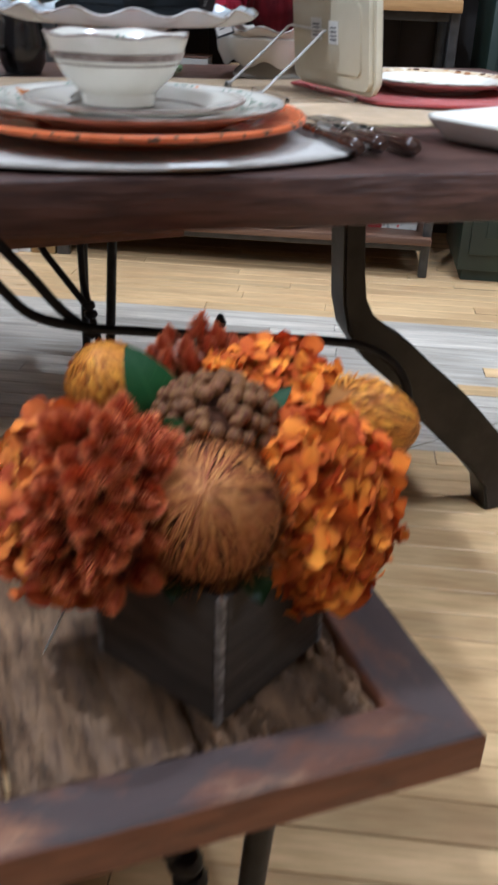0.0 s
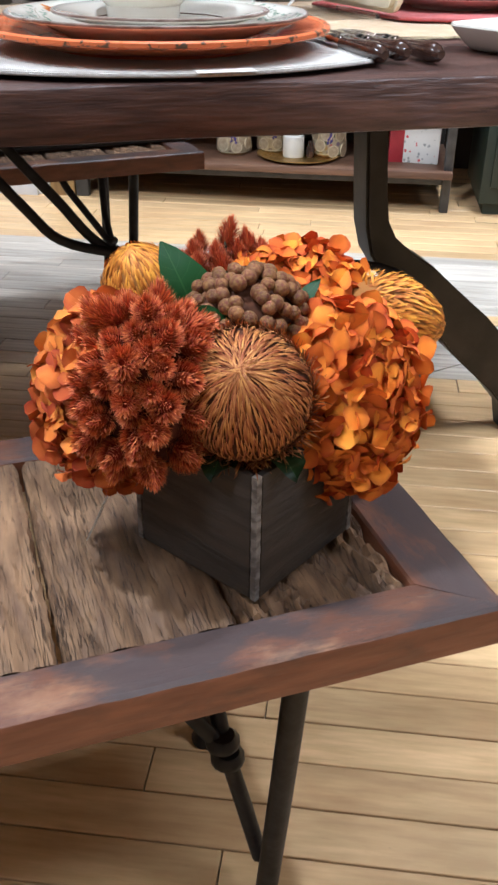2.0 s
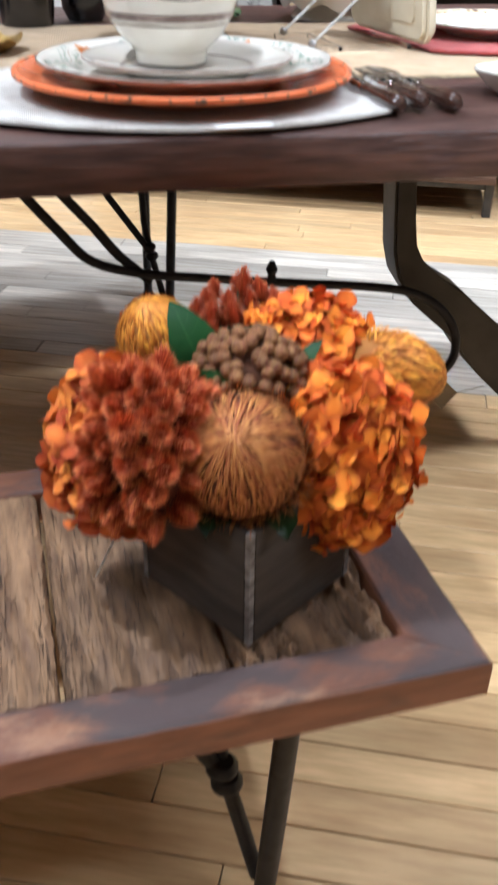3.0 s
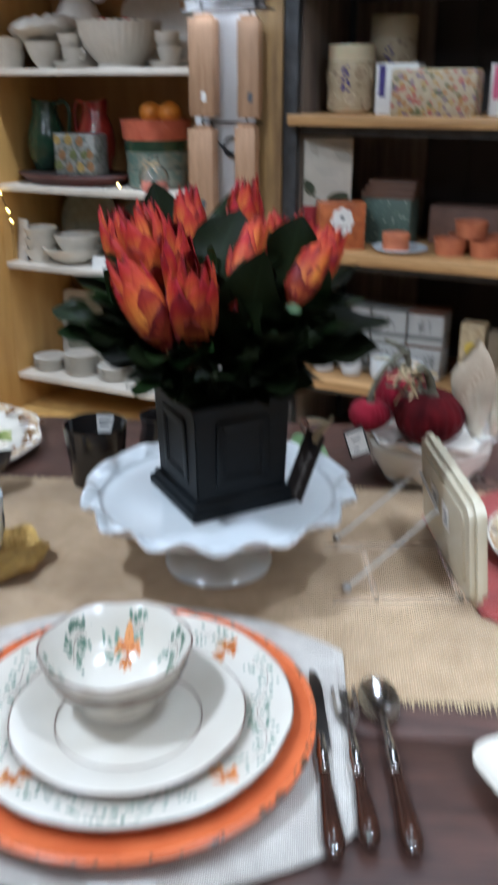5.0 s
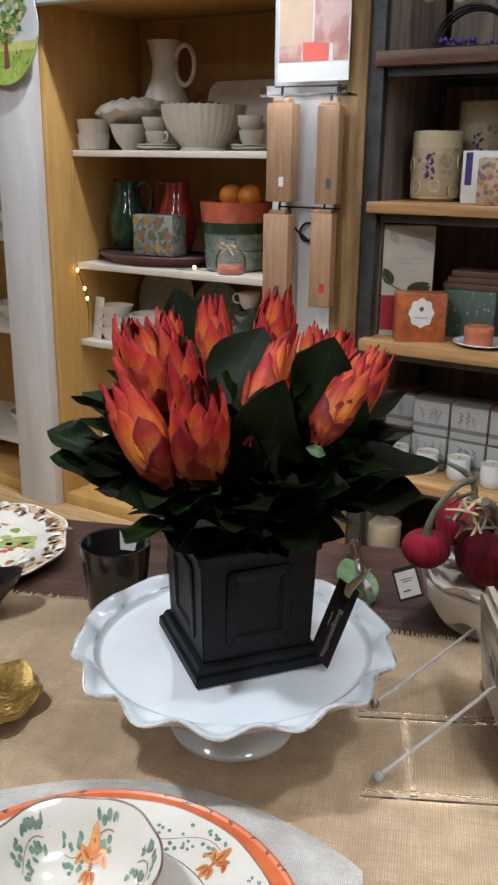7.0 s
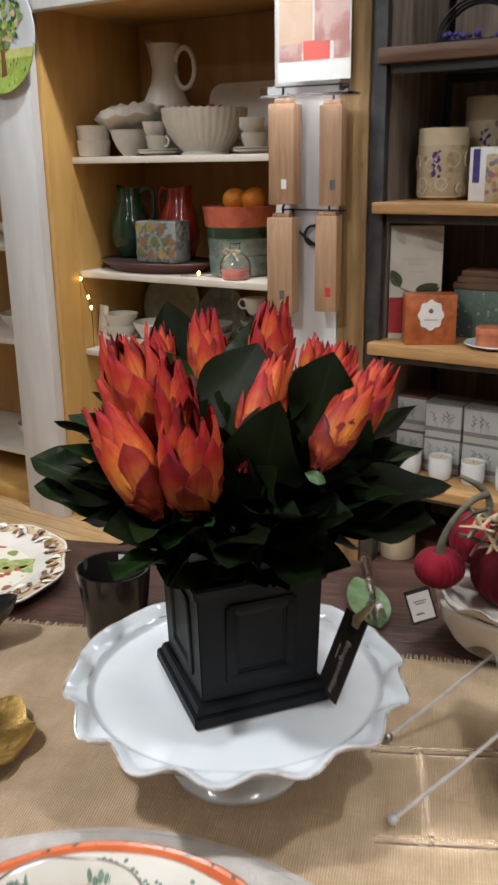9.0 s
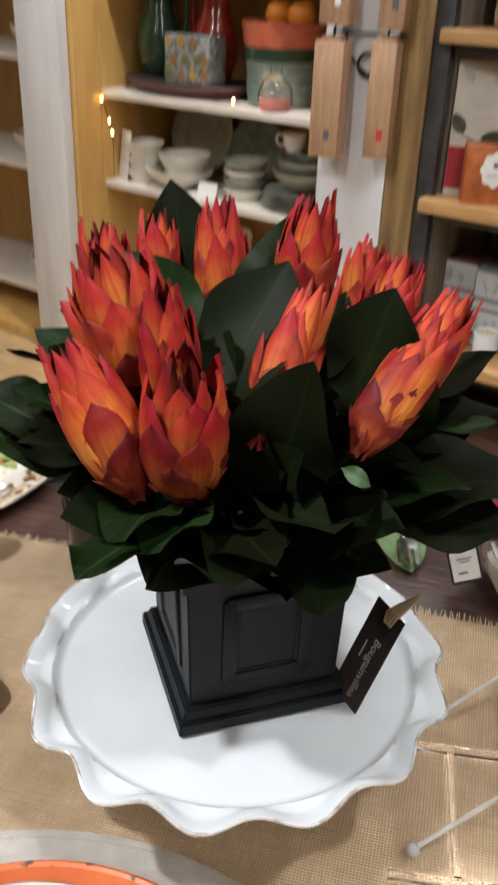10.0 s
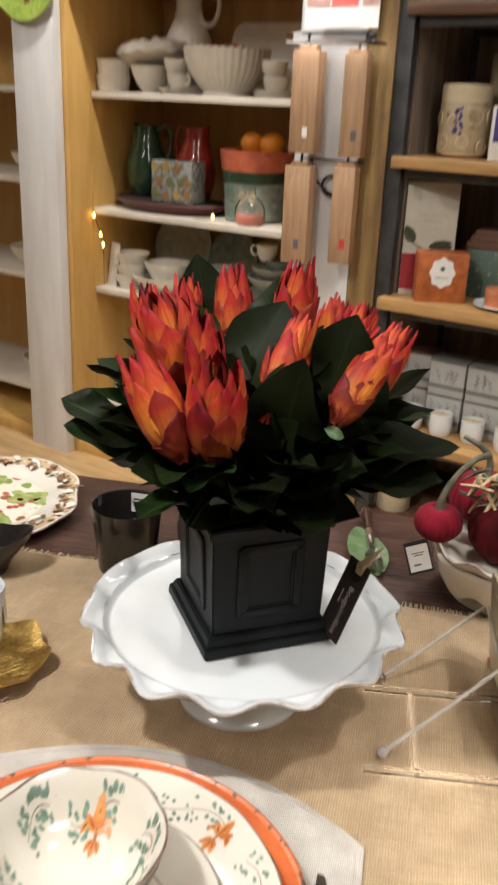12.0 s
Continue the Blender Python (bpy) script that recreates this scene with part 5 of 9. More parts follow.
def protea_leaves():
    rng = random.Random(21)
    # count, rise, distance of the leaf's foot from the middle, its height, size
    rings = ((20, 0.14, 0.056, 1.042, 0.66), (20, 0.30, 0.060, 1.052, 0.84), (22, 0.40, 0.07, 1.062, 0.90), (24, 0.52, 0.08, 1.076, 0.94), (24, 0.75, 0.08, 1.09, 1.0), (24, 1.1, 0.075, 1.105, 0.98), (22, 1.6, 0.065, 1.12, 0.88), (18, 2.4, 0.05, 1.13, 0.8), (12, 3.5, 0.03, 1.13, 0.8))
    for ring, (count, lift, rad, zb, big) in enumerate(rings):
        for i in range(count):
            a = 2 * math.pi * (i + rng.uniform(-0.35, 0.35) + 0.5 * (ring % 2)) / count
            out = Vector((math.cos(a), math.sin(a), 0))
            way = out + Vector((rng.uniform(-0.3, 0.3), rng.uniform(-0.3, 0.3), lift + rng.uniform(-0.2, 0.2)))
            base = heart + out * rad + Vector((0, 0, zb - 1.0))
            up = Vector((0, 0, 1)) - out * (0.4 if lift > 0.5 else 0)
            m = stood(base, way, up) @ Matrix.Rotation(rng.uniform(-0.95, 0.95), 4, "Z") @ Matrix.Scale(rng.uniform(0.75, 1.1) * big, 4)
            if any((m @ Vector((0, 0, 0.115 * q)) - (c + w_ * s_)).length < 0.026 for q in (0.35, 0.6, 0.85, 1.0) for c, w_ in bud_axes for s_ in (-0.03, 0.0, 0.03, 0.055)):
                continue
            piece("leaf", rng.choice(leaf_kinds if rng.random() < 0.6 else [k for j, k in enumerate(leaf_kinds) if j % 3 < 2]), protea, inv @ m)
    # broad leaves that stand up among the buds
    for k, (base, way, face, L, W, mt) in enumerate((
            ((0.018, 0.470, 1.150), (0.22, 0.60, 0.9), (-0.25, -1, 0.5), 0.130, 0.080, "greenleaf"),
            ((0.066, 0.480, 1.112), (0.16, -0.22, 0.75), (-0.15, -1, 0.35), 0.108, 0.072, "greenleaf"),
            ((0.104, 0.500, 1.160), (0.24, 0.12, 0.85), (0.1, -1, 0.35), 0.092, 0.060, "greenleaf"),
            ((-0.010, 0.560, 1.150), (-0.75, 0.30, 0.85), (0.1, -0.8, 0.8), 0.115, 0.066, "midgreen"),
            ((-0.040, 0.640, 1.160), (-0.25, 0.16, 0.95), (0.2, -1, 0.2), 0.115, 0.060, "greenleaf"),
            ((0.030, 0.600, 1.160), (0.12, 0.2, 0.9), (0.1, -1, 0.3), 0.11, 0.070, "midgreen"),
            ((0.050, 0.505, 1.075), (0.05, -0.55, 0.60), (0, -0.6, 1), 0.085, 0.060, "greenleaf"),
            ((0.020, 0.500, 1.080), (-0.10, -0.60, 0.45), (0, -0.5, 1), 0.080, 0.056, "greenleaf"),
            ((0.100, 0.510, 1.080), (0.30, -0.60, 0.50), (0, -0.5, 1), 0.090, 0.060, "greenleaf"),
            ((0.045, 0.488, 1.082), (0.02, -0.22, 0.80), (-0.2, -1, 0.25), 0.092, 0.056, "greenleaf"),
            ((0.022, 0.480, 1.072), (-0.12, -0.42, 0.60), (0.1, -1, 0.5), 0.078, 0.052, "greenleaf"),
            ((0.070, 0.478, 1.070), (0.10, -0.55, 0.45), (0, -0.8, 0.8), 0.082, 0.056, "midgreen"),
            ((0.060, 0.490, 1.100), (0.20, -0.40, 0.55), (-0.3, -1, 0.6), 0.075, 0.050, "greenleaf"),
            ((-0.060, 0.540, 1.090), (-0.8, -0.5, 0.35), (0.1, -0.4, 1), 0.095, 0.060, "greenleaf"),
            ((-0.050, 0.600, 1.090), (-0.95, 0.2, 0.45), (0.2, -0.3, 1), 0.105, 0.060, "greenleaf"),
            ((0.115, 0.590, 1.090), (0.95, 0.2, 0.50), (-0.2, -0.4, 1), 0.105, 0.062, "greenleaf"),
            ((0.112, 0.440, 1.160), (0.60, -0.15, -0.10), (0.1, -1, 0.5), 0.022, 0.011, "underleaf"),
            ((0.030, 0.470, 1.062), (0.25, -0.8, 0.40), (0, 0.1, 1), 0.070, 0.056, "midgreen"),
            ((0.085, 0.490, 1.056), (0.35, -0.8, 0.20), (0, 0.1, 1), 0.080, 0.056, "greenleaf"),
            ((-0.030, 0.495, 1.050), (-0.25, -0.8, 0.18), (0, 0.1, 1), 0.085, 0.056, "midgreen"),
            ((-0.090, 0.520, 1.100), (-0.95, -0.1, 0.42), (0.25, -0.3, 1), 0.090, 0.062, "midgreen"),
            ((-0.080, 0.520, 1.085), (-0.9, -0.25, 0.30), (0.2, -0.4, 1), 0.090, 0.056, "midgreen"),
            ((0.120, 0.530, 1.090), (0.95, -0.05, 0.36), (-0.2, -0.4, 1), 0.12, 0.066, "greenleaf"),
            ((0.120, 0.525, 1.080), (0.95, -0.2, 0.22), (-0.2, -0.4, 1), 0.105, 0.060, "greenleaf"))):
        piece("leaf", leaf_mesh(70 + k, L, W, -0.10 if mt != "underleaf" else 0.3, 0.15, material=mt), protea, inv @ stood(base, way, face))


protea_leaves()
LONG = Vector((0.0315, 0.025, 0.091)).normalized()
WIDE = Vector((0.015, -0.018, 0))
WIDE = (WIDE - LONG * WIDE.dot(LONG)).normalized()
tag_card = thing("hang_tag", Matrix.Translation((0.121, 0.542, 0.879)) @ Matrix((WIDE, LONG.cross(WIDE), LONG)).transposed().to_4x4(), "dark brown card hang tag leaning on the planter, straw tie", "tag")


def tag_parts():
    part("card", bm_box(0.038, 0.0009, 0.092, (0, 0, 0)), "card_dark", tag_card, smooth=False)
    word = bpy.data.curves.new("printed_word", "FONT")
    word.body, word.size, word.extrude = "Bougainvillea", 0.0112, 0.0001
    word.materials.append(M["paleink"])
    ob = new("printed_word", word)
    ob.parent, ob.matrix_basis = tag_card, Matrix.Translation((0.001, -0.0009, 0.064)) @ Matrix.Rotation(math.pi / 2, 4, "X") @ Matrix.Rotation(-math.pi / 2, 4, "Z")
    part("printed_line", bm_box(0.001, 0.0004, 0.016, (-0.007, -0.0009, 0.04)), "paleink", tag_card, smooth=False)
    emblem = part("emblem", bm_lathe([(0, -0.0003), (0.009, -0.0003), (0.009, 0.0003), (0, 0.0003)], 20), "card_black", tag_card)
    emblem.matrix_basis = pose(0.002, -0.0009, 0.078, 90)
    for i in range(5):
        bm = bm_tube([(0.002 * i, -0.001, 0.08), (0.003 * i, -0.004, 0.09), (0.004 + 0.003 * i, 0.0, 0.10 + 0.002 * i), (0.008 + 0.002 * i, 0.004, 0.108 + 0.003 * i)], 0.0011, 5)
        part("straw_tie", bm, "straw", tag_card)


tag_parts()


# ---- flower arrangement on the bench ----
# orange and rust fills: darkened petal hues, for the shade in the gaps
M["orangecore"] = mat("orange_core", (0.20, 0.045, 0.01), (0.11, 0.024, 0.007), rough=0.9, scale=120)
M["hydrangea"] = petal_mat("orange_hydrangea", [(0.0, (0.50, 0.12, 0.014)), (0.4, (0.74, 0.205, 0.020)), (1.0, (0.78, 0.22, 0.024))], rough=0.7, spec=0.12, vary=0.3, trans=0.12, edge=(0.52, 0.11, 0.02))
M["hydrangea_red"] = petal_mat("rust_hydrangea", [(0.0, (0.32, 0.07, 0.015)), (0.4, (0.58, 0.155, 0.026)), (1.0, (0.64, 0.175, 0.03))], rough=0.7, spec=0.12, vary=0.3, trans=0.12, edge=(0.46, 0.10, 0.025))
M["cone"] = petal_mat("rust_cone_bract", [(0.0, (0.30, 0.05, 0.016)), (0.5, (0.66, 0.15, 0.045)), (1.0, (0.82, 0.31, 0.12))], rough=0.65, vary=0.25)
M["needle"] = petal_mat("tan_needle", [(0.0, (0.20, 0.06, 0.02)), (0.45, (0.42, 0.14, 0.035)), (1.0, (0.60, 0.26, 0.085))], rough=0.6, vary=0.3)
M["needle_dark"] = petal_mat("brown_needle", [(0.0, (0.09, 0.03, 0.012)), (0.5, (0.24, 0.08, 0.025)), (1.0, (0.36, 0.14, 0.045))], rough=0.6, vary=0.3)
M["yellowneedle"] = petal_mat("golden_scale", [(0.0, (0.34, 0.10, 0.010)), (0.5, (0.66, 0.25, 0.024)), (1.0, (0.74, 0.33, 0.04))], rough=0.55, vary=0.25)
M["berry"] = mat("brown_berry", (0.27, 0.145, 0.045), (0.15, 0.042, 0.026), rough=0.55, spec=0.25, scale=420, bump=0.5, bscale=700, stain=0.4, vary=0.2)
M["goldcore"] = mat("golden_core", (0.34, 0.13, 0.015), rough=0.8)
M["cored"] = mat("dark_core", (0.03, 0.014, 0.008), rough=0.9)
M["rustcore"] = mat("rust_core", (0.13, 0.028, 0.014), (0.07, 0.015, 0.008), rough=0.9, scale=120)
M["toppetal"] = petal_mat("salmon_bract", [(0.0, (0.34, 0.07, 0.025)), (0.6, (0.62, 0.15, 0.055)), (1.0, (0.72, 0.25, 0.11))], rough=0.65, vary=0.2)

BOX = Vector((-0.0455, -0.2535, 0.431))
bouquet = thing("flower_arrangement", pose(*BOX, 0, 0, 35.2), "orange and rust dried flowers in a grey wooden box", "flower arrangement")
binv = bouquet.matrix_world.inverted()


def box_planter():
    S, H, T = 0.131, 0.115, 0.0065
    for k in range(4):
        turn = Matrix.Rotation(k * math.pi / 2, 4, "Z")
        bm = bm_box(S - 2 * T, T, H, (0, -S / 2 + T / 2, 0), bevel=0.0012)
        bm.transform(turn)
        part("box_side", bm, "greybox", bouquet)
        for n in range(18):
            w = T * (0.85 if n % 2 else 0.8)
            bm = bm_box(w, w, H / 18 + 0.0001, (-S / 2 + w / 2, -S / 2 + w / 2, n * H / 18))
            bm.transform(turn)
            part("box_joint", bm, "corner_raw", bouquet)
    part("filling", bm_box(S - 2 * T, S - 2 * T, 0.01, (0, 0, H - 0.02)), "cored", bouquet, smooth=False)


box_planter()


def sphere_points(n, seed, keep):
    rng = random.Random(seed)
    out = []
    for i in range(n):
        z = 1 - 2 * (i + 0.5) / n
        a = i * 2.399963 + rng.uniform(-0.25, 0.25)
        r = math.sqrt(1 - z * z)
        v = Vector((r * math.cos(a), r * math.sin(a), z))
        if keep(v):
            out.append(v)
    return out


def ellipsoid(centre, radii, seg=20):
    bm = bmesh.new()
    bmesh.ops.create_uvsphere(bm, u_segments=seg, v_segments=seg // 2, radius=1)
    bm.transform(Matrix.Translation(centre) @ Matrix.Diagonal((*radii, 1)))
    return bm


def hydrangea(name, centre, radii, count, seed, material, front):
    rng = random.Random(seed)
    bm = bmesh.new()
    uv = bm.loops.layers.uv.new("uv")
    c = Vector(centre)
    for v in sphere_points(count, seed, lambda v: v.dot(Vector(front).normalized()) > -0.45):
        n = Vector((v.x / radii[0], v.y / radii[1], v.z / radii[2])).normalized()
        n = (n + Vector((rng.uniform(-0.55, 0.55), rng.uniform(-0.55, 0.55), rng.uniform(-0.55, 0.55)))).normalized()
        s = rng.uniform(0.86, 1.07)
        p = c + Vector((v.x * radii[0], v.y * radii[1], v.z * radii[2])) * s
        side = n.orthogonal().normalized()
        spin = rng.uniform(0, 6.28)
        for k in range(4):
            a = spin + k * math.pi / 2 + rng.uniform(-0.25, 0.25)
            way = Matrix.Rotation(a, 3, n) @ side
            size = rng.uniform(0.0135, 0.021)
            blade(bm, uv, p - n * 0.003 + way * 0.001, way + n * rng.uniform(0.0, 0.45), n, size, size * rng.uniform(0.9, 1.15), bend=rng.uniform(-0.45, 0.3), cup=rng.uniform(-0.15, 0.3), rows=5, wavy=0.07, phase=rng.uniform(0, 6),
                  shape=lambda t: (0.2, 0.62, 0.94, 1.0, 0.8, 0.22)[round(t * 5)])
    bm.transform(binv)
    part(name, bm, material, bouquet)["kind"] = "stuff"
    # added ball that closes the head; its dark colour is the shade between petals
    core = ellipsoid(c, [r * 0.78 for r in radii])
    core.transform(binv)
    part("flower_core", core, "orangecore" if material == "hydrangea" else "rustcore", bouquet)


hydrangea("hydrangea_head", (0.030, -0.270, 0.560), (0.060, 0.054, 0.079), 270, 3, "hydrangea", (0.3, -0.6, 0.5))
hydrangea("hydrangea_head", (-0.150, -0.246, 0.576), (0.057, 0.058, 0.072), 250, 5, "hydrangea_red", (-0.5, -0.6, 0.4))
hydrangea("hydrangea_head", (0.034, -0.135, 0.598), (0.058, 0.055, 0.044), 170, 8, "hydrangea", (0.2, -0.2, 1))


# dark brown under needles and berries, painted for the shade between them
M["needlecore"] = mat("brown_gap_shade", (0.13, 0.045, 0.016), (0.07, 0.024, 0.010), rough=0.9, scale=120)


def pincushion(name, centre, R, pole, count, seed, mats, length=0.02, width=0.0014, stretch=1.0, lift=0.14, lowest=-0.75, curl=-0.2, core="needlecore"):
    """A ball of fine needles lying along its surface and meeting at its pole; towards the lower rim they turn dark and curly."""
    rng = random.Random(seed)
    axis = Vector(pole).normalized()
    turn = axis.to_track_quat("Z", "Y").to_matrix()
    sets = [bmesh.new() for _ in mats]
    uvs = [b.loops.layers.uv.new("uv") for b in sets]
    for v in sphere_points(count, seed, lambda v: v.z > lowest):
        tang = v * v.z - Vector((0, 0, 1))
        tang = -tang.normalized() if tang.length > 1e-3 else Vector((1, 0, 0))
        low = max(0, -v.z + 0.1)
        stir = 0.14 + 0.7 * low
        way = tang + v * (lift + rng.uniform(0, 0.12) + 0.3 * low) + Vector((rng.uniform(-stir, stir), rng.uniform(-stir, stir), rng.uniform(-stir, stir)))
        local = Vector((v.x, v.y, v.z * stretch)) * R * 0.96
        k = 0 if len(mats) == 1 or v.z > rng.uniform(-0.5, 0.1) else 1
        reach = length * rng.uniform(0.75, 1.15) * min(1, 0.35 + math.acos(max(-1, min(1, v.z))) * R / length)
        blade(sets[k], uvs[k], Vector(centre) + turn @ local, turn @ way, turn @ v, reach, width, bend=curl, cup=0.0, rows=4,
              shape=lambda t: (0.6, 1.0, 0.95, 0.75, 0.15)[round(t * 4)])
    ball = ellipsoid((0, 0, 0), (R * 0.95, R * 0.95, R * 0.95 * stretch), 28)
    ball.transform(Matrix.Translation(centre) @ turn.to_4x4())
    ball.transform(binv)
    body = part(name, ball, core, bouquet)
    for bm, mt in zip(sets, mats):
        bm.transform(binv)
        part("needle_coat", bm, mt, body)["kind"] = "stuff"
    return body


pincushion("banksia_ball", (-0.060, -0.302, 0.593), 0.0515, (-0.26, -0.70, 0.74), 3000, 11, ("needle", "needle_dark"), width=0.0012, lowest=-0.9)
pincushion("golden_banksia", (-0.105, -0.118, 0.610), 0.038, (-0.3, -0.1, 1), 1500, 12, ("yellowneedle",), length=0.012, width=0.0022, stretch=1.1, core="goldcore")
pincushion("golden_banksia", (0.108, -0.176, 0.588), 0.036, (0.9, 0.0, -0.3), 1500, 13, ("yellowneedle",), length=0.013, width=0.0022, stretch=1.5, core="goldcore")


def cone_mesh(seed, mt, L=0.031, W=0.02, rings=11):
    rng = random.Random(seed)
    bm = bmesh.new()
    uv = bm.loops.layers.uv.new("uv")
    for k in range(rings):
        t = k / (rings - 1)
        n = 24 if 0 < k < rings - 2 else 13
        rad = W / 2 * (0.55 + 0.9 * math.sin(math.pi * min(1, 0.15 + t * 0.8))) * (1 - 0.55 * t ** 3)
        for i in range(n):
            a = 2 * math.pi * (i + 0.5 * (k % 2)) / n + rng.uniform(-0.15, 0.15)
            out = Vector((math.cos(a), math.sin(a), 0))
            blade(bm, uv, out * rad * 0.6 + Vector((0, 0, L * t * 0.82)), out * (1.0 - 0.85 * t) + Vector((0, 0, 0.6)), Vector((0, 0, 1)) - out, L * rng.uniform(0.20, 0.34), W * 0.085, bend=rng.uniform(-0.1, 0.2), cup=0.2, rows=3,
                  shape=lambda q: (1.0, 0.9, 0.5, 0.03)[round(q * 3)])
    bmesh.ops.create_uvsphere(bm, u_segments=12, v_segments=8, radius=1, matrix=Matrix.Translation((0, 0, L * 0.44)) @ Matrix.Diagonal((W * 0.27, W * 0.27, L * 0.42, 1)))
    me = bpy.data.meshes.new("cone_flower")
    bm.to_mesh(me)
    bm.free()
    me.materials.append(M[mt])
    return me


def cone_flowers():
    rng = random.Random(31)
    kinds = [cone_mesh(s, "cone", L=0.026, W=0.019, rings=14) for s in (1, 2, 3)]
    c, radii = Vector((-0.130, -0.287, 0.596)), (0.050, 0.046, 0.070)
    for v in sphere_points(104, 6, lambda v: v.dot(Vector((-0.1, -0.8, 0.6)).normalized()) > -0.12):
        p = c + Vector((v.x * radii[0], v.y * radii[1], v.z * radii[2])) * rng.uniform(0.86, 1.0)
        n = Vector((v.x / radii[0], v.y / radii[1], v.z / radii[2])).normalized()
        way = (n + Vector((rng.uniform(-0.25, 0.25), rng.uniform(-0.3, 0.1), rng.uniform(-0.1, 0.35)))).normalized()
        piece("cone_flower", rng.choice(kinds), bouquet, binv @ aim(p - way * rng.uniform(0.004, 0.016), way, rng.uniform(0, 6), rng.uniform(0.8, 1.15)))
    # added ball behind the cones, coloured as the shade in their gaps
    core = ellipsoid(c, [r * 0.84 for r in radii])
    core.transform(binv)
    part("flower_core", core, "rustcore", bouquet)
    top = [cone_mesh(s, "toppetal", L=0.028, W=0.018, rings=11) for s in (7, 8)]
    for x, y, z, s in ((-0.044, -0.168, 0.664, 0.95), (-0.024, -0.17, 0.655, 0.85), (-0.072, -0.165, 0.648, 0.8), (-0.006, -0.166, 0.646, 0.75), (-0.056, -0.178, 0.648, 0.85), (-0.036, -0.178, 0.65, 0.8), (-0.014, -0.18, 0.645, 0.8), (-0.064, -0.15, 0.65, 0.8), (-0.05, -0.19, 0.64, 0.9), (-0.028, -0.19, 0.638, 0.85), (-0.074, -0.18, 0.638, 0.9), (-0.002, -0.18, 0.635, 0.8), (-0.084, -0.168, 0.64, 0.75), (-0.04, -0.156, 0.648, 0.9), (-0.018, -0.156, 0.642, 0.85)) + tuple((-0.08 + 0.011 * k, -0.19 + 0.016 * (k % 3), 0.622 - 0.006 * (k % 2), 0.95) for k in range(9)):
        x, y, z, s = x * 1.02 + 0.026, y + 0.1, z - 0.036, s * 1.02
        way = Vector((rng.uniform(-0.25, 0.25), rng.uniform(-0.2, 0.2), 1))
        piece("cone_flower", top[int(x * 1000) % 2], bouquet, binv @ aim((x, y, z), way, x * 90, s))
        part("stem", joined(bm_tube([binv @ Vector((-0.035, -0.12, 0.55)), binv @ Vector((x, y, z + 0.004))], 0.0016, 6)), "greenstem", bouquet)


cone_flowers()


def berries():
    rng = random.Random(17)
    bm = bmesh.new()
    bmesh.ops.create_icosphere(bm, subdivisions=3, radius=0.0061)
    for v in bm.verts:
        v.co *= 1 + 0.06 * noise.noise(v.co * 400)
    me = bpy.data.meshes.new("berry")
    bm.to_mesh(me)
    bm.free()
    me.materials.append(M["berry"])
    me.shade_smooth()
    c = Vector((-0.042, -0.236, 0.628))
    for v in sphere_points(150, 2, lambda v: v.z > -0.4):
        p = c + Vector((v.x * 0.045, v.y * 0.040, v.z * 0.034)) * rng.uniform(0.96, 1.05)
        piece("berry", me, bouquet, binv @ Matrix.Translation(p) @ Matrix.Scale(rng.uniform(0.85, 1.12), 4))
    # added ball under the berries, coloured as the shade between them
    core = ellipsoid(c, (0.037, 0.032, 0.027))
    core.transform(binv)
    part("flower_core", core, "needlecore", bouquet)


berries()


M["brightleaf"] = petal_mat("bright_green_leaf", [(0.0, (0.012, 0.042, 0.010)), (0.5, (0.021, 0.066, 0.016)), (1.0, (0.015, 0.05, 0.012))], rough=0.45, vary=0.35, spec=0.25, grain=0.15)
veined(M["brightleaf"], (0.05, 0.13, 0.035))


def bouquet_leaves():
    spec = [((-0.070, -0.2, 0.602), (-0.22, 0.1, 0.6), (0.25, -1, 0.25), 0.078, 0.046, "brightleaf"), ((-0.080, -0.203, 0.607), (0.62, 0.15, 0.5), (-0.1, -1, 0.3), 0.07, 0.034, "brightleaf"),
            ((-0.092, -0.262, 0.648), (0.50, -0.30, -0.62), (0.25, -0.9, 0.3), 0.060, 0.036, "brightleaf"), ((0.0, -0.235, 0.61), (0.7, 0.0, 0.25), (-0.1, -0.6, 0.7), 0.04, 0.016, "brightleaf"),
            ((0.0, -0.22, 0.62), (0.5, 0.1, 0.5), (-0.3, -0.7, 0.6), 0.035, 0.014, "brightleaf")]
    for i in range(8):
        a = -2.6 + i * 0.6
        spec.append(((-0.05 + 0.07 * math.cos(a), -0.24 + 0.075 * math.sin(a), 0.552), (math.cos(a), math.sin(a), 0.1 - 0.12 * (i % 3)), (0, 0, 1), 0.036, 0.03, "midgreen"))
    for base, way, face, L, W, mt in spec:
        bm = bmesh.new()
        uv = bm.loops.layers.uv.new("uv")
        blade(bm, uv, base, way, face, L, W, bend=-0.08, cup=0.1, rows=8, shape=lambda t: 0.1 + 0.9 * math.sin(math.pi * min(1.0, t ** 0.8)) ** 0.85 if t < 0.97 else 0.03, wavy=0.12, phase=W * 90)
        bm.transform(binv)
        part("leaf", bm, mt, bouquet)


bouquet_leaves()


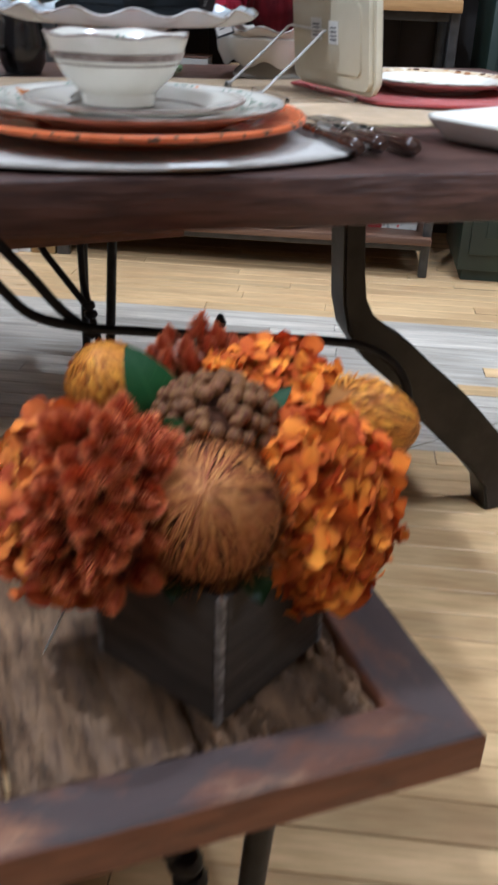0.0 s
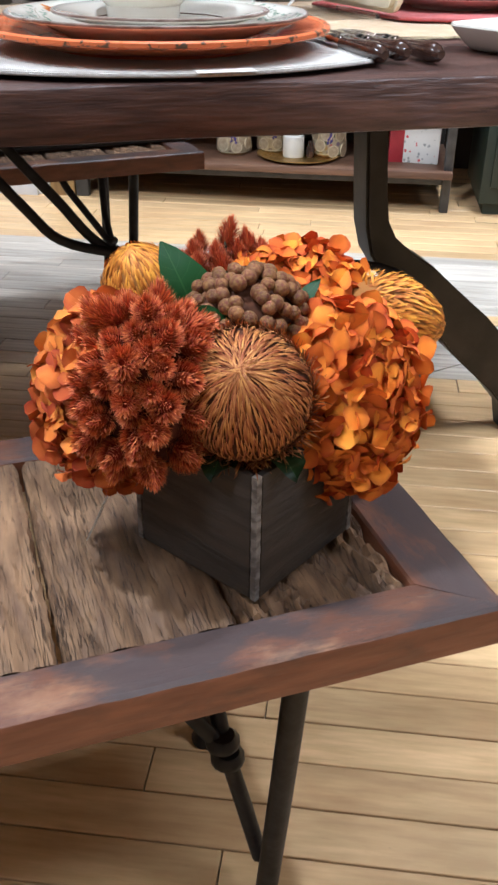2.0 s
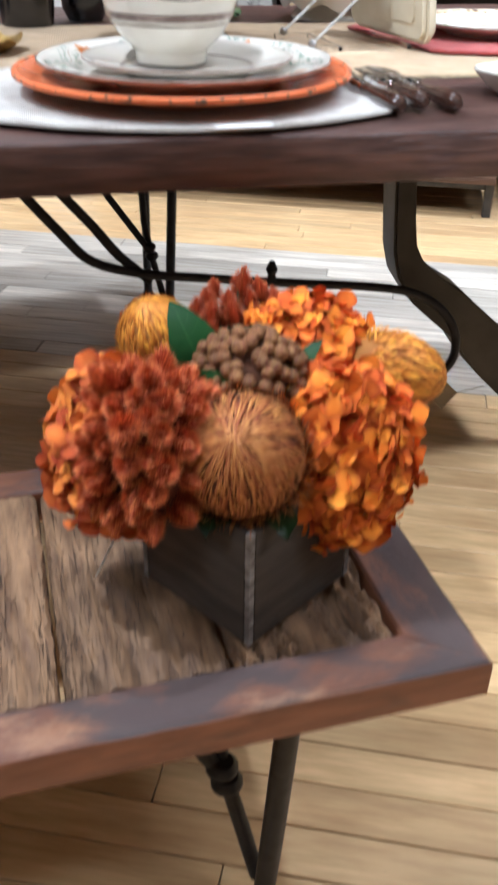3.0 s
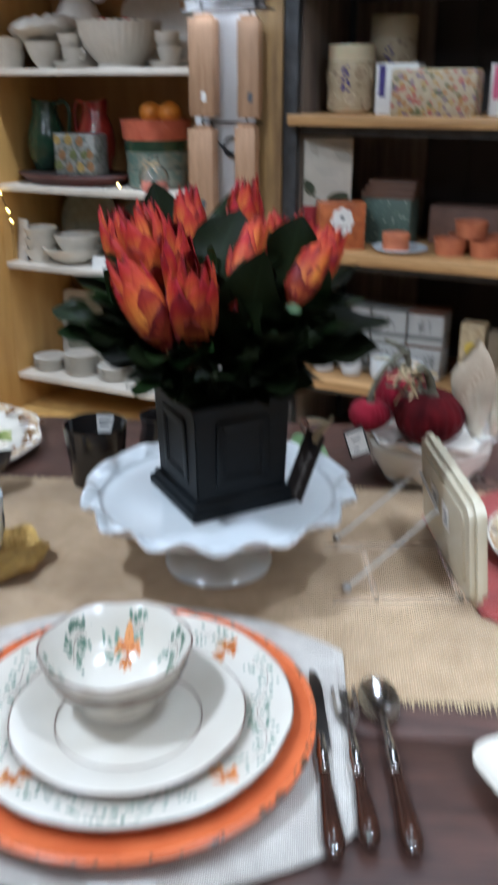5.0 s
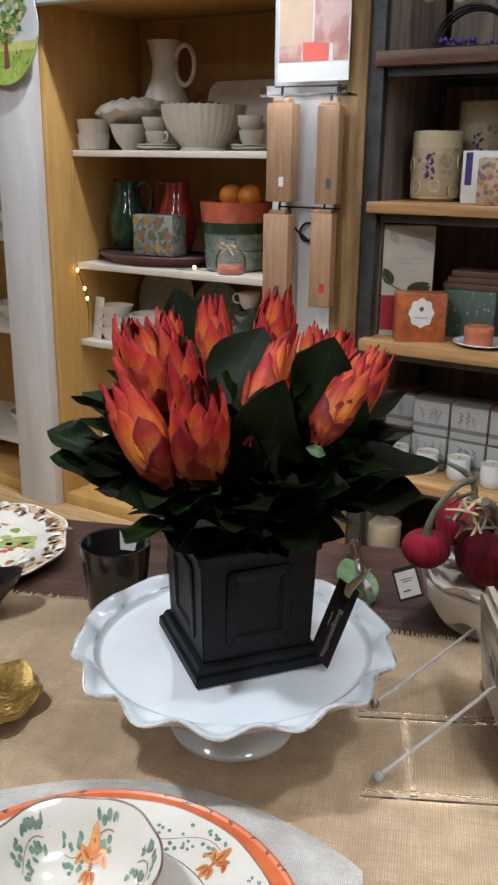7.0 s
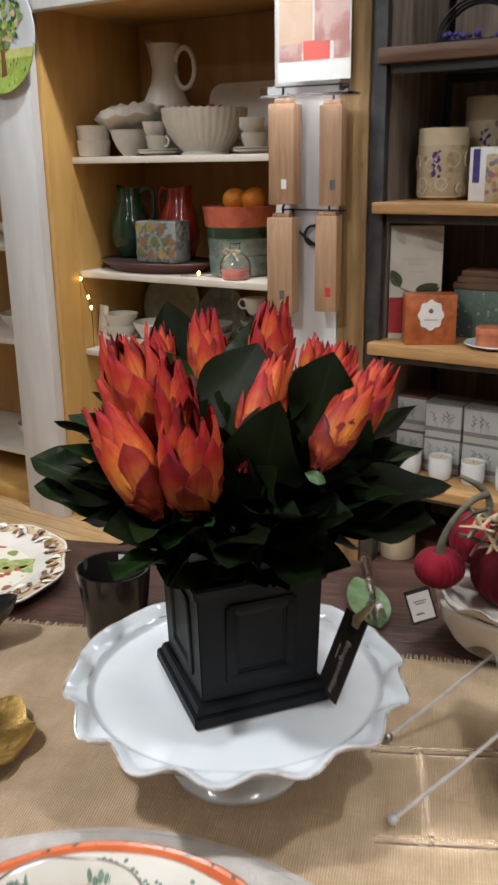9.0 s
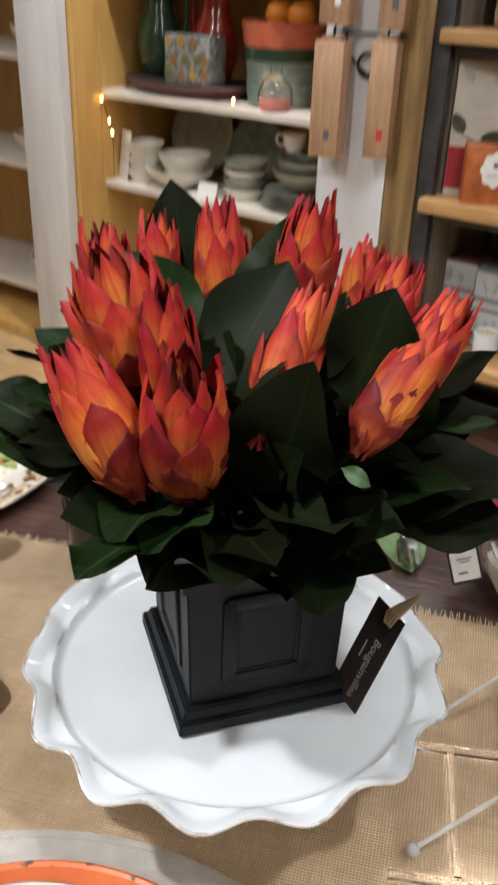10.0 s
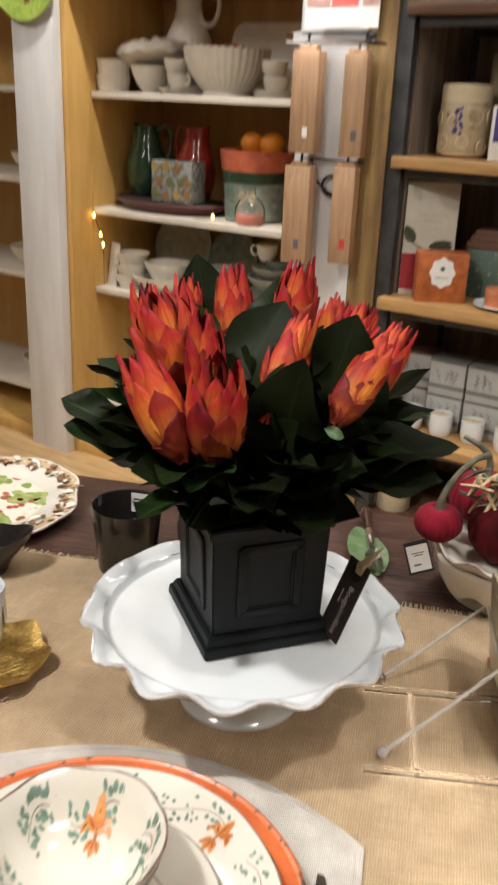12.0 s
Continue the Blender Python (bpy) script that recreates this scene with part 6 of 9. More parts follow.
def small_tag(m, w, h, label, dark="card_black"):
    t = thing("price_tag", m, label, "tag")
    part("card", bm_box(w, 0.0008, h), dark, t, smooth=False)
    part("paper_face", bm_box(w * 0.86, 0.0004, h * 0.8, (0, -0.0008, h * 0.08)), "paper", t, smooth=False)
    part("printed_bars", joined(bm_box(w * 0.5, 0.0003, h * 0.03, (0.0, -0.0012, h * 0.62)), bm_box(w * 0.36, 0.0003, h * 0.03, (0.0, -0.0012, h * 0.55)), bm_box(w * 0.3, 0.0003, h * 0.05, (-w * 0.1, -0.0012, h * 0.25))), "ink", t, smooth=False)
    return t


TAG_UP, TAG_IN = Vector((0.015, -0.016, 0.045)).normalized(), Vector((0.057, 0.823, -0.565))
TAG_IN = (TAG_IN - TAG_UP * TAG_IN.dot(TAG_UP)).normalized()
small_tag(Matrix.Translation((-0.177, -0.226, 0.4335)) @ Matrix((TAG_IN, TAG_UP.cross(TAG_IN), TAG_UP)).transposed().to_4x4(), 0.02, 0.05, "white paper price tag hanging from the arrangement, edge on", dark="paper")
kraft = thing("kraft_tag", pose(0.466, 0.485, 0.15, 0, 45, 10), "brown card tag hanging from the table frame on a cord", "tag")
M["kraft"] = mat("brown_card", (0.20, 0.15, 0.09), (0.16, 0.12, 0.07), rough=0.75, scale=40)
part("card", bm_box(0.042, 0.0009, 0.042), "kraft", kraft, smooth=False)
part("cord", bm_tube([(0.16, 0.001, 0.2), (0.021, 0.001, 0.041), (-0.021, 0.002, 0.0), (-0.06, 0.002, -0.05)], 0.0007, 5), "stem", kraft)


# ---- right side of the table ----
M["acrylic"] = mat("clear_acrylic", (0.985, 0.98, 0.99), (0.985, 0.98, 0.99), spec=0.7, rough=0.04, scale=10, bump=0, stain=0.0, trans=1.0, rvar=0.02)
M["glass"] = mat("clear_glass", (0.97, 0.98, 0.98), (0.97, 0.98, 0.98), rough=0.03, scale=10, bump=0, stain=0.0, trans=1.0, rvar=0.01)
M["ivory"] = mat("ivory_ceramic", (0.66, 0.60, 0.45), (0.60, 0.53, 0.38), rough=0.25, scale=16, bump=0.04, stain=0.1, coat=0.2)
M["frosted"] = mat("frosted_plastic", (0.72, 0.71, 0.70), (0.6, 0.58, 0.56), rough=0.2, scale=60, bump=0.02, trans=0.4)
M["wire"] = mat("white_coated_wire", (0.62, 0.60, 0.56), (0.5, 0.48, 0.44), rough=0.4, scale=60, bump=0.05)
M["dullsteel"] = mat("dull_steel", (0.4, 0.38, 0.35), (0.3, 0.28, 0.26), rough=0.3, metal=1, scale=60, bump=0.05)


def rounded(w, h, r, n=7):
    pts = []
    for cx, cy, a0 in ((w / 2 - r, -h / 2 + r, -90), (w / 2 - r, h / 2 - r, 0), (-w / 2 + r, h / 2 - r, 90), (-w / 2 + r, -h / 2 + r, 180)):
        for i in range(n + 1):
            a = radians(a0 + 90 * i / n)
            pts.append((cx + r * math.cos(a), cy + r * math.sin(a)))
    return pts


def easel():
    t = thing("plate_easel", pose(0.25, 0.55, TOP + 0.0035), "clear acrylic plate easel with two bent wire arms", "easel")
    def bar(a, b, s=0.009):
        return bm_tube([(a[0] - 0.25, a[1] - 0.55, s / 2), (b[0] - 0.25, b[1] - 0.55, s / 2)], s / 2, 4)
    for a, b in (((0.166, 0.611), (0.335, 0.630)), ((0.178, 0.470), (0.345, 0.488)), ((0.221, 0.6125), (0.234, 0.481)), ((0.33, 0.6245), (0.343, 0.492))):
        part("base_bar", bar(a, b), "acrylic", t, smooth=False)
    o = Vector((0.25, 0.55, TOP + 0.0035))
    b1, b2 = Vector((0.184, 0.629, 0.774)), Vector((0.196, 0.495, 0.774))
    t1, t2 = Vector((0.303, 0.69, 0.858)), Vector((0.315, 0.562, 0.856))
    part("wire_arm", bm_tube([p - o for p in (b1, b1.lerp(t1, 0.5), t1 - Vector((0.004, 0, 0.001)), t1, t1.lerp(t2, 0.1), t1.lerp(t2, 0.5), t1.lerp(t2, 0.9), t2, t2 - Vector((0.004, 0, 0.001)), b2.lerp(t2, 0.5), b2)], 0.0021, 8), "wire", t)
    for b in (b1, b2):
        bm = ellipsoid(b - o, (0.0062, 0.0062, 0.0062), 16)
        part("ball_foot", bm, "dullsteel" if b is b1 else "frosted", t)


easel()


def tray_on_easel():
    a, b = Vector((0.358, 0.446, 0)), Vector((0.322, 0.700, 0))
    mid, d = (a + b) / 2, (b - a).normalized()
    m = Matrix.Translation((mid.x, mid.y, TOP + 0.0135)) @ Matrix((d, Vector((0, 0, 1)), d.cross(Vector((0, 0, 1))))).transposed().to_4x4() @ pose(0, 0, 0, -6)
    t = thing("rectangular_tray", m, "ivory ceramic tray standing upright on the easel, stickers on its back", "tray")
    # local x along the tray, y up, z towards the guests' side
    bm = bm_prism(rounded(0.255, 0.148, 0.024), -0.008, 0.014, bevel=0.0075)
    bm.transform(Matrix.Translation((0, 0.074, 0)))
    part("body", bm, "ivory", t)
    bm = bm_prism(rounded(0.20, 0.1, 0.014), -0.0102, -0.005, bevel=0.0015)
    bm.transform(Matrix.Translation((0, 0.076, 0)))
    foot = bm
    part("foot_ring", foot, "ivory", t)
    for x, y, w, h in ((0.035, 0.085, 0.035, 0.03), (-0.02, 0.082, 0.03, 0.032)):
        part("sticker", bm_box(w, h, 0.0006, (x, y, -0.0113)), "paper", t, smooth=False)
        part("printed_bars", joined(*[bm_box(w * 0.6, 0.0022, 0.0004, (x, y - h * 0.3 + k * h * 0.17, -0.0117)) for k in range(4)]), "ink", t, smooth=False)


tray_on_easel()
dish = thing("serving_platter", pose(0.452, 0.172, TOP + 0.001, 0, 0, 24), "rectangular cream serving platter with rounded corners", "platter")


def platter_parts():
    bm = bmesh.new()
    outline = rounded(0.27, 0.15, 0.03, 6)
    levels = [(0.72, 0.002), (0.76, 0), (0.8, 0), (0.86, 0.006), (0.97, 0.021), (1.0, 0.026), (0.995, 0.0285), (0.965, 0.0265), (0.86, 0.011), (0.8, 0.006), (0.4, 0.0055)]
    rings = [[bm.verts.new((x * s, y * s, z)) for x, y in outline] for s, z in levels]
    for a, b in zip(rings, rings[1:]):
        for i in range(len(a)):
            j = (i + 1) % len(a)
            bm.faces.new((a[i], a[j], b[j], b[i]))
    bm.faces.new(rings[0][::-1])
    bm.faces.new(rings[-1])
    bmesh.ops.recalc_face_normals(bm, faces=bm.faces[:])
    part("body", bm, "cream_glaze", dish)


platter_parts()


def floral(name, base, spots, scale=60.0, rough=0.3, cover=0.5, metal=0.0):
    """Printed pattern: blotches of several colours over a ground."""
    m = bpy.data.materials.new(name)
    m.use_nodes = True
    n, l = m.node_tree.nodes, m.node_tree.links
    b = n["Principled BSDF"]
    tc = n.new("ShaderNodeTexCoord")
    warp = n.new("ShaderNodeTexNoise")
    warp.inputs["Scale"].default_value = scale * 0.8
    l.new(tc.outputs["Object"], warp.inputs["Vector"])
    mixv = n.new("ShaderNodeVectorMath")
    mixv.operation = "MULTIPLY_ADD"
    mixv.inputs[1].default_value = (0.6 / scale,) * 3
    l.new(warp.outputs["Color"], mixv.inputs[0])
    l.new(tc.outputs["Object"], mixv.inputs[2])
    vo = n.new("ShaderNodeTexVoronoi")
    vo.inputs["Scale"].default_value = scale
    l.new(mixv.outputs[0], vo.inputs["Vector"])
    sep = n.new("ShaderNodeSeparateXYZ")
    l.new(vo.outputs["Color"], sep.inputs[0])
    rp = n.new("ShaderNodeValToRGB")
    rp.color_ramp.interpolation = "CONSTANT"
    while len(rp.color_ramp.elements) < len(spots):
        rp.color_ramp.elements.new(0.5)
    for k, c in enumerate(spots):
        rp.color_ramp.elements[k].position, rp.color_ramp.elements[k].color = k / len(spots), (*c, 1)
    l.new(sep.outputs["X"], rp.inputs[0])
    lt = n.new("ShaderNodeMapRange")
    lt.inputs["From Min"].default_value, lt.inputs["From Max"].default_value = cover, cover - 0.08
    l.new(vo.outputs["Distance"], lt.inputs["Value"])
    mx = n.new("ShaderNodeMixRGB")
    mx.inputs[1].default_value = (*base, 1)
    l.new(lt.outputs[0], mx.inputs[0])
    l.new(rp.outputs[0], mx.inputs[2])
    l.new(mx.outputs[0], b.inputs["Base Color"])
    b.inputs["Roughness"].default_value, b.inputs["Metallic"].default_value = rough, metal
    M[name] = m


floral("floral_glaze", (0.74, 0.69, 0.58), ((0.22, 0.3, 0.08), (0.74, 0.69, 0.58), (0.3, 0.12, 0.05), (0.74, 0.69, 0.58), (0.42, 0.1, 0.06), (0.35, 0.4, 0.14)), 34, 0.18, 0.42)
floral("floral_rim", (0.52, 0.4, 0.26), ((0.12, 0.06, 0.03), (0.66, 0.6, 0.48), (0.26, 0.12, 0.05), (0.4, 0.24, 0.1)), 75, 0.18, 0.5)


def rim_plate(m, R, label, squash=1.0, wav=0.012, lobes=8):
    t, _ = plate("floral_plate", m, R, 0.022, R * 0.55, "cream_glaze", label, rim="rimline", wav=wav, lobes=lobes, flat=0.64)
    t.scale = (1, squash, 1)
    part("painted_rim", bm_lathe([(R * 0.76, 0.0135), (R * 0.86, 0.0178), (R * 0.93, 0.0205), (R * 0.97, 0.0217)], 96, wobble(wav, lobes, 0)), "floral_rim", t, "brown patterned border")
    part("painted_centre", bm_lathe([(R * 0.12, 0.0075), (R * 0.35, 0.0075), (R * 0.6, 0.0076)], 64), "floral_glaze", t, "painted fruit and leaves")
    return t


rim_plate(pose(0.53, 0.615, TOP + 0.0085), 0.135, "patterned plate with a brown floral border on the red mat")


def left_platter():
    t = rim_plate(pose(-0.515, 0.962, TOP + 0.001, 0, 0, -51), 0.172, "cream platter with moulded brown leaves and painted green leaves", 0.92, 0.05, 4)
    rng = random.Random(12)
    # a band of moulded brown leaves along the rim
    for i in range(64):
        a = 2 * math.pi * i / 64 + rng.uniform(-0.05, 0.05)
        rad = 0.172 * rng.uniform(0.74, 0.9)
        out = Vector((math.cos(a), math.sin(a), 0))
        bm = bmesh.new()
        uv = bm.loops.layers.uv.new("uv")
        turn = Matrix.Rotation(rng.uniform(-1.4, 1.4), 3, "Z")
        blade(bm, uv, out * rad + Vector((0, 0, 0.0155 + 0.02 * (rad / 0.172 - 0.74))), turn @ out + Vector((0, 0, 0.12)), (0, 0, 1), rng.uniform(0.016, 0.028), rng.uniform(0.010, 0.016), cup=0.35, bend=0.12, rows=5, shape=lambda q: 0.15 + 0.85 * math.sin(math.pi * min(1, q)) ** 0.8)
        part("moulded_leaf", bm, rng.choice(("brownleaf", "brownleaf", "rustleaf", "cream_glaze")), t)
    for x, y, a, L in ((0.02, 0.03, 95, 0.085), (0.05, -0.01, 20, 0.07), (-0.05, 0.02, 150, 0.07), (0.03, 0.07, 60, 0.055)):
        bm = bmesh.new()
        uv = bm.loops.layers.uv.new("uv")
        blade(bm, uv, (x, y, 0.0085), (math.cos(radians(a)), math.sin(radians(a)), 0), (0, 0, 1), L, L * 0.5, rows=10, shape=lambda q: (0.1 + 0.9 * math.sin(math.pi * min(1, q ** 0.8)) ** 0.8) * (1 + 0.14 * math.sin(26 * q)))
        part("painted_leaf", bm, "platterleaf", t, "large painted green leaf")
    for k in range(14):
        a, rad = rng.uniform(-1.2, 1.6), rng.uniform(0.05, 0.105)
        p = part("painted_berry", bm_lathe([(0, 0.0086), (0.006, 0.0086), (0.006, 0.0078), (0, 0.0078)], 12), "berrypaint", t)
        p.matrix_basis = Matrix.Translation((rad * math.cos(a), rad * math.sin(a), 0))


M["brownleaf"] = mat("brown_moulded_leaf", (0.30, 0.17, 0.07), (0.12, 0.06, 0.028), rough=0.2, scale=120, bump=0.3, coat=0.4)
M["rustleaf"] = mat("rust_moulded_leaf", (0.26, 0.075, 0.04), (0.42, 0.27, 0.14), rough=0.2, scale=120, bump=0.3, coat=0.4)
M["platterleaf"] = mat("painted_green_leaf", (0.20, 0.29, 0.06), (0.42, 0.44, 0.18), rough=0.2, scale=70, bump=0.05, coat=0.3)
M["berrypaint"] = mat("painted_red_berry", (0.42, 0.05, 0.04), (0.5, 0.13, 0.07), rough=0.2, scale=90, bump=0)
left_platter()


def pumpkin(m, R, material, label, squat=0.82, ribs=22):
    t = thing("velvet_pumpkin", m, label, "pumpkin", "velvet pumpkins on the stand")
    bm = bmesh.new()
    bmesh.ops.create_uvsphere(bm, u_segments=ribs * 6, v_segments=26, radius=1)
    for v in bm.verts:
        a = math.atan2(v.co.y, v.co.x)
        r = math.hypot(v.co.x, v.co.y)
        k = 0.955 + 0.045 * abs(math.sin(ribs / 2 * a + 0.5 * noise.noise(v.co * 1.7))) + 0.035 * noise.noise(v.co * 2.5)
        dip = 0.30 * math.exp(-(r * 3.2) ** 2) * (1 if v.co.z > 0 else 0.5)
        z = v.co.z * squat - math.copysign(dip, v.co.z)
        v.co = Vector((v.co.x * k, v.co.y * k, z)) * R
    low = min(v.co.z for v in bm.verts)
    bm.transform(Matrix.Translation((0, 0, -low)))
    part("body", bm, material, t)
    return t, -low + R * squat * 0.55


def spread_over(radii, n=4):
    """Radii between the given ones, to go with the points of flowing()."""
    out = [a + (b - a) * i / n for a, b in zip(radii, radii[1:]) for i in range(n)]
    return out + [radii[-1]]


def pumpkins():
    t = cake_stand("footed_dish", pose(0.341, 0.905, TOP + 0.0005), 0.108, 0.072, "small cream footed dish with a wavy rim under pumpkins", lobes=9, wav=0.03, material="cream_glaze", foot=0.075)
    skirt = [(0.100, 0.070), (0.1055, 0.066), (0.103, 0.045), (0.094, 0.024), (0.092, 0.024), (0.101, 0.046), (0.103, 0.064)]
    part("skirt", bm_lathe(skirt, 108, lambda a, k: (1 + 0.02 * math.sin(9 * a), 0.006 * math.sin(9 * a + 1) if k in (3, 4) else 0)), "cream_glaze", t, "deep scalloped edge")
    z = TOP + 0.0005 + 0.0725
    p, h = pumpkin(pose(0.238, 0.888, z + 0.012, 0, 0, 10), 0.035, "pinkvelvet", "small rose velvet pumpkin with a curved dried stem")
    part("stem", bm_tube(flowing([(0, 0, h - 0.006), (0.002, 0, h + 0.022), (0.016, 0.003, h + 0.052), (0.042, 0.008, h + 0.080), (0.064, 0.01, h + 0.088)]), spread_over([0.009, 0.0052, 0.0046, 0.0045, 0.0055]), 9), "stem", p)
    p, h = pumpkin(pose(0.336, 0.872, z + 0.002, 0, 0, 50), 0.058, "velvet", "large dark red velvet pumpkin with a dried stem")
    part("stem", bm_tube(flowing([(0, 0, h - 0.008), (-0.002, 0, h + 0.02), (-0.014, 0.003, h + 0.048), (-0.034, 0.004, h + 0.062)]), spread_over([0.011, 0.0075, 0.0062, 0.007]), 9), "stem", p)
    p, h = pumpkin(pose(0.300, 0.965, z + 0.016, 0, 0, 0), 0.050, "pinkvelvet", "rose velvet pumpkin behind the others")
    part("stem", bm_tube(flowing([(0, 0, h - 0.008), (0.004, 0, h + 0.015), (0.004, 0.003, h + 0.035), (-0.01, 0.0, h + 0.056), (-0.038, 0, h + 0.07)]), spread_over([0.01, 0.006, 0.0052, 0.005, 0.003]), 9), "stem", p)
    s = thing("straw_bow", pose(0.302, 0.868, z + 0.098), "tied bow of pale straw and dried twigs", "straw bow")
    rng = random.Random(8)
    for i in range(24):
        d = Vector((rng.uniform(-1, 1), rng.uniform(-0.6, 0.6), rng.uniform(-0.8, 0.9))).normalized()
        L, o = rng.uniform(0.022, 0.056), Vector((rng.uniform(-0.024, 0.03), rng.uniform(-0.012, 0.012), rng.uniform(-0.028, 0.022)))
        part("straw", bm_tube([o + Vector((0, 0, 0.010)) - d * L * 0.5, o + Vector((0, 0, 0.013)) + d * L * 0.1, o + Vector((0, 0, 0.010)) + d * L * 0.7], [0.0030, 0.0028, 0.0016], 5), "straw" if i % 2 else "stem", s)
    small_tag(pose(0.222, 0.800, TOP + 0.072, -14, -16, 14), 0.034, 0.046, "black-edged price tag with printed bars hanging off a pumpkin")


pumpkins()


def glass_and_napkin():
    g = thing("wine_glass", pose(0.425, 0.87, TOP + 0.0005), "clear stemmed wine glass holding a folded napkin", "glass")
    part("bowl", bm_lathe([(0, 0.075), (0.012, 0.077), (0.03, 0.095), (0.037, 0.125), (0.034, 0.16), (0.0325, 0.16), (0.0355, 0.125), (0.0285, 0.096), (0.011, 0.079), (0, 0.0775)], 40), "glass", g)
    part("stem", bm_lathe([(0, 0), (0.034, 0), (0.034, 0.0018), (0.012, 0.004), (0.0042, 0.012), (0.0038, 0.06), (0.008, 0.0745), (0, 0.0748)], 40), "glass", g)
    n = thing("folded_napkin", pose(0.425, 0.87, TOP + 0.08), "cream cloth napkin folded into a cone in a glass", "napkin")
    for k, (dx, dy, tilt, sc) in enumerate(((-0.012, 0, -9, 1.0), (0.018, 0.006, 12, 0.92))):
        bm = bmesh.new()
        rows, cols = 12, 18
        grid = []
        for i in range(rows + 1):
            t = i / rows
            r = 0.008 + 0.032 * math.sin(math.pi * 0.62 * t)
            row = []
            for c in range(cols):
                a = 2 * math.pi * c / cols
                hgt = 0.165 * t * (1 - 0.22 * (0.5 - 0.5 * math.cos(a + k)) * t)
                rr = r * (1 + 0.1 * math.sin(3 * a + 4 * t + k)) * (1 - 0.5 * t ** 4)
                row.append(bm.verts.new((rr * math.cos(a), rr * 0.55 * math.sin(a), hgt)))
            grid.append(row)
        for i in range(rows):
            for c in range(cols):
                d = (c + 1) % cols
                bm.faces.new((grid[i][c], grid[i][d], grid[i + 1][d], grid[i + 1][c]))
        bm.faces.new(grid[0][::-1])
        bm.transform(pose(dx, dy, 0.002, 0, tilt, 20 * k) @ Matrix.Scale(sc, 4))
        part("fold", bm, "napkin", n)


glass_and_napkin()


# ---- left side and back of the table ----
def tumbler():
    t = thing("black_mug", pose(-0.214, 0.825, TOP + 0.0005) @ Matrix.Diagonal((0.94, 0.94, 0.91, 1)), "glossy black ceramic mug with a paper label inside", "mug")
    part("body", bm_lathe([(0, 0), (0.043, 0), (0.046, 0.003), (0.05, 0.05), (0.056, 0.114), (0.0555, 0.1155), (0.053, 0.1145), (0.047, 0.05), (0.043, 0.008), (0, 0.006)], 56), "blackglaze", t)
    bm = bm_box(0.042, 0.0006, 0.034, (0.012, 0.0475, 0.078))
    part("label", bm, "paper", t, "white paper label", smooth=False)
    part("printed_bars", joined(bm_box(0.022, 0.0004, 0.003, (0.006, 0.0468, 0.1)), bm_box(0.016, 0.0004, 0.003, (0.004, 0.0468, 0.092))), "ink", t, smooth=False)
    c = thing("black_creamer", pose(-0.115, 0.90, TOP + 0.0005), "small glossy black jug behind the planter", "jug")
    part("body", bm_lathe([(0, 0), (0.03, 0), (0.04, 0.02), (0.042, 0.05), (0.036, 0.08), (0.04, 0.095), (0.038, 0.096), (0.033, 0.08), (0.038, 0.05), (0.036, 0.02), (0, 0.006)], 40), "blackglaze", c)


tumbler()


def sauce_boat():
    t = thing("sauce_boat", pose(-0.402, 0.755, TOP + 0.003, 0, 0, 20), "glossy black sauce boat with a pouring lip", "sauce boat")

    def wave(a, k):
        lip = max(0, math.cos(a)) ** 6
        return (1 + 0.45 * lip, 0.012 * lip) if k >= 4 and k <= 7 else (1, 0)
    part("body", bm_lathe([(0, 0), (0.024, 0), (0.026, 0.006), (0.034, 0.022), (0.041, 0.04), (0.045, 0.055), (0.0435, 0.0555), (0.039, 0.041), (0.03, 0.022), (0, 0.012)], 56, wave), "blackglaze", t)


sauce_boat()


def mug_and_saucer():
    s = thing("gold_leaf_dish", pose(-0.302, 0.535, TOP + 0.003), "textured gold metal leaf-shaped dish", "dish")

    def wave(a, k):
        return (1 + 0.12 * abs(math.sin(3.5 * a + 0.6)) - 0.05 + 0.05 * math.sin(a + 1), 0.005 * math.sin(7 * a)) if k >= 4 and k <= 8 else (1, 0)
    part("body", bm_lathe([(0, 0.002), (0.03, 0.002), (0.034, 0), (0.04, 0), (0.055, 0.004), (0.07, 0.011), (0.078, 0.016), (0.0775, 0.018), (0.069, 0.0135), (0.054, 0.007), (0.03, 0.005), (0, 0.005)], 80, wave), "gold", s)
    c = thing("white_mug", pose(-0.322, 0.565, TOP + 0.0115), "white ceramic mug with grey painted sprigs", "mug")
    part("body", bm_lathe([(0, 0), (0.028, 0), (0.031, 0.004), (0.036, 0.03), (0.039, 0.08), (0.0383, 0.0815), (0.0365, 0.08), (0.0335, 0.03), (0.028, 0.008), (0, 0.006)], 48), "white_glaze", c)
    part("handle", bm_tube([(-0.036, -0.01, 0.068), (-0.052, -0.016, 0.07), (-0.06, -0.02, 0.05), (-0.052, -0.016, 0.028), (-0.034, -0.01, 0.024)], 0.0042, 10), "white_glaze", c)
    rng = random.Random(5)
    for i in range(5):
        a = -1.6 + i * 0.55
        q = joined(*[bm_box(0.0006, 0.002 + 0.002 * rng.random(), 0.012, (0, 0, 0.03 + 0.009 * k), m=pose(0, 0, 0, 0, 0, 0)) for k in range(3)])
        q.transform(Matrix.Rotation(a, 4, "Z") @ Matrix.Translation((0.0378, 0, 0)))
        part("painted_sprig", q, "ink", c, smooth=False)


mug_and_saucer()


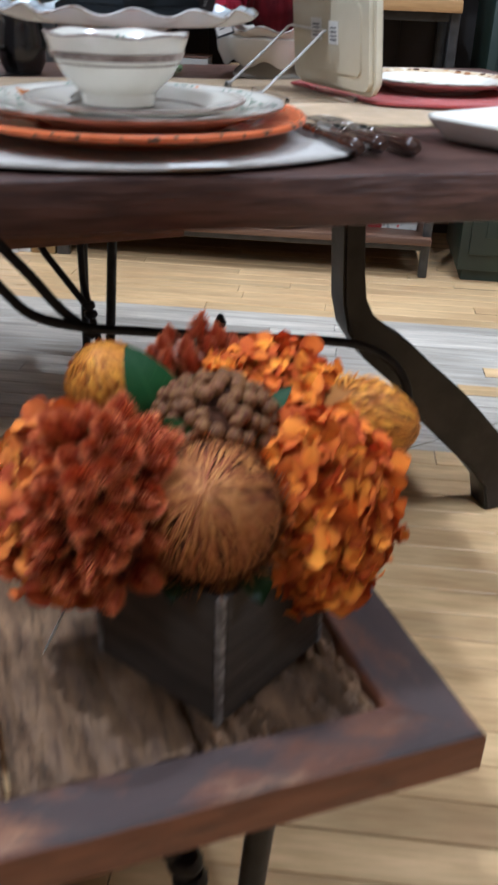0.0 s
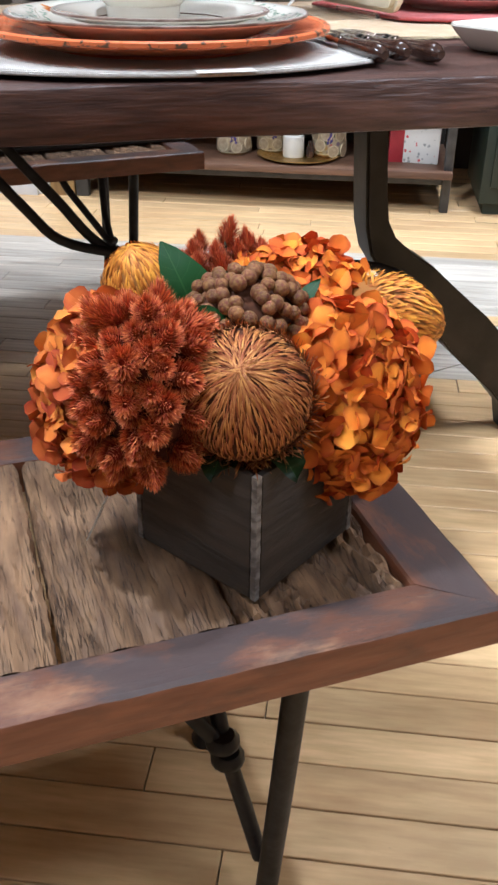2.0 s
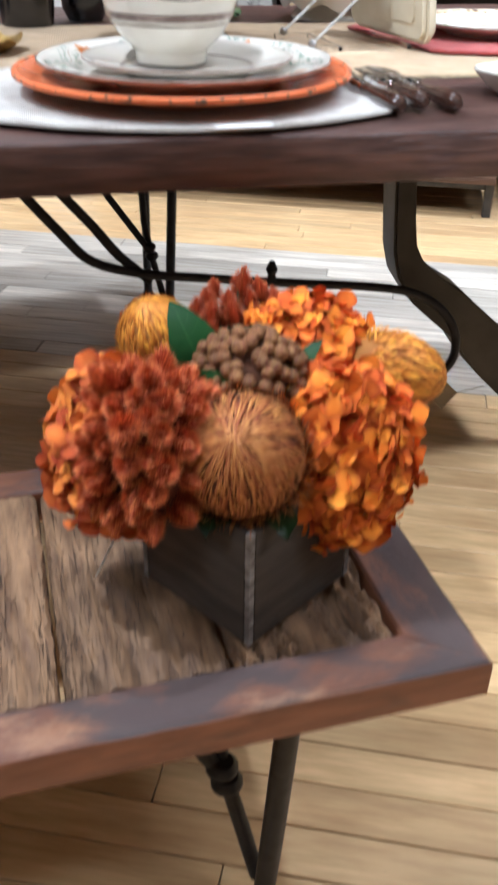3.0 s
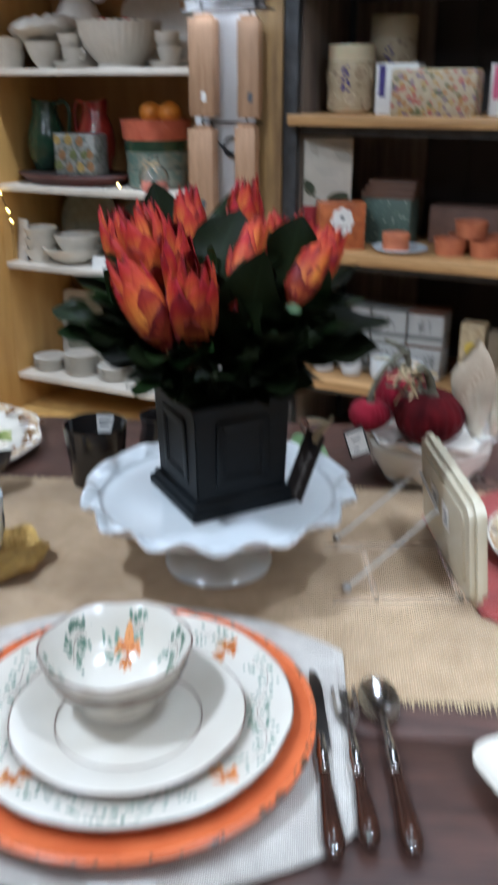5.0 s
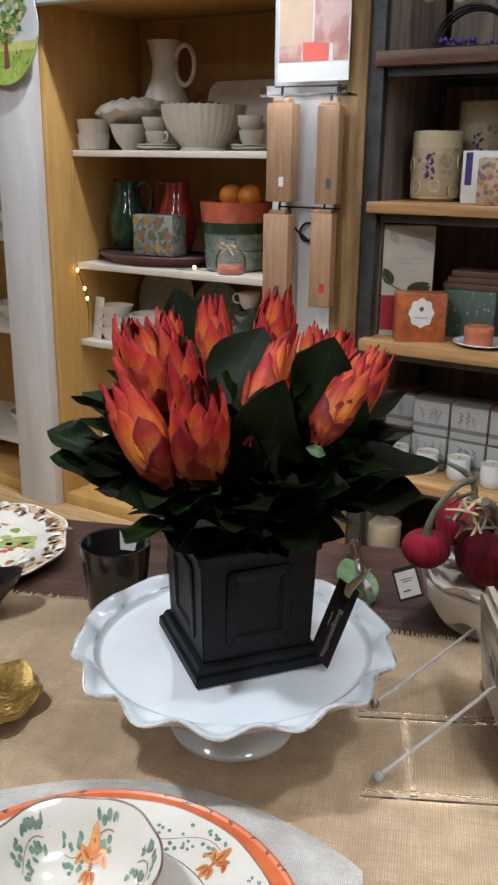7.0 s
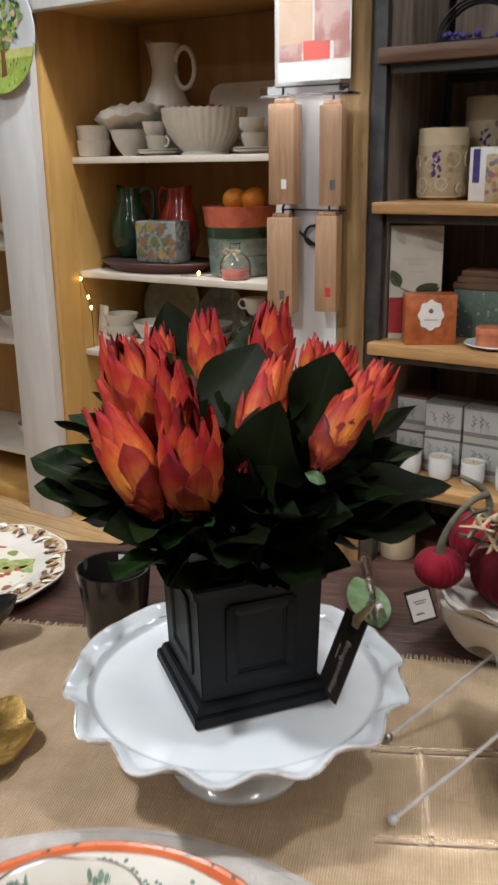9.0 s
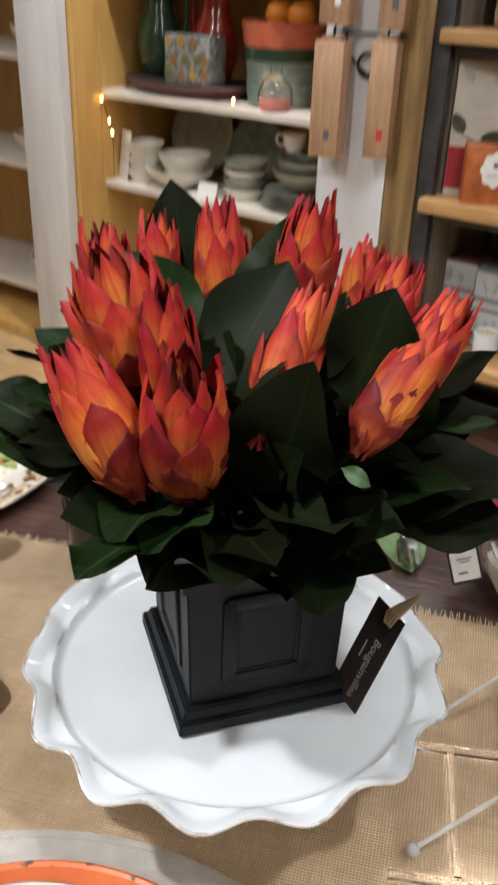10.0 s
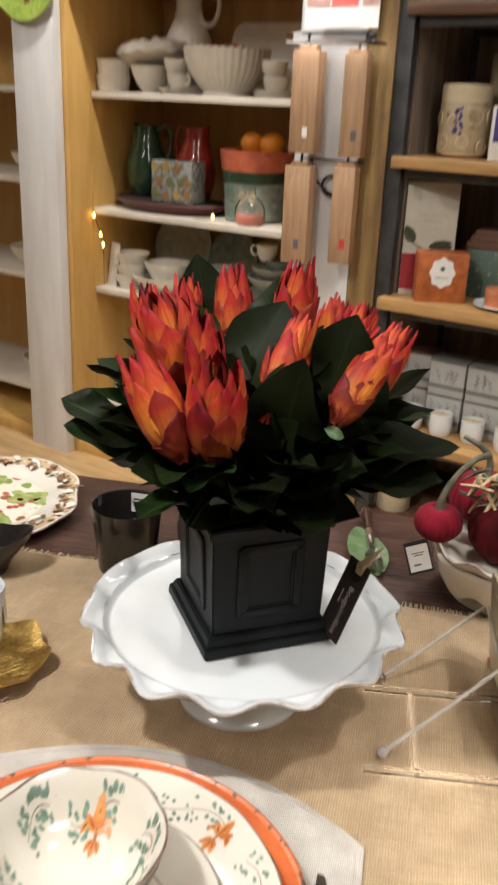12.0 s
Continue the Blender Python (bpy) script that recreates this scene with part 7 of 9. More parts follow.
def green_plate_and_fork():
    g = thing("leaf_plate", pose(0.136, 0.960, TOP + 0.001, 0, 0, 109), "small pale green leaf-shaped glazed plate", "plate")
    M["greenglaze"] = mat("pale_green_glaze", (0.30, 0.42, 0.22), (0.2, 0.3, 0.14), rough=0.2, scale=40, bump=0.1, coat=0.4)
    bm = bmesh.new()
    uv = bm.loops.layers.uv.new("uv")
    blade(bm, uv, (-0.07, 0, 0.004), (1, 0, 0.04), (0, 0, 1), 0.14, 0.062, bend=0.05, cup=0.1, rows=12, shape=lambda t: 0.08 + 0.92 * math.sin(math.pi * min(1, t ** 0.85)) ** 0.8)
    bmesh.ops.solidify(bm, geom=bm.faces[:], thickness=-0.003)
    part("body", bm, "greenglaze", g)
    cutlery("dinner_fork", "fork", (0.155, 0.895, 0.779), (0.122, 1.095, 0.779), "steel fork with dark handle across a green plate")


green_plate_and_fork()


# ---- built-in display cabinet ----
def cab(name, u0, u1, v0, v1, z0, z1, material, parent, bevel=0.002, label=""):
    return part(name, bm_box(u1 - u0, v1 - v0, z1 - z0, ((u0 + u1) / 2, (v0 + v1) / 2, z0), bevel=bevel), material, parent, label, angle=25)


def display_cabinet():
    t = thing("display_cabinet", STORE, "built-in cabinet with white pillars, ochre inside and cream shelves", "cabinet")
    cab("pillar", -1.585, -1.383, -0.002, 0.045, 0, 1.918, "whitewood", t)
    cab("pillar", -0.346, -0.129, -0.002, 0.045, 0, 1.918, "whitewood", t)
    cab("pillar", -2.9, -2.72, -0.002, 0.045, 0, 1.918, "whitewood", t)
    cab("header", -2.9, -0.129, -0.006, 0.045, 1.92, 2.5, "whitewood", t)
    cab("side_panel", -1.40, -1.362, 0.047, 0.62, 0, 1.96, "yellowwood", t, label="ochre side panel")
    cab("side_panel", -0.36, -0.335, 0.047, 0.62, 0, 1.96, "yellowwood", t, label="ochre side panel")
    cab("side_panel", -1.58, -1.555, 0.047, 0.62, 0, 1.96, "yellowwood", t, label="ochre side panel")
    cab("top_panel", -1.36, -0.362, 0.047, 0.615, 1.935, 1.96, "yellowwood", t)
    cab("top_panel", -2.72, -1.582, 0.047, 0.615, 1.935, 1.96, "yellowwood", t)
    cab("back_panel", -1.36, -0.362, 0.6, 0.62, 0.02, 1.933, "brownback", t, label="ochre back panel")
    cab("back_panel", -2.72, -1.582, 0.6, 0.62, 0.02, 1.933, "yellowwood", t, label="ochre back panel")
    for z in (1.432, 1.003, 0.69, 0.21):
        cab("shelf", -1.36, -0.362, 0.17, 0.598, z - 0.024, z, "shelfwhite", t, label="cream painted shelf")
    for z in (1.44, 1.088, 0.69, 0.185):
        cab("shelf", -2.72, -1.582, 0.17, 0.598, z - 0.024, z, "shelfwhite", t, label="cream painted shelf")
    cab("shelf_pin_strip", -1.3615, -1.3585, 0.165, 0.18, 0.05, 1.405, "yellowwood", t)
    cab("plinth", -0.36, -0.17, -0.022, -0.004, 0, 0.085, "whitewood", t)
    cab("base", -2.72, -0.362, 0.05, 0.6, 0, 0.05, "yellowwood", t)
    cab("end_board", -0.124, -0.034, -0.006, 0.045, 0, 2.5, "pine", t, label="knotty yellow pine end board")


display_cabinet()


def turned(name, u, v, z, prof, material, label, category, segs=40, wave=None, group="", turn=0):
    ob = part(name, bm_lathe(prof, segs, wave), material)
    ob.matrix_world = at_store(u, v, z, turn)
    return tagged(ob, label, category, group)


def cup_prof(R, H, th=0.003):
    return [(0, 0), (R * 0.55, 0), (R * 0.6, 0.003), (R * 0.85, H * 0.4), (R, H), (R - th, H), (R * 0.85 - th, H * 0.42), (R * 0.5, 0.007), (0, 0.006)]


def bowl_prof(R, H, th=0.005):
    return [(0, 0), (R * 0.42, 0), (R * 0.44, 0.006), (R * 0.7, H * 0.3), (R * 0.92, H * 0.7), (R, H), (R - th, H), (R * 0.9 - th, H * 0.7), (R * 0.68, H * 0.33), (R * 0.4, 0.012), (0, 0.01)]


def cup_with_handle(name, u, v, z, R, H, material, label, turn=0, group=""):
    t = thing(name, at_store(u, v, z, turn), label, "cup", group)
    part("body", bm_lathe(cup_prof(R, H), 36), material, t)
    part("handle", bm_tube(flowing([(R * 0.88, 0, H * 0.85), (R * 1.3, 0, H * 0.9), (R * 1.5, 0, H * 0.62), (R * 1.25, 0, H * 0.35), (R * 0.82, 0, H * 0.36)], 3), R * 0.09, 8), material, t)
    return t


Z1, Z2, Z3, Z4 = 1.4325, 1.0035, 0.6905, 0.2105
GW = "white dishes on the upper shelf"


def top_shelf():
    for i, z in enumerate((0, 0.052)):
        turned("ramekin", -1.318 + 0.004 * i, 0.25, Z1 + z, [(0, 0), (0.05, 0), (0.058, 0.004), (0.066, 0.058), (0.068, 0.06), (0.064, 0.06), (0.056, 0.008), (0, 0.006)], "matte_white", "stacked white ribbed ceramic ramekin", "ramekin", 48, lambda a, k: (1 + 0.02 * math.cos(16 * a), 0), GW)
    turned("mixing_bowl", -1.163, 0.29, Z1, bowl_prof(0.077, 0.094), "matte_white", "plain matte white ceramic bowl", "bowl", 48, None, GW)

    def shell(a, k):
        return (1 + 0.10 * math.cos(a) + 0.05 * math.cos(9 * a + k) + 0.03 * math.sin(23 * a + 2 * k), 0.012 * math.cos(a) + 0.006 * math.sin(11 * a + 3 * k))
    turned("shell_dish", -1.200, 0.33, Z1 + 0.088, [(0, 0.0), (0.05, 0.0), (0.1, 0.02), (0.135, 0.05), (0.125, 0.075), (0.08, 0.09), (0, 0.094)], "matte_white", "white lidded dish with scalloped handles on a bowl", "dish", 64, shell, GW)
    for i in range(2):
        turned("saucer", -1.0, 0.25, Z1 + 0.009 * i, [(0, 0), (0.045, 0), (0.078, 0.011), (0.078, 0.0135), (0.045, 0.004), (0, 0.004)], "matte_white", "white ceramic saucer under a tea cup", "saucer", 40, None, GW)
    cup_with_handle("tea_cup", -1.0, 0.25, Z1 + 0.0135, 0.047, 0.055, "matte_white", "white tea cup on saucers", -20, GW)
    cup_with_handle("tea_cup", -1.015, 0.253, Z1 + 0.062, 0.047, 0.055, "matte_white", "white tea cup stacked in another", 30, GW)
    turned("salad_bowl", -0.846, 0.33, Z1, [(0, 0), (0.088, 0), (0.090, 0.004), (0.082, 0.012), (0.104, 0.034), (0.136, 0.076), (0.151, 0.118), (0.157, 0.158), (0.151, 0.158), (0.145, 0.118), (0.128, 0.078), (0.08, 0.03), (0, 0.02)], "matte_white", "large white fluted salad bowl with produce inside", "bowl", 288,
           lambda a, k: (1 + 0.007 * math.cos(36 * a), 0.0018 * math.cos(36 * a)) if k in (7, 8) else ((1 + 0.008 * math.cos(36 * a), 0) if 4 <= k <= 6 else (1, 0)), GW)
    M["tomato"] = mat("red_produce", (0.5, 0.05, 0.03), (0.4, 0.03, 0.02), rough=0.3, scale=30)
    for du, dv, mt, r in ((-0.05, -0.03, "tomato", 0.032), (0.03, -0.05, "midgreen", 0.03), (0.06, 0.02, "midgreen", 0.03), (0.0, 0.04, "tomato", 0.034)):
        ob = part("faux_vegetable", ellipsoid((0, 0, r), (r, r, r * 0.9), 16), mt)
        ob.matrix_world = at_store(-0.846 + du, 0.33 + dv, Z1 + 0.112)
        tagged(ob, "small bright faux vegetable in the salad bowl", "faux vegetable")
    j = thing("water_pitcher", at_store(-1.128, 0.47, Z1, 0) @ Matrix.Diagonal((0.92, 0.92, 1.05, 1)), "tall matte white ceramic pitcher with a loop handle", "pitcher", GW)

    def spout(a, k):
        lip = max(0, math.cos(a - math.pi)) ** 8
        return (1 + 0.35 * lip, 0.02 * lip) if 8 <= k <= 11 else (1 + 0.012 * math.cos(22 * a) if 2 <= k <= 4 else 1, 0)
    part("body", bm_lathe([(0, 0), (0.08, 0), (0.098, 0.02), (0.122, 0.08), (0.116, 0.14), (0.088, 0.2), (0.06, 0.255), (0.053, 0.30), (0.06, 0.36), (0.068, 0.385), (0.065, 0.385), (0.057, 0.36), (0.05, 0.3), (0, 0.05)], 88, spout), "matte_white", j)
    part("handle", bm_tube([(0.102 + 0.05 * math.cos(a), 0, 0.30 + 0.068 * math.sin(a)) for a in (math.radians(160 - 14 * k) for k in range(24))], 0.0095, 10), "matte_white", j)
    p = part("oval_platter", bm_prism(rounded(0.38, 0.262, 0.05), 0, 0.014, bevel=0.004), "matte_white")
    p.matrix_world = at_store(-0.80, 0.56, Z1 + 0.131, 0) @ pose(0, 0, 0, 78)
    tagged(p, "white rounded platter standing against the cabinet back", "platter", GW)
    for i in range(2):
        turned("saucer", -0.592, 0.26, Z1 + 0.009 * i, [(0, 0), (0.045, 0), (0.075, 0.011), (0.075, 0.0135), (0.045, 0.004), (0, 0.004)], "matte_white", "white ceramic saucer under a tea cup", "saucer", 40, None, GW)
    cup_with_handle("tea_cup", -0.592, 0.26, Z1 + 0.0135, 0.045, 0.055, "matte_white", "white tea cup on saucers", 120, GW)
    cup_with_handle("tea_cup", -0.60, 0.262, Z1 + 0.062, 0.045, 0.055, "matte_white", "white tea cup stacked in another", 160, GW)
    cup_with_handle("tea_cup", -0.47, 0.28, Z1, 0.045, 0.06, "matte_white", "white tea cup on the shelf", 40, GW)


top_shelf()
M["green_jug"] = mat("dark_green_glaze", (0.018, 0.055, 0.03), (0.012, 0.035, 0.02), rough=0.12, scale=20, bump=0.03, coat=0.5)
M["red_jug"] = mat("oxblood_glaze", (0.30, 0.028, 0.02), (0.22, 0.018, 0.014), rough=0.12, scale=20, bump=0.03, coat=0.5)
M["terracotta_band"] = mat("terracotta_glaze", (0.5, 0.13, 0.07), (0.42, 0.1, 0.055), rough=0.25, scale=30, bump=0.05)
M["seagreen"] = mat("grey_green_glaze", (0.10, 0.17, 0.15), (0.24, 0.24, 0.19), rough=0.25, scale=30, bump=0.08, stain=0.3)
M["sage"] = mat("sage_glaze", (0.36, 0.36, 0.29), (0.28, 0.29, 0.23), rough=0.3, scale=30, bump=0.05)
M["orangefruit"] = mat("orange_peel", (0.72, 0.27, 0.02), (0.6, 0.2, 0.01), rough=0.45, scale=200, bump=0.3, bscale=400)
M["pear_ground"] = mat("grey_leaf_print", (0.24, 0.24, 0.22), (0.09, 0.10, 0.08), rough=0.4, scale=55, bump=0, spread=(0.45, 0.6))
M["pear_yellow"] = mat("yellow_pear_print", (0.33, 0.24, 0.075), (0.24, 0.16, 0.05), rough=0.4, scale=60, bump=0)
M["pear_green"] = mat("green_pear_print", (0.15, 0.16, 0.06), (0.10, 0.11, 0.045), rough=0.4, scale=60, bump=0)
M["pear_rust"] = mat("rust_pear_print", (0.25, 0.14, 0.06), (0.18, 0.09, 0.04), rough=0.4, scale=60, bump=0)
M["bulb"] = bpy.data.materials.new("warm_bulb")
M["bulb"].use_nodes = True
M["bulb"].node_tree.nodes["Principled BSDF"].inputs["Emission Color"].default_value = (1, 0.6, 0.12, 1)
M["bulb"].node_tree.nodes["Principled BSDF"].inputs["Emission Strength"].default_value = 14


def jug(u, v, z, material, label, turn):
    t = thing("glazed_jug", at_store(u, v, z, turn) @ Matrix.Diagonal((0.86, 0.86, 1.0, 1)), label, "jug")

    def lip(a, k):
        return (1 + 0.22 * max(0, math.cos(a - math.pi)) ** 6, 0.012 * max(0, math.cos(a - math.pi)) ** 6) if 7 <= k <= 8 else (1, 0)
    part("body", bm_lathe([(0, 0), (0.055, 0), (0.065, 0.006), (0.088, 0.06), (0.093, 0.11), (0.082, 0.165), (0.058, 0.215), (0.055, 0.265), (0.052, 0.265), (0.05, 0.215), (0.077, 0.165), (0, 0.03)], 56, lip), material, t)
    part("handle", bm_tube(flowing([(0.056, 0, 0.25), (0.095, 0, 0.266), (0.122, 0, 0.24), (0.124, 0, 0.19), (0.112, 0, 0.14), (0.090, 0, 0.115)]), 0.009, 10), material, t)


def second_shelf():
    jug(-1.245, 0.36, Z2 + 0.045, "green_jug", "dark green glossy ceramic jug on the tray", 10)
    jug(-1.03, 0.40, Z2 + 0.045, "red_jug", "dark red glossy ceramic jug on the tray", 175)
    tr = thing("oval_tray", at_store(-1.095, 0.335, Z2), "oval dark red tray with a blackened inside", "tray")
    tr.scale = (1, 0.6, 1)
    M["traywood"] = mat("dark_red_lacquer", (0.11, 0.028, 0.02), (0.07, 0.018, 0.013), rough=0.4, scale=20)
    M["trayinside"] = mat("blackened_lacquer", (0.018, 0.012, 0.01), (0.03, 0.018, 0.014), rough=0.7, scale=30)
    part("body", bm_lathe([(0, 0), (0.2, 0), (0.21, 0.004), (0.265, 0.038), (0.262, 0.042), (0.258, 0.04)], 72), "traywood", tr)
    part("inside", bm_lathe([(0.257, 0.0405), (0.205, 0.042), (0, 0.042)], 72), "trayinside", tr)
    pb = thing("pear_tin", at_store(-1.008, 0.262, Z2 + 0.045, 4), "square grey tin printed with green and yellow pears", "tin")
    pb.scale = (0.9, 1, 0.94)
    part("body", bm_box(0.2, 0.1, 0.16, (0, 0, 0), bevel=0.004), "pear_ground", pb)
    rng = random.Random(6)
    for k in range(11):
        x, z, s, tilt = -0.082 + 0.055 * (k % 4) + 0.02 * (k // 4 % 2), 0.03 + 0.05 * (k // 4) + rng.uniform(-0.006, 0.006), rng.uniform(0.0165, 0.02), rng.uniform(-0.5, 0.5)
        x = min(x, 0.078)
        ring = [(s * (1.0 - 0.42 * max(0, math.sin(q)) ** 1.5) * math.cos(q), s * (0.2 + 1.25 * math.sin(q) if math.sin(q) > 0 else 0.2 + math.sin(q))) for q in (2 * math.pi * i / 18 for i in range(18))]
        bm = bm_prism(ring, 0, 0.0007)
        bm.transform(Matrix.Translation((x, -0.0503, z)) @ Matrix.Rotation(tilt, 4, "Y") @ Matrix.Rotation(math.pi / 2, 4, "X"))
        part("printed_pear", bm, ("pear_yellow", "pear_green", "pear_rust")[rng.randrange(3)], pb, smooth=False)
    rp = [(0, 0), (0.1, 0), (0.12, 0.004), (0.128, 0.075), (0.122, 0.077), (0.1, 0.07), (0, 0.06)]
    for z, s, mt, lb in ((0, 0.92, "seagreen", "blue-green patterned serving bowl at the base of a stack"), (0.074, 0.95, "seagreen", "grey-green serving bowl in a stack"), (0.135, 1.02, "green_jug", "dark green serving bowl in a stack"), (0.175, 1.06, "terracotta_band", "terracotta serving bowl topping a stack")):
        turned("serving_bowl", -0.722, 0.36, Z2 + z, [(r * s * 1.01, q) for r, q in rp], mt, lb, "bowl", 56, None, "stacked serving bowls")
    for du, dv in ((-0.035, -0.03), (0.04, -0.02), (0.0, 0.05)):
        ob = part("faux_orange", ellipsoid((0, 0, 0.04), (0.044, 0.044, 0.041), 24), "orangefruit")
        ob.matrix_world = at_store(-0.688 + du, 0.36 + dv, Z2 + 0.232)
        tagged(ob, "bright orange faux fruit in the top bowl", "fruit")
    b = thing("glass_bottle", at_store(-0.655, 0.225, Z2), "small clear glass bottle with pink liquid and tie", "bottle")
    part("body", bm_lathe([(0, 0), (0.045, 0), (0.056, 0.02), (0.055, 0.06), (0.04, 0.085), (0.02, 0.098), (0.018, 0.125), (0.022, 0.13), (0.015, 0.13), (0.016, 0.1), (0.036, 0.083), (0.05, 0.058), (0.051, 0.02), (0, 0.004)], 40), "glass", b)
    M["pinkliquid"] = mat("pink_liquid", (0.6, 0.2, 0.15), rough=0.1, scale=10, bump=0)
    part("liquid", bm_lathe([(0, 0.005), (0.042, 0.005), (0.049, 0.02), (0.049, 0.04), (0, 0.04)], 32), "pinkliquid", b)
    part("tie", bm_tube([(0.019 * math.cos(a), 0.019 * math.sin(a), 0.1) for a in (2 * math.pi * i / 20 for i in range(20))], 0.003, 6, closed=True), "straw", b)
    for s in (-1, 1):
        part("bow_loop", bm_tube([(0, -0.02, 0.1), (0.022 * s, -0.026, 0.112), (0.034 * s, -0.026, 0.1), (0.02 * s, -0.024, 0.09), (0, -0.02, 0.098), (0.03 * s, -0.028, 0.07)], 0.0028, 6), "straw", b, "pale straw bow")
    wire = thing("string_lights", at_store(-1.35, 0.16, 0.9), "thin wire with tiny warm glowing bulbs", "string lights")
    pts = [(0.0, 0.0, 0.095), (0.012, -0.004, 0.06), (0.03, -0.002, 0.02), (0.045, 0.0, -0.03), (0.03, 0.02, -0.08), (0.02, 0.03, -0.2)]
    part("wire", bm_tube(pts, 0.0012, 6), "iron", wire)
    for p in ((0.006, -0.006, 0.075), (0.04, -0.006, 0.005), (0.05, -0.004, -0.035)):
        part("bulb", ellipsoid(p, (0.0055, 0.0055, 0.008), 12), "bulb", wire, "glowing warm bulb")
    wire2 = thing("string_lights", at_store(-0.79, 0.19, Z2 + 0.001), "thin wire with tiny warm glowing bulbs", "string lights")
    part("wire", bm_tube([(-0.1, 0.02, 0.002), (-0.03, 0.01, 0.004), (0, 0, 0.012), (0.05, 0.03, 0.003), (0.12, 0.05, 0.003)], 0.0012, 6), "iron", wire2)
    part("bulb", ellipsoid((0, -0.004, 0.018), (0.0055, 0.0055, 0.008), 12), "bulb", wire2, "glowing warm bulb")


second_shelf()


def round_plate_standing(u, v, z, R, material, label, lean=12, turn=0, group=""):
    ob = part("display_plate", bm_lathe([(0, 0), (R * 0.6, 0), (R * 0.66, 0.003), (R, 0.016), (R, 0.02), (R * 0.97, 0.021), (R * 0.66, 0.008), (R * 0.6, 0.006), (0, 0.006)], 64), material)
    ob.matrix_world = at_store(u, v, z, turn) @ pose(0, 0, R * math.cos(radians(lean)) + 0.001, 90 - lean)
    return tagged(ob, label, "plate", group)


def third_shelf():
    card = part("menu_card", bm_box(0.07, 0.006, 0.17, (0, 0, 0), bevel=0.001), "paper")
    card.matrix_world = at_store(-1.325, 0.23, Z3, -20) @ pose(0, 0, 0, -8)
    tagged(card, "white card standing at the shelf's end", "card")
    for i in range(3):
        turned("tea_bowl", -1.255 + 0.003 * i, 0.27, Z3 + 0.042 * i, [(0, 0), (0.045, 0), (0.055, 0.02), (0.072, 0.055), (0.069, 0.055), (0.05, 0.02), (0, 0.008)], "matte_white", "stacked pale ceramic tea bowl", "bowl", 40, None, "pale dishes on the third shelf")
    round_plate_standing(-1.17, 0.52, Z3, 0.145, "sage", "large sage-grey plate standing against the back", 12)
    round_plate_standing(-0.90, 0.5, Z3, 0.12, "seagreen", "grey-green plate standing against the back", 12)
    turned("serving_bowl", -1.1, 0.29, Z3, bowl_prof(0.125, 0.065), "matte_white", "wide pale ceramic bowl", "bowl", 48)
    turned("serving_bowl", -1.085, 0.3, Z3 + 0.03, bowl_prof(0.095, 0.085), "matte_white", "pale ceramic bowl stacked in a wider one", "bowl", 48)
    pc = part("place_card", bm_box(0.075, 0.002, 0.05, (0, 0, 0)), "paper", smooth=False)
    pc.matrix_world = at_store(-0.915, 0.21, Z3, 8) @ pose(0, 0, 0, -15)
    tagged(pc, "small white price card leaning on the shelf", "card")
    for i in range(4):
        turned("cereal_bowl", -0.815, 0.3, Z3 + 0.03 * i, [(0, 0), (0.05, 0), (0.07, 0.024), (0.078, 0.04), (0.075, 0.04), (0.065, 0.02), (0, 0.008)], "sage" if i % 2 else "matte_white", "small glazed bowl in a stack of four", "bowl", 40, None, "stacked cereal bowls")
    for i in range(4):
        turned("stacked_plate", -0.60 + 0.003 * (i % 2), 0.33, Z3 + 0.014 * i, [(0, 0), (0.09, 0), (0.14 - 0.004 * i, 0.016), (0.14 - 0.004 * i, 0.019), (0.09, 0.005), (0, 0.005)], "sage", "sage-glazed plate in a stack", "plate", 56, None, "stacked sage plates")
    for i in range(2):
        turned("stacked_bowl", -0.595, 0.33, Z3 + 0.062 + 0.035 * i, bowl_prof(0.108 - 0.014 * i, 0.06), "sage", "sage-glazed bowl on stacked plates", "bowl", 56, None, "stacked sage bowls")
    turned("stacked_bowl", -0.58, 0.33, Z3 + 0.135, bowl_prof(0.062, 0.05), "seagreen", "grey-green glazed cup on stacked bowls", "bowl", 48)
    cup_with_handle("tea_cup", -0.62, 0.3, Z3 + 0.18, 0.042, 0.06, "matte_white", "pale cup with a red-brown print on stacked bowls", 200)
    f = thing("framed_board", at_store(-1.15, 0.5, Z4, 0) @ pose(0, 0, 0, -8), "pale grey framed serving board leaning at the back", "board")
    part("board", bm_prism(rounded(0.42, 0.3, 0.03), 0, 0.015, bevel=0.004), "matte_white", f)
    f.children[0].matrix_basis = pose(0, 0, 0.151, 90)
    part("board_inner", bm_prism(rounded(0.35, 0.24, 0.02), 0, 0.002), "sage", f)
    f.children[1].matrix_basis = pose(0, -0.0155, 0.151, 90)
    for u, n in ((-1.27, 3), (-1.1, 5), (-0.93, 3), (-0.75, 4)):
        for i in range(n):
            turned("stacked_dish", u, 0.29, Z4 + 0.017 * i, [(0, 0), (0.05, 0), (0.075, 0.02), (0.075, 0.023), (0.05, 0.006), (0, 0.006)], "matte_white" if n != 4 else "sage", "pale ceramic dish in a low stack", "dish", 32, None, "low stacks of pale dishes")
    # next bay
    rows = ((1.4405, -1.68, 0.3, "sage"), (1.0885, -1.66, 0.26, "matte_white"), (0.6905, -1.72, 0.28, "matte_white"), (0.1855, -1.7, 0.3, "matte_white"))
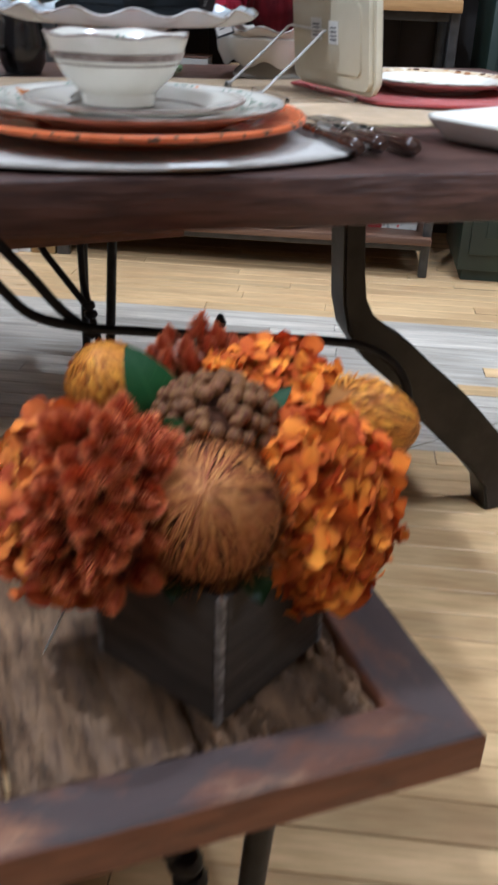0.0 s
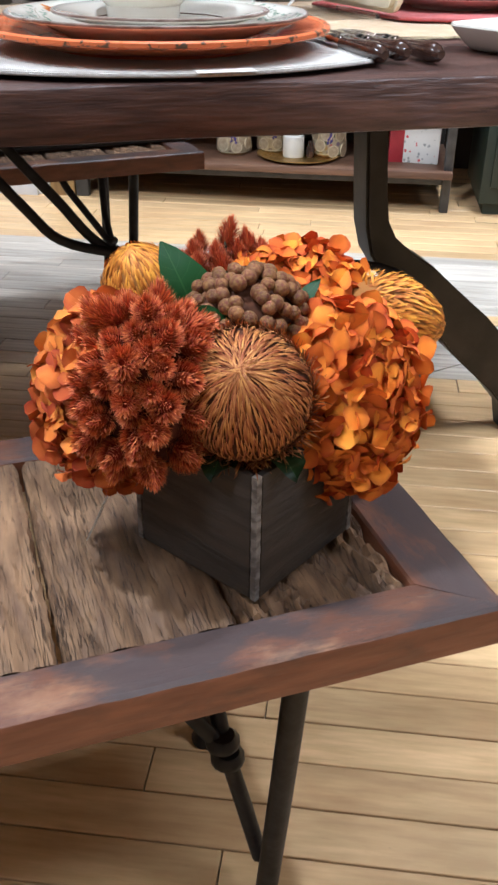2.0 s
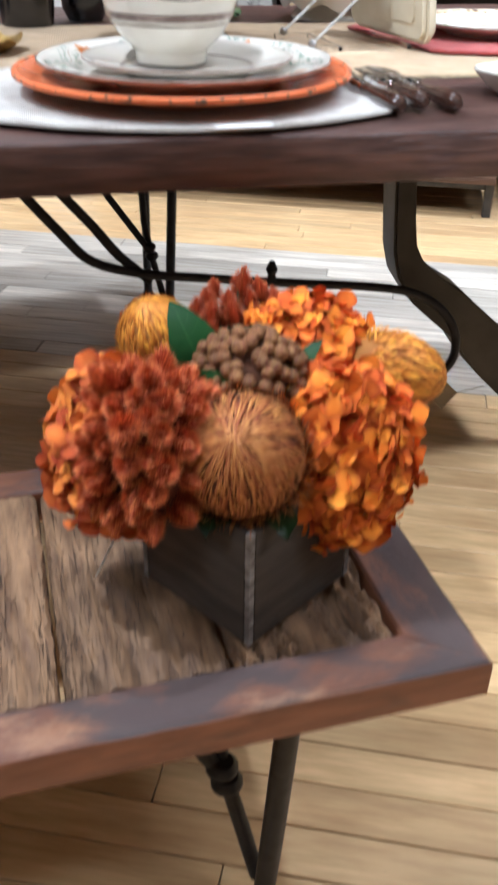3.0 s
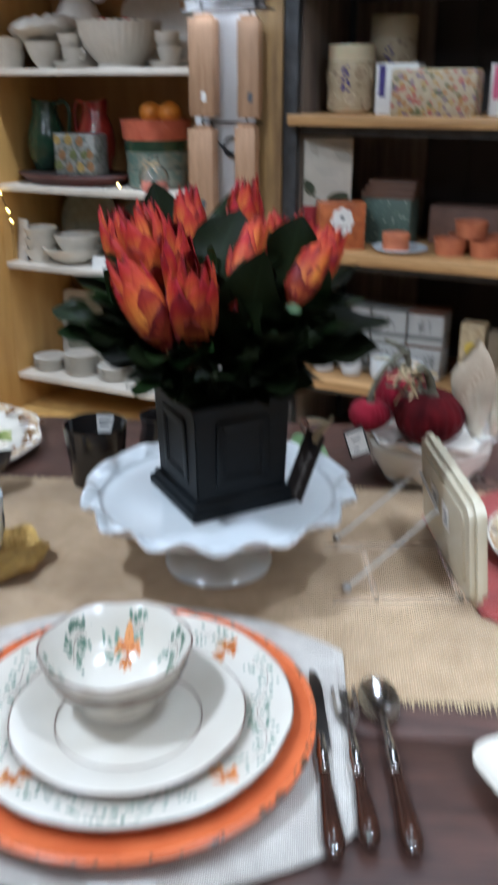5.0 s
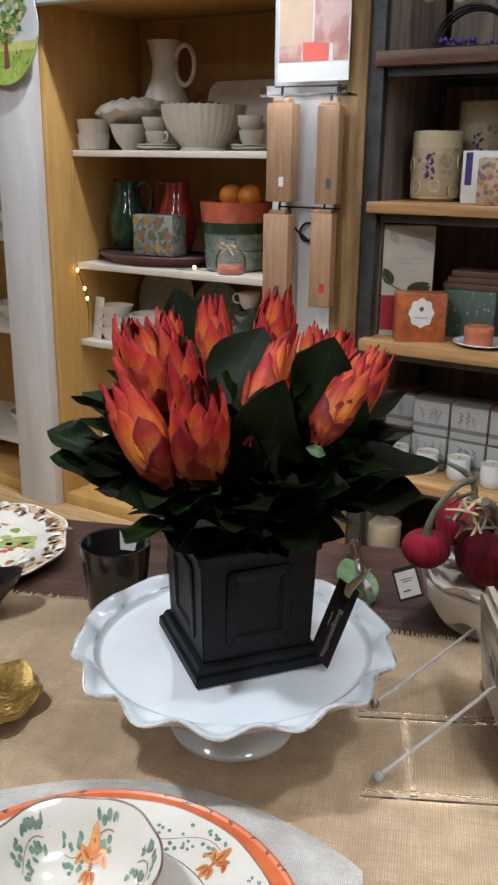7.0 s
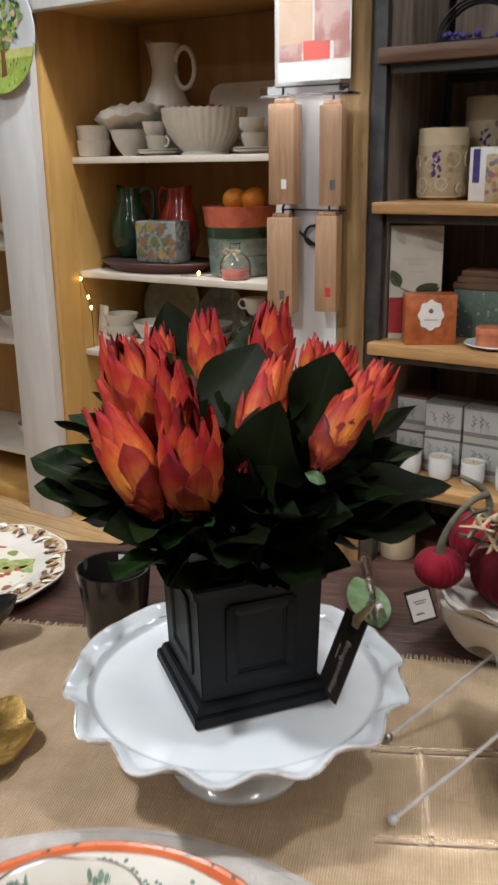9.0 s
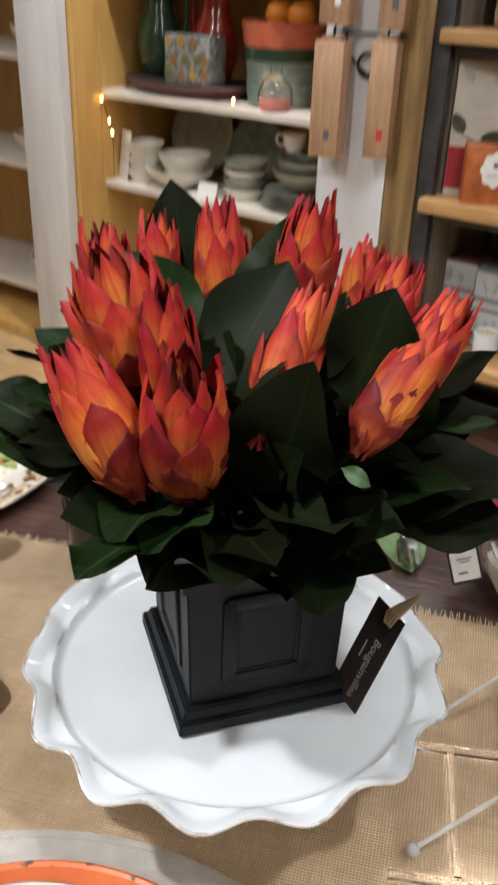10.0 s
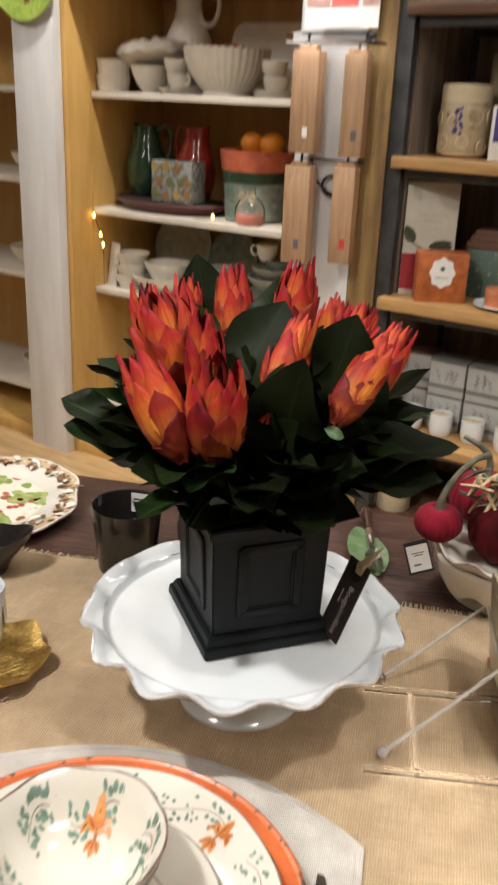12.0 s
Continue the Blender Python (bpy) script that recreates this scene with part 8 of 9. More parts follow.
    for z, u, v, mt in rows:
        turned("serving_bowl", u - 0.12, v + 0.05, z, bowl_prof(0.13, 0.09), mt, "pale ceramic bowl in the next bay", "bowl", 40, None, "dishes in the next bay")
        turned("cup", u + 0.03, v - 0.05, z, cup_prof(0.045, 0.085), "matte_white", "pale cylindrical cup in the next bay", "cup", 32, None, "cups in the next bay")
    for i, mt in enumerate(("red_jug", "green_jug", "sage")):
        turned("mixing_bowl", -1.72, 0.34, 0.1855 + 0.1 + 0.055 * i, bowl_prof(0.11, 0.085), mt, "coloured bowl in a nested stack in the next bay", "bowl", 40, None, "nested coloured bowls")
    for i in range(6):
        turned("stacked_plate", -1.72, 0.34, 0.1855 + 0.016 * i, [(0, 0), (0.09, 0), (0.13, 0.013), (0.13, 0.016), (0.09, 0.005), (0, 0.005)], "matte_white", "white plate in a stack in the next bay", "plate", 40, None, "stacked plates in the next bay")


third_shelf()


# ---- on the pillars ----
def painted_plate():
    t = thing("painted_wall_plate", at_store(-1.485, -0.006, 1.85) @ pose(0, 0, 0, 90), "oval white wall plate painted with a green tree on grass", "wall plate")
    t.scale = (0.92, 1, 1)
    R = 0.195
    part("body", bm_lathe([(0, 0), (R * 0.6, 0), (R * 0.7, 0.004), (R, 0.018), (R, 0.022), (R * 0.97, 0.0225), (R * 0.7, 0.0085), (0, 0.0078)], 72), "white_glaze", t)
    M["grass_paint"] = mat("grass_green_paint", (0.28, 0.42, 0.06), (0.42, 0.52, 0.12), rough=0.15, scale=30, bump=0, coat=0.4)
    M["tree_paint"] = mat("tree_green_paint", (0.10, 0.22, 0.04), (0.24, 0.36, 0.1), rough=0.15, scale=60, bump=0, coat=0.4)
    M["meadow_paint"] = mat("meadow_yellow_paint", (0.55, 0.58, 0.14), (0.66, 0.64, 0.25), rough=0.15, scale=30, bump=0, coat=0.4)
    M["leaf_paint"] = mat("deep_green_paint", (0.04, 0.10, 0.025), (0.07, 0.16, 0.04), rough=0.15, scale=60, bump=0, coat=0.4)
    M["blossom_paint"] = mat("cream_blossom_paint", (0.70, 0.60, 0.34), (0.60, 0.48, 0.24), rough=0.15, scale=60, bump=0, coat=0.4)
    M["trunk_paint"] = mat("trunk_brown_paint", (0.24, 0.11, 0.05), rough=0.15, scale=60, bump=0, coat=0.4)
    up = lerp_profile([(0, 0.0083), (R * 0.7, 0.009), (R * 0.97, 0.023), (R, 0.023)])

    def patch(pts, lift, mt, name):
        bm = bmesh.new()
        bm.faces.new([bm.verts.new((x, y, 0)) for x, y in pts])
        bmesh.ops.triangulate(bm, faces=bm.faces[:])
        bmesh.ops.subdivide_edges(bm, edges=bm.edges[:], cuts=3, use_grid_fill=True)
        for v in bm.verts:
            v.co.z = up(math.hypot(v.co.x, v.co.y)) + lift
        part(name, bm, mt, t, smooth=False)
    low = [(R * 0.99 * math.cos(a), R * 0.99 * math.sin(a)) for a in (math.pi + 0.42 + (math.pi - 0.84) * i / 24 for i in range(25))]
    patch(low, 0.0004, "grass_paint", "painted_grass")
    strip = [(R * 0.99 * math.cos(q), R * 0.99 * math.sin(q)) for q in (math.pi + 0.25, math.pi + 0.33, math.pi + 0.42)] + [(R * 0.99 * math.cos(q), R * 0.99 * math.sin(q)) for q in (-0.42, -0.33, -0.25)]
    patch(strip, 0.0007, "meadow_paint", "painted_meadow")
    rng = random.Random(3)
    for i in range(46):
        a, d = rng.uniform(math.pi + 0.5, 2 * math.pi - 0.5), R * rng.uniform(0.55, 0.93)
        cx, cy, w, h = d * math.cos(a), d * math.sin(a), rng.uniform(0.002, 0.005), rng.uniform(0.008, 0.02)
        patch([(cx - w, cy), (cx + w, cy), (cx + w * 0.4, cy + h)], 0.001 + 0.00003 * i, ("tree_paint", "meadow_paint", "leaf_paint")[i % 3], "painted_blade")
    patch([(-0.012, -0.14), (0.02, -0.135), (0.014, -0.06), (0.02, 0.02), (-0.005, 0.02), (-0.006, -0.06)], 0.0026, "trunk_paint", "painted_trunk")
    for i in range(120):
        a, d = rng.uniform(0, 6.28), 0.118 * math.sqrt(rng.random())
        cx, cy, s = d * math.cos(a), 0.050 + d * 0.8 * math.sin(a), rng.uniform(0.006, 0.015)
        patch([(cx + s * (1 + 0.3 * math.sin(3 * q + i)) * math.cos(q), cy + s * math.sin(q)) for q in (2 * math.pi * k / 8 for k in range(8))], 0.003 + 0.00003 * i, ("tree_paint", "leaf_paint", "tree_paint", "blossom_paint", "grass_paint")[i % 5], "painted_foliage")
    part("green_rim", bm_tube([(R * 0.992 * math.cos(q), R * 0.992 * math.sin(q), 0.0225) for q in (math.pi + 0.2 + (math.pi - 0.4) * i / 30 for i in range(31))], 0.0028, 6), "grass_paint", t)


painted_plate()


def hanging_blocks():
    rng = random.Random(1)
    marks = {0: "paper", 1: "ink", 2: "ink", 3: "redlabel"}
    M["redlabel"] = mat("red_label", (0.55, 0.04, 0.03), rough=0.5, scale=30, bump=0)
    for i, (u, z, h) in enumerate(((-0.276, 1.283, 0.283), (-0.116, 1.281, 0.276), (-0.284, 0.955, 0.29), (-0.127, 0.973, 0.28))):
        t = thing("wooden_chime_block", at_store(u, -0.062, z, 12 if i % 2 else 8), "pale oak block hanging from a black hook on the pillar", "wood block", "hanging oak blocks")
        part("block", bm_box(0.083 if i % 2 == 0 else 0.066, 0.06, h, (0, 0, 0), bevel=0.0025), "oakblock", t, angle=25)
        part("cap", bm_box(0.052, 0.04, 0.012, (0, 0, h + 0.0002), bevel=0.0015), "oakblock", t)
        part("hook", bm_tube([(0, 0, h + 0.012), (0, 0, h + 0.03), (0.006, 0, h + 0.042), (0.0, 0.02, h + 0.046), (0, 0.05, h + 0.044)], 0.0035, 8), "iron", t)
        part("sticker", bm_box(0.016, 0.0008, 0.028, (0.008, -0.0306, 0.045)), marks[i], t, "small sticker", smooth=False)
    for z in (1.615, 1.285):
        r = thing("iron_scroll_bracket", at_store(-0.215, -0.012, z - 0.12), "black wrought iron scroll bracket on the white pillar", "bracket")
        pts = []
        for i in range(30):
            q = i / 29
            a = -1.2 + 7.0 * q
            rad = 0.045 * (1 - 0.62 * q)
            pts.append((0.01 + rad * math.cos(a), -0.006, 0.0 + rad * math.sin(a) + 0.02))
        if z < 1.5:
            part("scroll", bm_tube(pts, 0.0042, 8), "iron", r)
        part("bar", bm_tube([(-0.1, -0.006, 0.1), (0.12, -0.006, 0.1)], 0.0028, 8), "iron", r)
        if z < 1.5:
            part("stay", bm_tube([(-0.06, -0.006, 0.1), (-0.055, -0.006, 0.05), (-0.03, -0.006, 0.03), (0.012, -0.006, 0.0), (0.05, -0.006, -0.028), (0.06, -0.006, -0.014)], 0.0042, 8), "iron", r)


hanging_blocks()


def sign_holder():
    t = thing("sign_holder", at_store(-0.185, -0.055, 1.625), "clear acrylic holder with a printed sheet on the pillar", "sign")
    M["beige_print"] = mat("beige_print", (0.62, 0.46, 0.33), (0.56, 0.4, 0.28), rough=0.5, scale=20, bump=0)
    M["pink_print"] = mat("rose_print", (0.42, 0.2, 0.17), (0.56, 0.38, 0.34), rough=0.5, scale=14, bump=0, spread=(0.45, 0.55))
    M["coral_print"] = mat("coral_print", (0.75, 0.13, 0.1), rough=0.5, scale=14, bump=0)
    part("sheet", bm_box(0.235, 0.002, 0.4, (0, 0, 0.0)), "paper", t, smooth=False)
    for n, x, z, w, h, mt in (("print_panel", -0.058, 0.075, 0.11, 0.31, "beige_print"), ("photo_print", 0.058, 0.1, 0.11, 0.2, "pink_print"), ("photo_print", 0.01, 0.055, 0.085, 0.05, "coral_print"),
                              ("photo_print", -0.075, 0.055, 0.075, 0.045, "pink_print"), ("photo_print", 0.09, 0.055, 0.05, 0.045, "pink_print")):
        part(n, bm_box(w, 0.0006, h, (x, -0.0015 - 0.0004 * (mt != "beige_print"), z)), mt, t, smooth=False)
    for k in range(5):
        part("printed_bar", bm_box(0.05 - 0.006 * (k % 2), 0.0005, 0.004, (-0.06, -0.0025, 0.22 + 0.02 * k)), "paleink", t, smooth=False)
    part("holder_front", bm_box(0.25, 0.0025, 0.43, (0, -0.006, -0.02)), "glass", t, smooth=False)
    part("holder_ledge", bm_box(0.285, 0.07, 0.008, (0, -0.02, -0.044), bevel=0.002), "acrylic", t)
    part("holder_lip", bm_box(0.285, 0.006, 0.030, (0, -0.058, -0.044), bevel=0.002), "acrylic", t)


sign_holder()


# ---- industrial shelf unit ----
def shelf_unit():
    t = thing("shelf_unit", STORE, "industrial shelving with black metal posts and thick wooden shelves", "shelf unit")
    M["blacksteel"] = mat("black_steel_tube", (0.075, 0.076, 0.078), (0.045, 0.045, 0.046), rough=0.45, metal=0.5, scale=20, bump=0.1)
    for u, w in ((-0.006, 0.046), (1.295, 0.03)):
        for v in (0.012, 0.44):
            part("post", bm_box(w, 0.03, 2.5, (u, v, 0), bevel=0.002), "blacksteel", t)
    for z, d, mt, proud in ((1.70, 0.04, "shelfwood_dark", 0.0), (1.291, 0.032, "shelfwood", 0.014), (0.883, 0.036, "shelfwood", 0.022), (0.450, 0.030, "shelfwood", 0.018), (0.146, 0.024, "shelfwood_dark", 0.012)):
        part("shelf", bm_box(1.31, 0.46, d, (0.654, 0.205 - proud, z - d), bevel=0.003), mt, t, angle=25)
        for v in (0.012, 0.44):
            part("rail", bm_box(1.25, 0.022, 0.026, (0.654, v, z - d - 0.027), bevel=0.001), "blacksteel", t)
    for k in range(9):
        u0 = 0.03 + k * 0.14
        part("back_board", bm_box(0.138, 0.012, 2.3, (u0 + 0.07, 0.475, 0.16), bevel=0.001), "greypanel" if k < 2 else "darkwall", t)
    part("side_board", bm_box(0.012, 0.4, 2.3, (0.012, 0.24, 0.16), bevel=0.001), "greypanel", t)


shelf_unit()
floral("pressed_flower", (0.40, 0.32, 0.20), ((0.20, 0.14, 0.09), (0.40, 0.32, 0.20), (0.28, 0.21, 0.12), (0.44, 0.36, 0.24), (0.34, 0.26, 0.15)), 46, 0.5, 0.42)
floral("pressed_flower_bright", (0.36, 0.29, 0.19), ((0.32, 0.09, 0.07), (0.40, 0.33, 0.21), (0.30, 0.15, 0.05), (0.16, 0.11, 0.15), (0.34, 0.22, 0.07), (0.12, 0.12, 0.05)), 60, 0.5, 0.55)
floral("botanic_print", (0.44, 0.42, 0.38), ((0.26, 0.25, 0.23), (0.44, 0.42, 0.38), (0.44, 0.42, 0.38), (0.32, 0.31, 0.28)), 75, 0.5, 0.36)
floral("green_tin_print", (0.085, 0.12, 0.095), ((0.26, 0.29, 0.23), (0.085, 0.12, 0.095), (0.12, 0.16, 0.12)), 75, 0.4, 0.4)
floral("berry_print", (0.66, 0.63, 0.58), ((0.55, 0.06, 0.06), (0.66, 0.63, 0.58), (0.66, 0.63, 0.58), (0.3, 0.3, 0.28)), 60, 0.5, 0.34)
M["copper"] = mat("copper_leaf_box", (0.45, 0.13, 0.034), (0.28, 0.072, 0.02), rough=0.4, scale=40, bump=0.15, stain=0.25)
M["clay"] = mat("terracotta_clay", (0.5, 0.17, 0.07), (0.4, 0.12, 0.05), rough=0.6, scale=30, bump=0.1)
M["wax"] = mat("cream_wax", (0.62, 0.54, 0.37), (0.56, 0.47, 0.3), rough=0.5, scale=20, bump=0.03, sss=0.2)
M["greybox_print"] = mat("grey_carton", (0.20, 0.20, 0.185), (0.16, 0.16, 0.15), rough=0.6, scale=20, bump=0.02)
M["browncarton"] = mat("brown_carton", (0.17, 0.09, 0.06), rough=0.6, scale=20, bump=0.02)


def flower_candle(u, v, z, R, H, print_mat, label, square=False):
    t = thing("botanical_candle", at_store(u, v, z), label, "candle", "botanical candles")
    if square:
        part("body", bm_box(R * 2, 0.09, H, (0, 0, 0), bevel=0.004), print_mat, t)
        part("wax_top", bm_box(R * 2 - 0.014, 0.076, 0.003, (0, 0, H)), "wax", t)
    else:
        part("body", bm_lathe([(0, 0.008), (R - 0.003, 0.008), (R, 0.012), (R, H - 0.004), (R - 0.004, H), (R - 0.014, H - 0.004), (0, H - 0.012)], 48), "wax", t)
        part("botanical_layer", bm_lathe([(R, 0.013), (R + 0.0008, 0.014), (R + 0.0008, H * 0.74), (R, H * 0.76)], 48), print_mat, t)
        part("wooden_base", bm_lathe([(0, 0), (R * 0.8, 0), (R * 0.82, 0.002), (R * 0.82, 0.008), (0, 0.008)], 40), "shelfwood", t)
        part("wick", bm_tube([(0, 0, H - 0.013), (0.001, 0, H - 0.002)], 0.0012, 6), "ink", t)
        rng = random.Random(int(u * 1000))
        M.setdefault("citrus", mat("dried_citrus_slice", (0.42, 0.33, 0.21), (0.30, 0.22, 0.13), rough=0.55, scale=90))
        M.setdefault("citrus_rind", mat("dried_citrus_rind", (0.56, 0.46, 0.30), (0.46, 0.36, 0.22), rough=0.55, scale=90))
        for i in range(8):
            a, h, s = -2.5 + i * 0.42, H * (0.2 if i % 2 else 0.5) + rng.uniform(-0.01, 0.015), rng.uniform(0.018, 0.026)
            turn = Matrix.Rotation(a, 4, "Z") @ pose(R + 0.0012, 0, h, 0, 90)
            bm = bm_lathe([(0, 0.0), (s * 0.84, 0.0), (s * 0.84, -0.003), (0, -0.003)], 18)
            bm.transform(turn)
            slice_ = part("dried_slice", bm, "citrus", t)
            bm = bm_lathe([(s * 0.84, 0.0012), (s, 0.0012), (s, -0.003), (s * 0.84, -0.003)], 18)
            bm.transform(turn)
            part("rind", bm, "citrus_rind", slice_)
        sprig = bmesh.new()
        for i in range(22):
            a, h = -1.45 + rng.uniform(-0.16, 0.16), H * 0.48 + (i / 22 - 0.4) * H * 0.36
            bmesh.ops.create_icosphere(sprig, subdivisions=1, radius=rng.uniform(0.003, 0.006), matrix=Matrix.Translation(((R + 0.001) * math.cos(a), (R + 0.001) * math.sin(a), h)))
        part("flower_sprig", sprig, "purple", t, "purple pressed blossoms")


def carton(name, u, v, z, w, d, h, material, label, turn=0, lid=None, band=None, category="box", group="", tilt=0):
    t = thing(name, at_store(u, v, z, turn) @ pose(0, 0, 0, tilt), label, category, group)
    part("body", bm_box(w, d, h, (0, 0, 0), bevel=0.0015), material, t, angle=25)
    if lid:
        part("lid", bm_box(w + 0.002, d + 0.002, h * 0.06, (0, 0, h + 0.0003), bevel=0.0008), lid, t)
    if band:
        part("band", bm_box(w + 0.0012, d + 0.0012, h * 0.13, (0, 0, h * 0.2)), band, t, smooth=False)
    return t


def twig_print(box, w, d, h, seed):
    """A line drawing of twigs with small leaves on the front of a carton."""
    rng = random.Random(seed)
    bm = bmesh.new()
    uv = bm.loops.layers.uv.new("uv")
    for k in range(5):
        x, a = w * rng.uniform(-0.34, 0.34), rng.uniform(-0.35, 0.35)
        way = Vector((math.sin(a), 0, math.cos(a)))
        base = Vector((x, -d / 2 - 0.0012, h * 0.36))
        L = h * rng.uniform(0.3, 0.5)
        blade(bm, uv, base, way, (0, -1, 0), L, 0.0016, rows=2, shape=lambda q: 1.0)
        for i in range(5):
            s = 1 if i % 2 else -1
            blade(bm, uv, base + way * (L * (0.3 + 0.16 * i)), way + Vector((s * 0.9, 0, 0)), (0, -1, 0), h * 0.1, h * 0.035, rows=3, shape=lambda q: (0.2, 1, 0.8, 0.1)[round(q * 3)])
    part("printed_twig", bm, "twig_ink", box, "grey line drawing of twigs")


M["purple"] = mat("purple_blossom", (0.07, 0.045, 0.22), (0.04, 0.028, 0.14), rough=0.7, scale=60)
M["twig_ink"] = mat("grey_print_ink", (0.20, 0.20, 0.19), (0.28, 0.27, 0.25), rough=0.6, scale=60, bump=0)
M["carton_white"] = mat("matt_white_carton", (0.42, 0.41, 0.385), (0.38, 0.37, 0.345), rough=0.6, scale=14, bump=0.02)


def unit_things():
    S5, S4, S3, S2, S1 = 1.7005, 1.2915, 0.8835, 0.4505, 0.1465
    # wire basket on the top shelf
    b = thing("wire_basket", at_store(0.22, 0.16, S5, 12), "dark wire flower basket with purple blossoms", "basket")
    for dy in (-0.05, 0.0, 0.05):
        part("hoop", bm_tube([(0.11 * math.cos(a), dy + 0.012 * math.sin(3 * a), 0.02 + 0.1 * math.sin(a)) for a in (math.pi * i / 16 for i in range(17))], 0.0042, 8), "iron", b)
    part("base_ring", bm_tube([(0.13 * math.cos(a), 0.075 * math.sin(a), 0.012) for a in (2 * math.pi * i / 28 for i in range(28))], 0.0045, 8, closed=True), "iron", b)
    part("base_rod", bm_tube([(-0.13, 0, 0.006), (0.13, 0, 0.006)], 0.005, 8), "iron", b)
    rng = random.Random(14)
    for i in range(26):
        p = (rng.uniform(-0.1, 0.11), rng.uniform(-0.08, 0.06), rng.uniform(0.012, 0.035))
        part("blossom", ellipsoid(p, (rng.uniform(0.006, 0.011),) * 3, 10), "purple", b)
    for i, (u, z) in enumerate(((0.10, 1.87), (0.19, 1.86), (0.26, 1.9))):
        t = thing("hanging_ornament", at_store(u, 0.1, z), "oval pale pressed-flower ornament hanging on a cord", "ornament", "hanging ornaments")
        part("disc", bm_lathe([(0, -0.004), (0.024, -0.003), (0.027, 0), (0.024, 0.003), (0, 0.004)], 28), "pressed_flower", t)
        t.children[0].matrix_basis = pose(0, 0, 0, 90) @ Matrix.Diagonal((1, 1.35, 1, 1))
        part("cord", bm_tube([(0, 0, 0.036), (0.0, 0.0, 0.35)], 0.001, 5), "straw", t)
    part_bar = part("hanging_rail", bm_tube([(0.03, 0.1, 2.215), (1.28, 0.1, 2.215)], 0.005, 8), "blacksteel")
    part_bar.matrix_world = STORE
    tagged(part_bar, "thin black metal rail across the shelf unit", "rail")
    # candles
    flower_candle(0.136, 0.150, S4, 0.073, 0.200, "pressed_flower", "round cream candle set with dried citrus and pressed flowers")
    flower_candle(0.215, 0.32, S4, 0.075, 0.29, "pressed_flower", "tall round candle set with dark pressed flowers")
    carton("candle_carton", 0.307, 0.118, S4, 0.13, 0.08, 0.145, "paper", "white carton with a purple edge stripe", 0)
    st = bpy.data.objects["candle_carton"]
    part("stripe", bm_box(0.02, 0.0008, 0.09, (-0.045, -0.0406, 0.05)), "purple", st, "purple stripe", smooth=False)
    flower_candle(0.445, 0.028, S4, 0.125, 0.125, "pressed_flower_bright", "long rectangular candle with bright pressed flowers", True)
    c2 = carton("candle_carton", 0.645, 0.13, S4, 0.12, 0.08, 0.14, "paper", "white carton with a pink edge stripe", 0)
    M["pinkstripe"] = mat("pink_stripe", (0.6, 0.12, 0.22), rough=0.5, scale=20, bump=0)
    part("stripe", bm_box(0.02, 0.0008, 0.09, (-0.04, -0.0406, 0.045)), "pinkstripe", c2, "pink stripe", smooth=False)
    flower_candle(0.8, 0.14, S4, 0.07, 0.15, "pressed_flower_bright", "round candle set with bright pressed flowers")
    # gift shelf
    t = carton("gift_carton", 0.087, 0.095, S3, 0.154, 0.05, 0.337, "paper2", "tall cream carton printed with a leafy branch and red foot", 25)
    part("printed_block", bm_box(0.05, 0.0008, 0.108, (-0.0518, -0.0256, 0.018)), "redprint", t, "dark red printed block", smooth=False)
    for x, z, a, L, W in ((-0.046, 0.158, -28, 0.056, 0.034), (0.0, 0.148, 76, 0.070, 0.026), (0.018, 0.128, 62, 0.060, 0.026)):
        bm = bmesh.new()
        uv = bm.loops.layers.uv.new("uv")
        blade(bm, uv, (x, -0.0262, z), (math.sin(radians(a)), 0, math.cos(radians(a))), (0, -1, 0), L, W, rows=8, shape=lambda q: 0.08 + 0.92 * math.sin(math.pi * min(1, q ** 0.85)) ** 0.8)
        part("printed_leaf", bm, "leafprint", t, "olive green printed leaf")
    part("printed_branch", bm_tube(flowing([(-0.072, -0.0258, 0.182), (-0.045, -0.0258, 0.156), (-0.01, -0.0258, 0.140), (0.03, -0.0258, 0.122)]), 0.0017, 5), "stem", t)
    for x, z, a, L, W in ((0.0, 0.322, 100, 0.08, 0.022), (0.015, 0.30, 118, 0.07, 0.030), (-0.06, 0.325, 150, 0.05, 0.024)):
        bm = bmesh.new()
        uv = bm.loops.layers.uv.new("uv")
        blade(bm, uv, (x, -0.0258, z), (math.sin(radians(a)), 0, math.cos(radians(a))), (0, -1, 0), L, W, rows=8, shape=lambda q: 0.08 + 0.92 * math.sin(math.pi * min(1, q)) ** 0.8)
        part("printed_shadow_leaf", bm, "shadeprint", t, "pale grey printed leaf")
    for z, w in ((0.238, 0.085), (0.222, 0.058), (0.200, 0.045)):
        part("printed_bar", bm_box(w, 0.0006, 0.005, (0.004, -0.0256, z)), "paleink", t, smooth=False)
    o = carton("copper_box", 0.157, 0.043, S3, 0.149, 0.075, 0.146, "copper", "orange copper-leaf box with a white shaped label", 29.5)
    pts = [(0.036 * (1 + 0.07 * math.cos(8 * a)) * math.cos(a), 0.043 * (1 + 0.07 * math.cos(8 * a)) * math.sin(a)) for a in (2 * math.pi * i / 48 for i in range(48))]
    bm = bm_prism(pts, 0, 0.001)
    bm.transform(pose(0, -0.0376, 0.088, 90))
    part("label", bm, "paper", o, "white scalloped label", smooth=False)
    part("printed_mark", bm_lathe([(0, 0), (0.007, 0), (0.007, 0.0006), (0, 0.0006)], 16), "ink", o)
    o.children[-1].matrix_basis = pose(0, -0.0386, 0.1, 90)
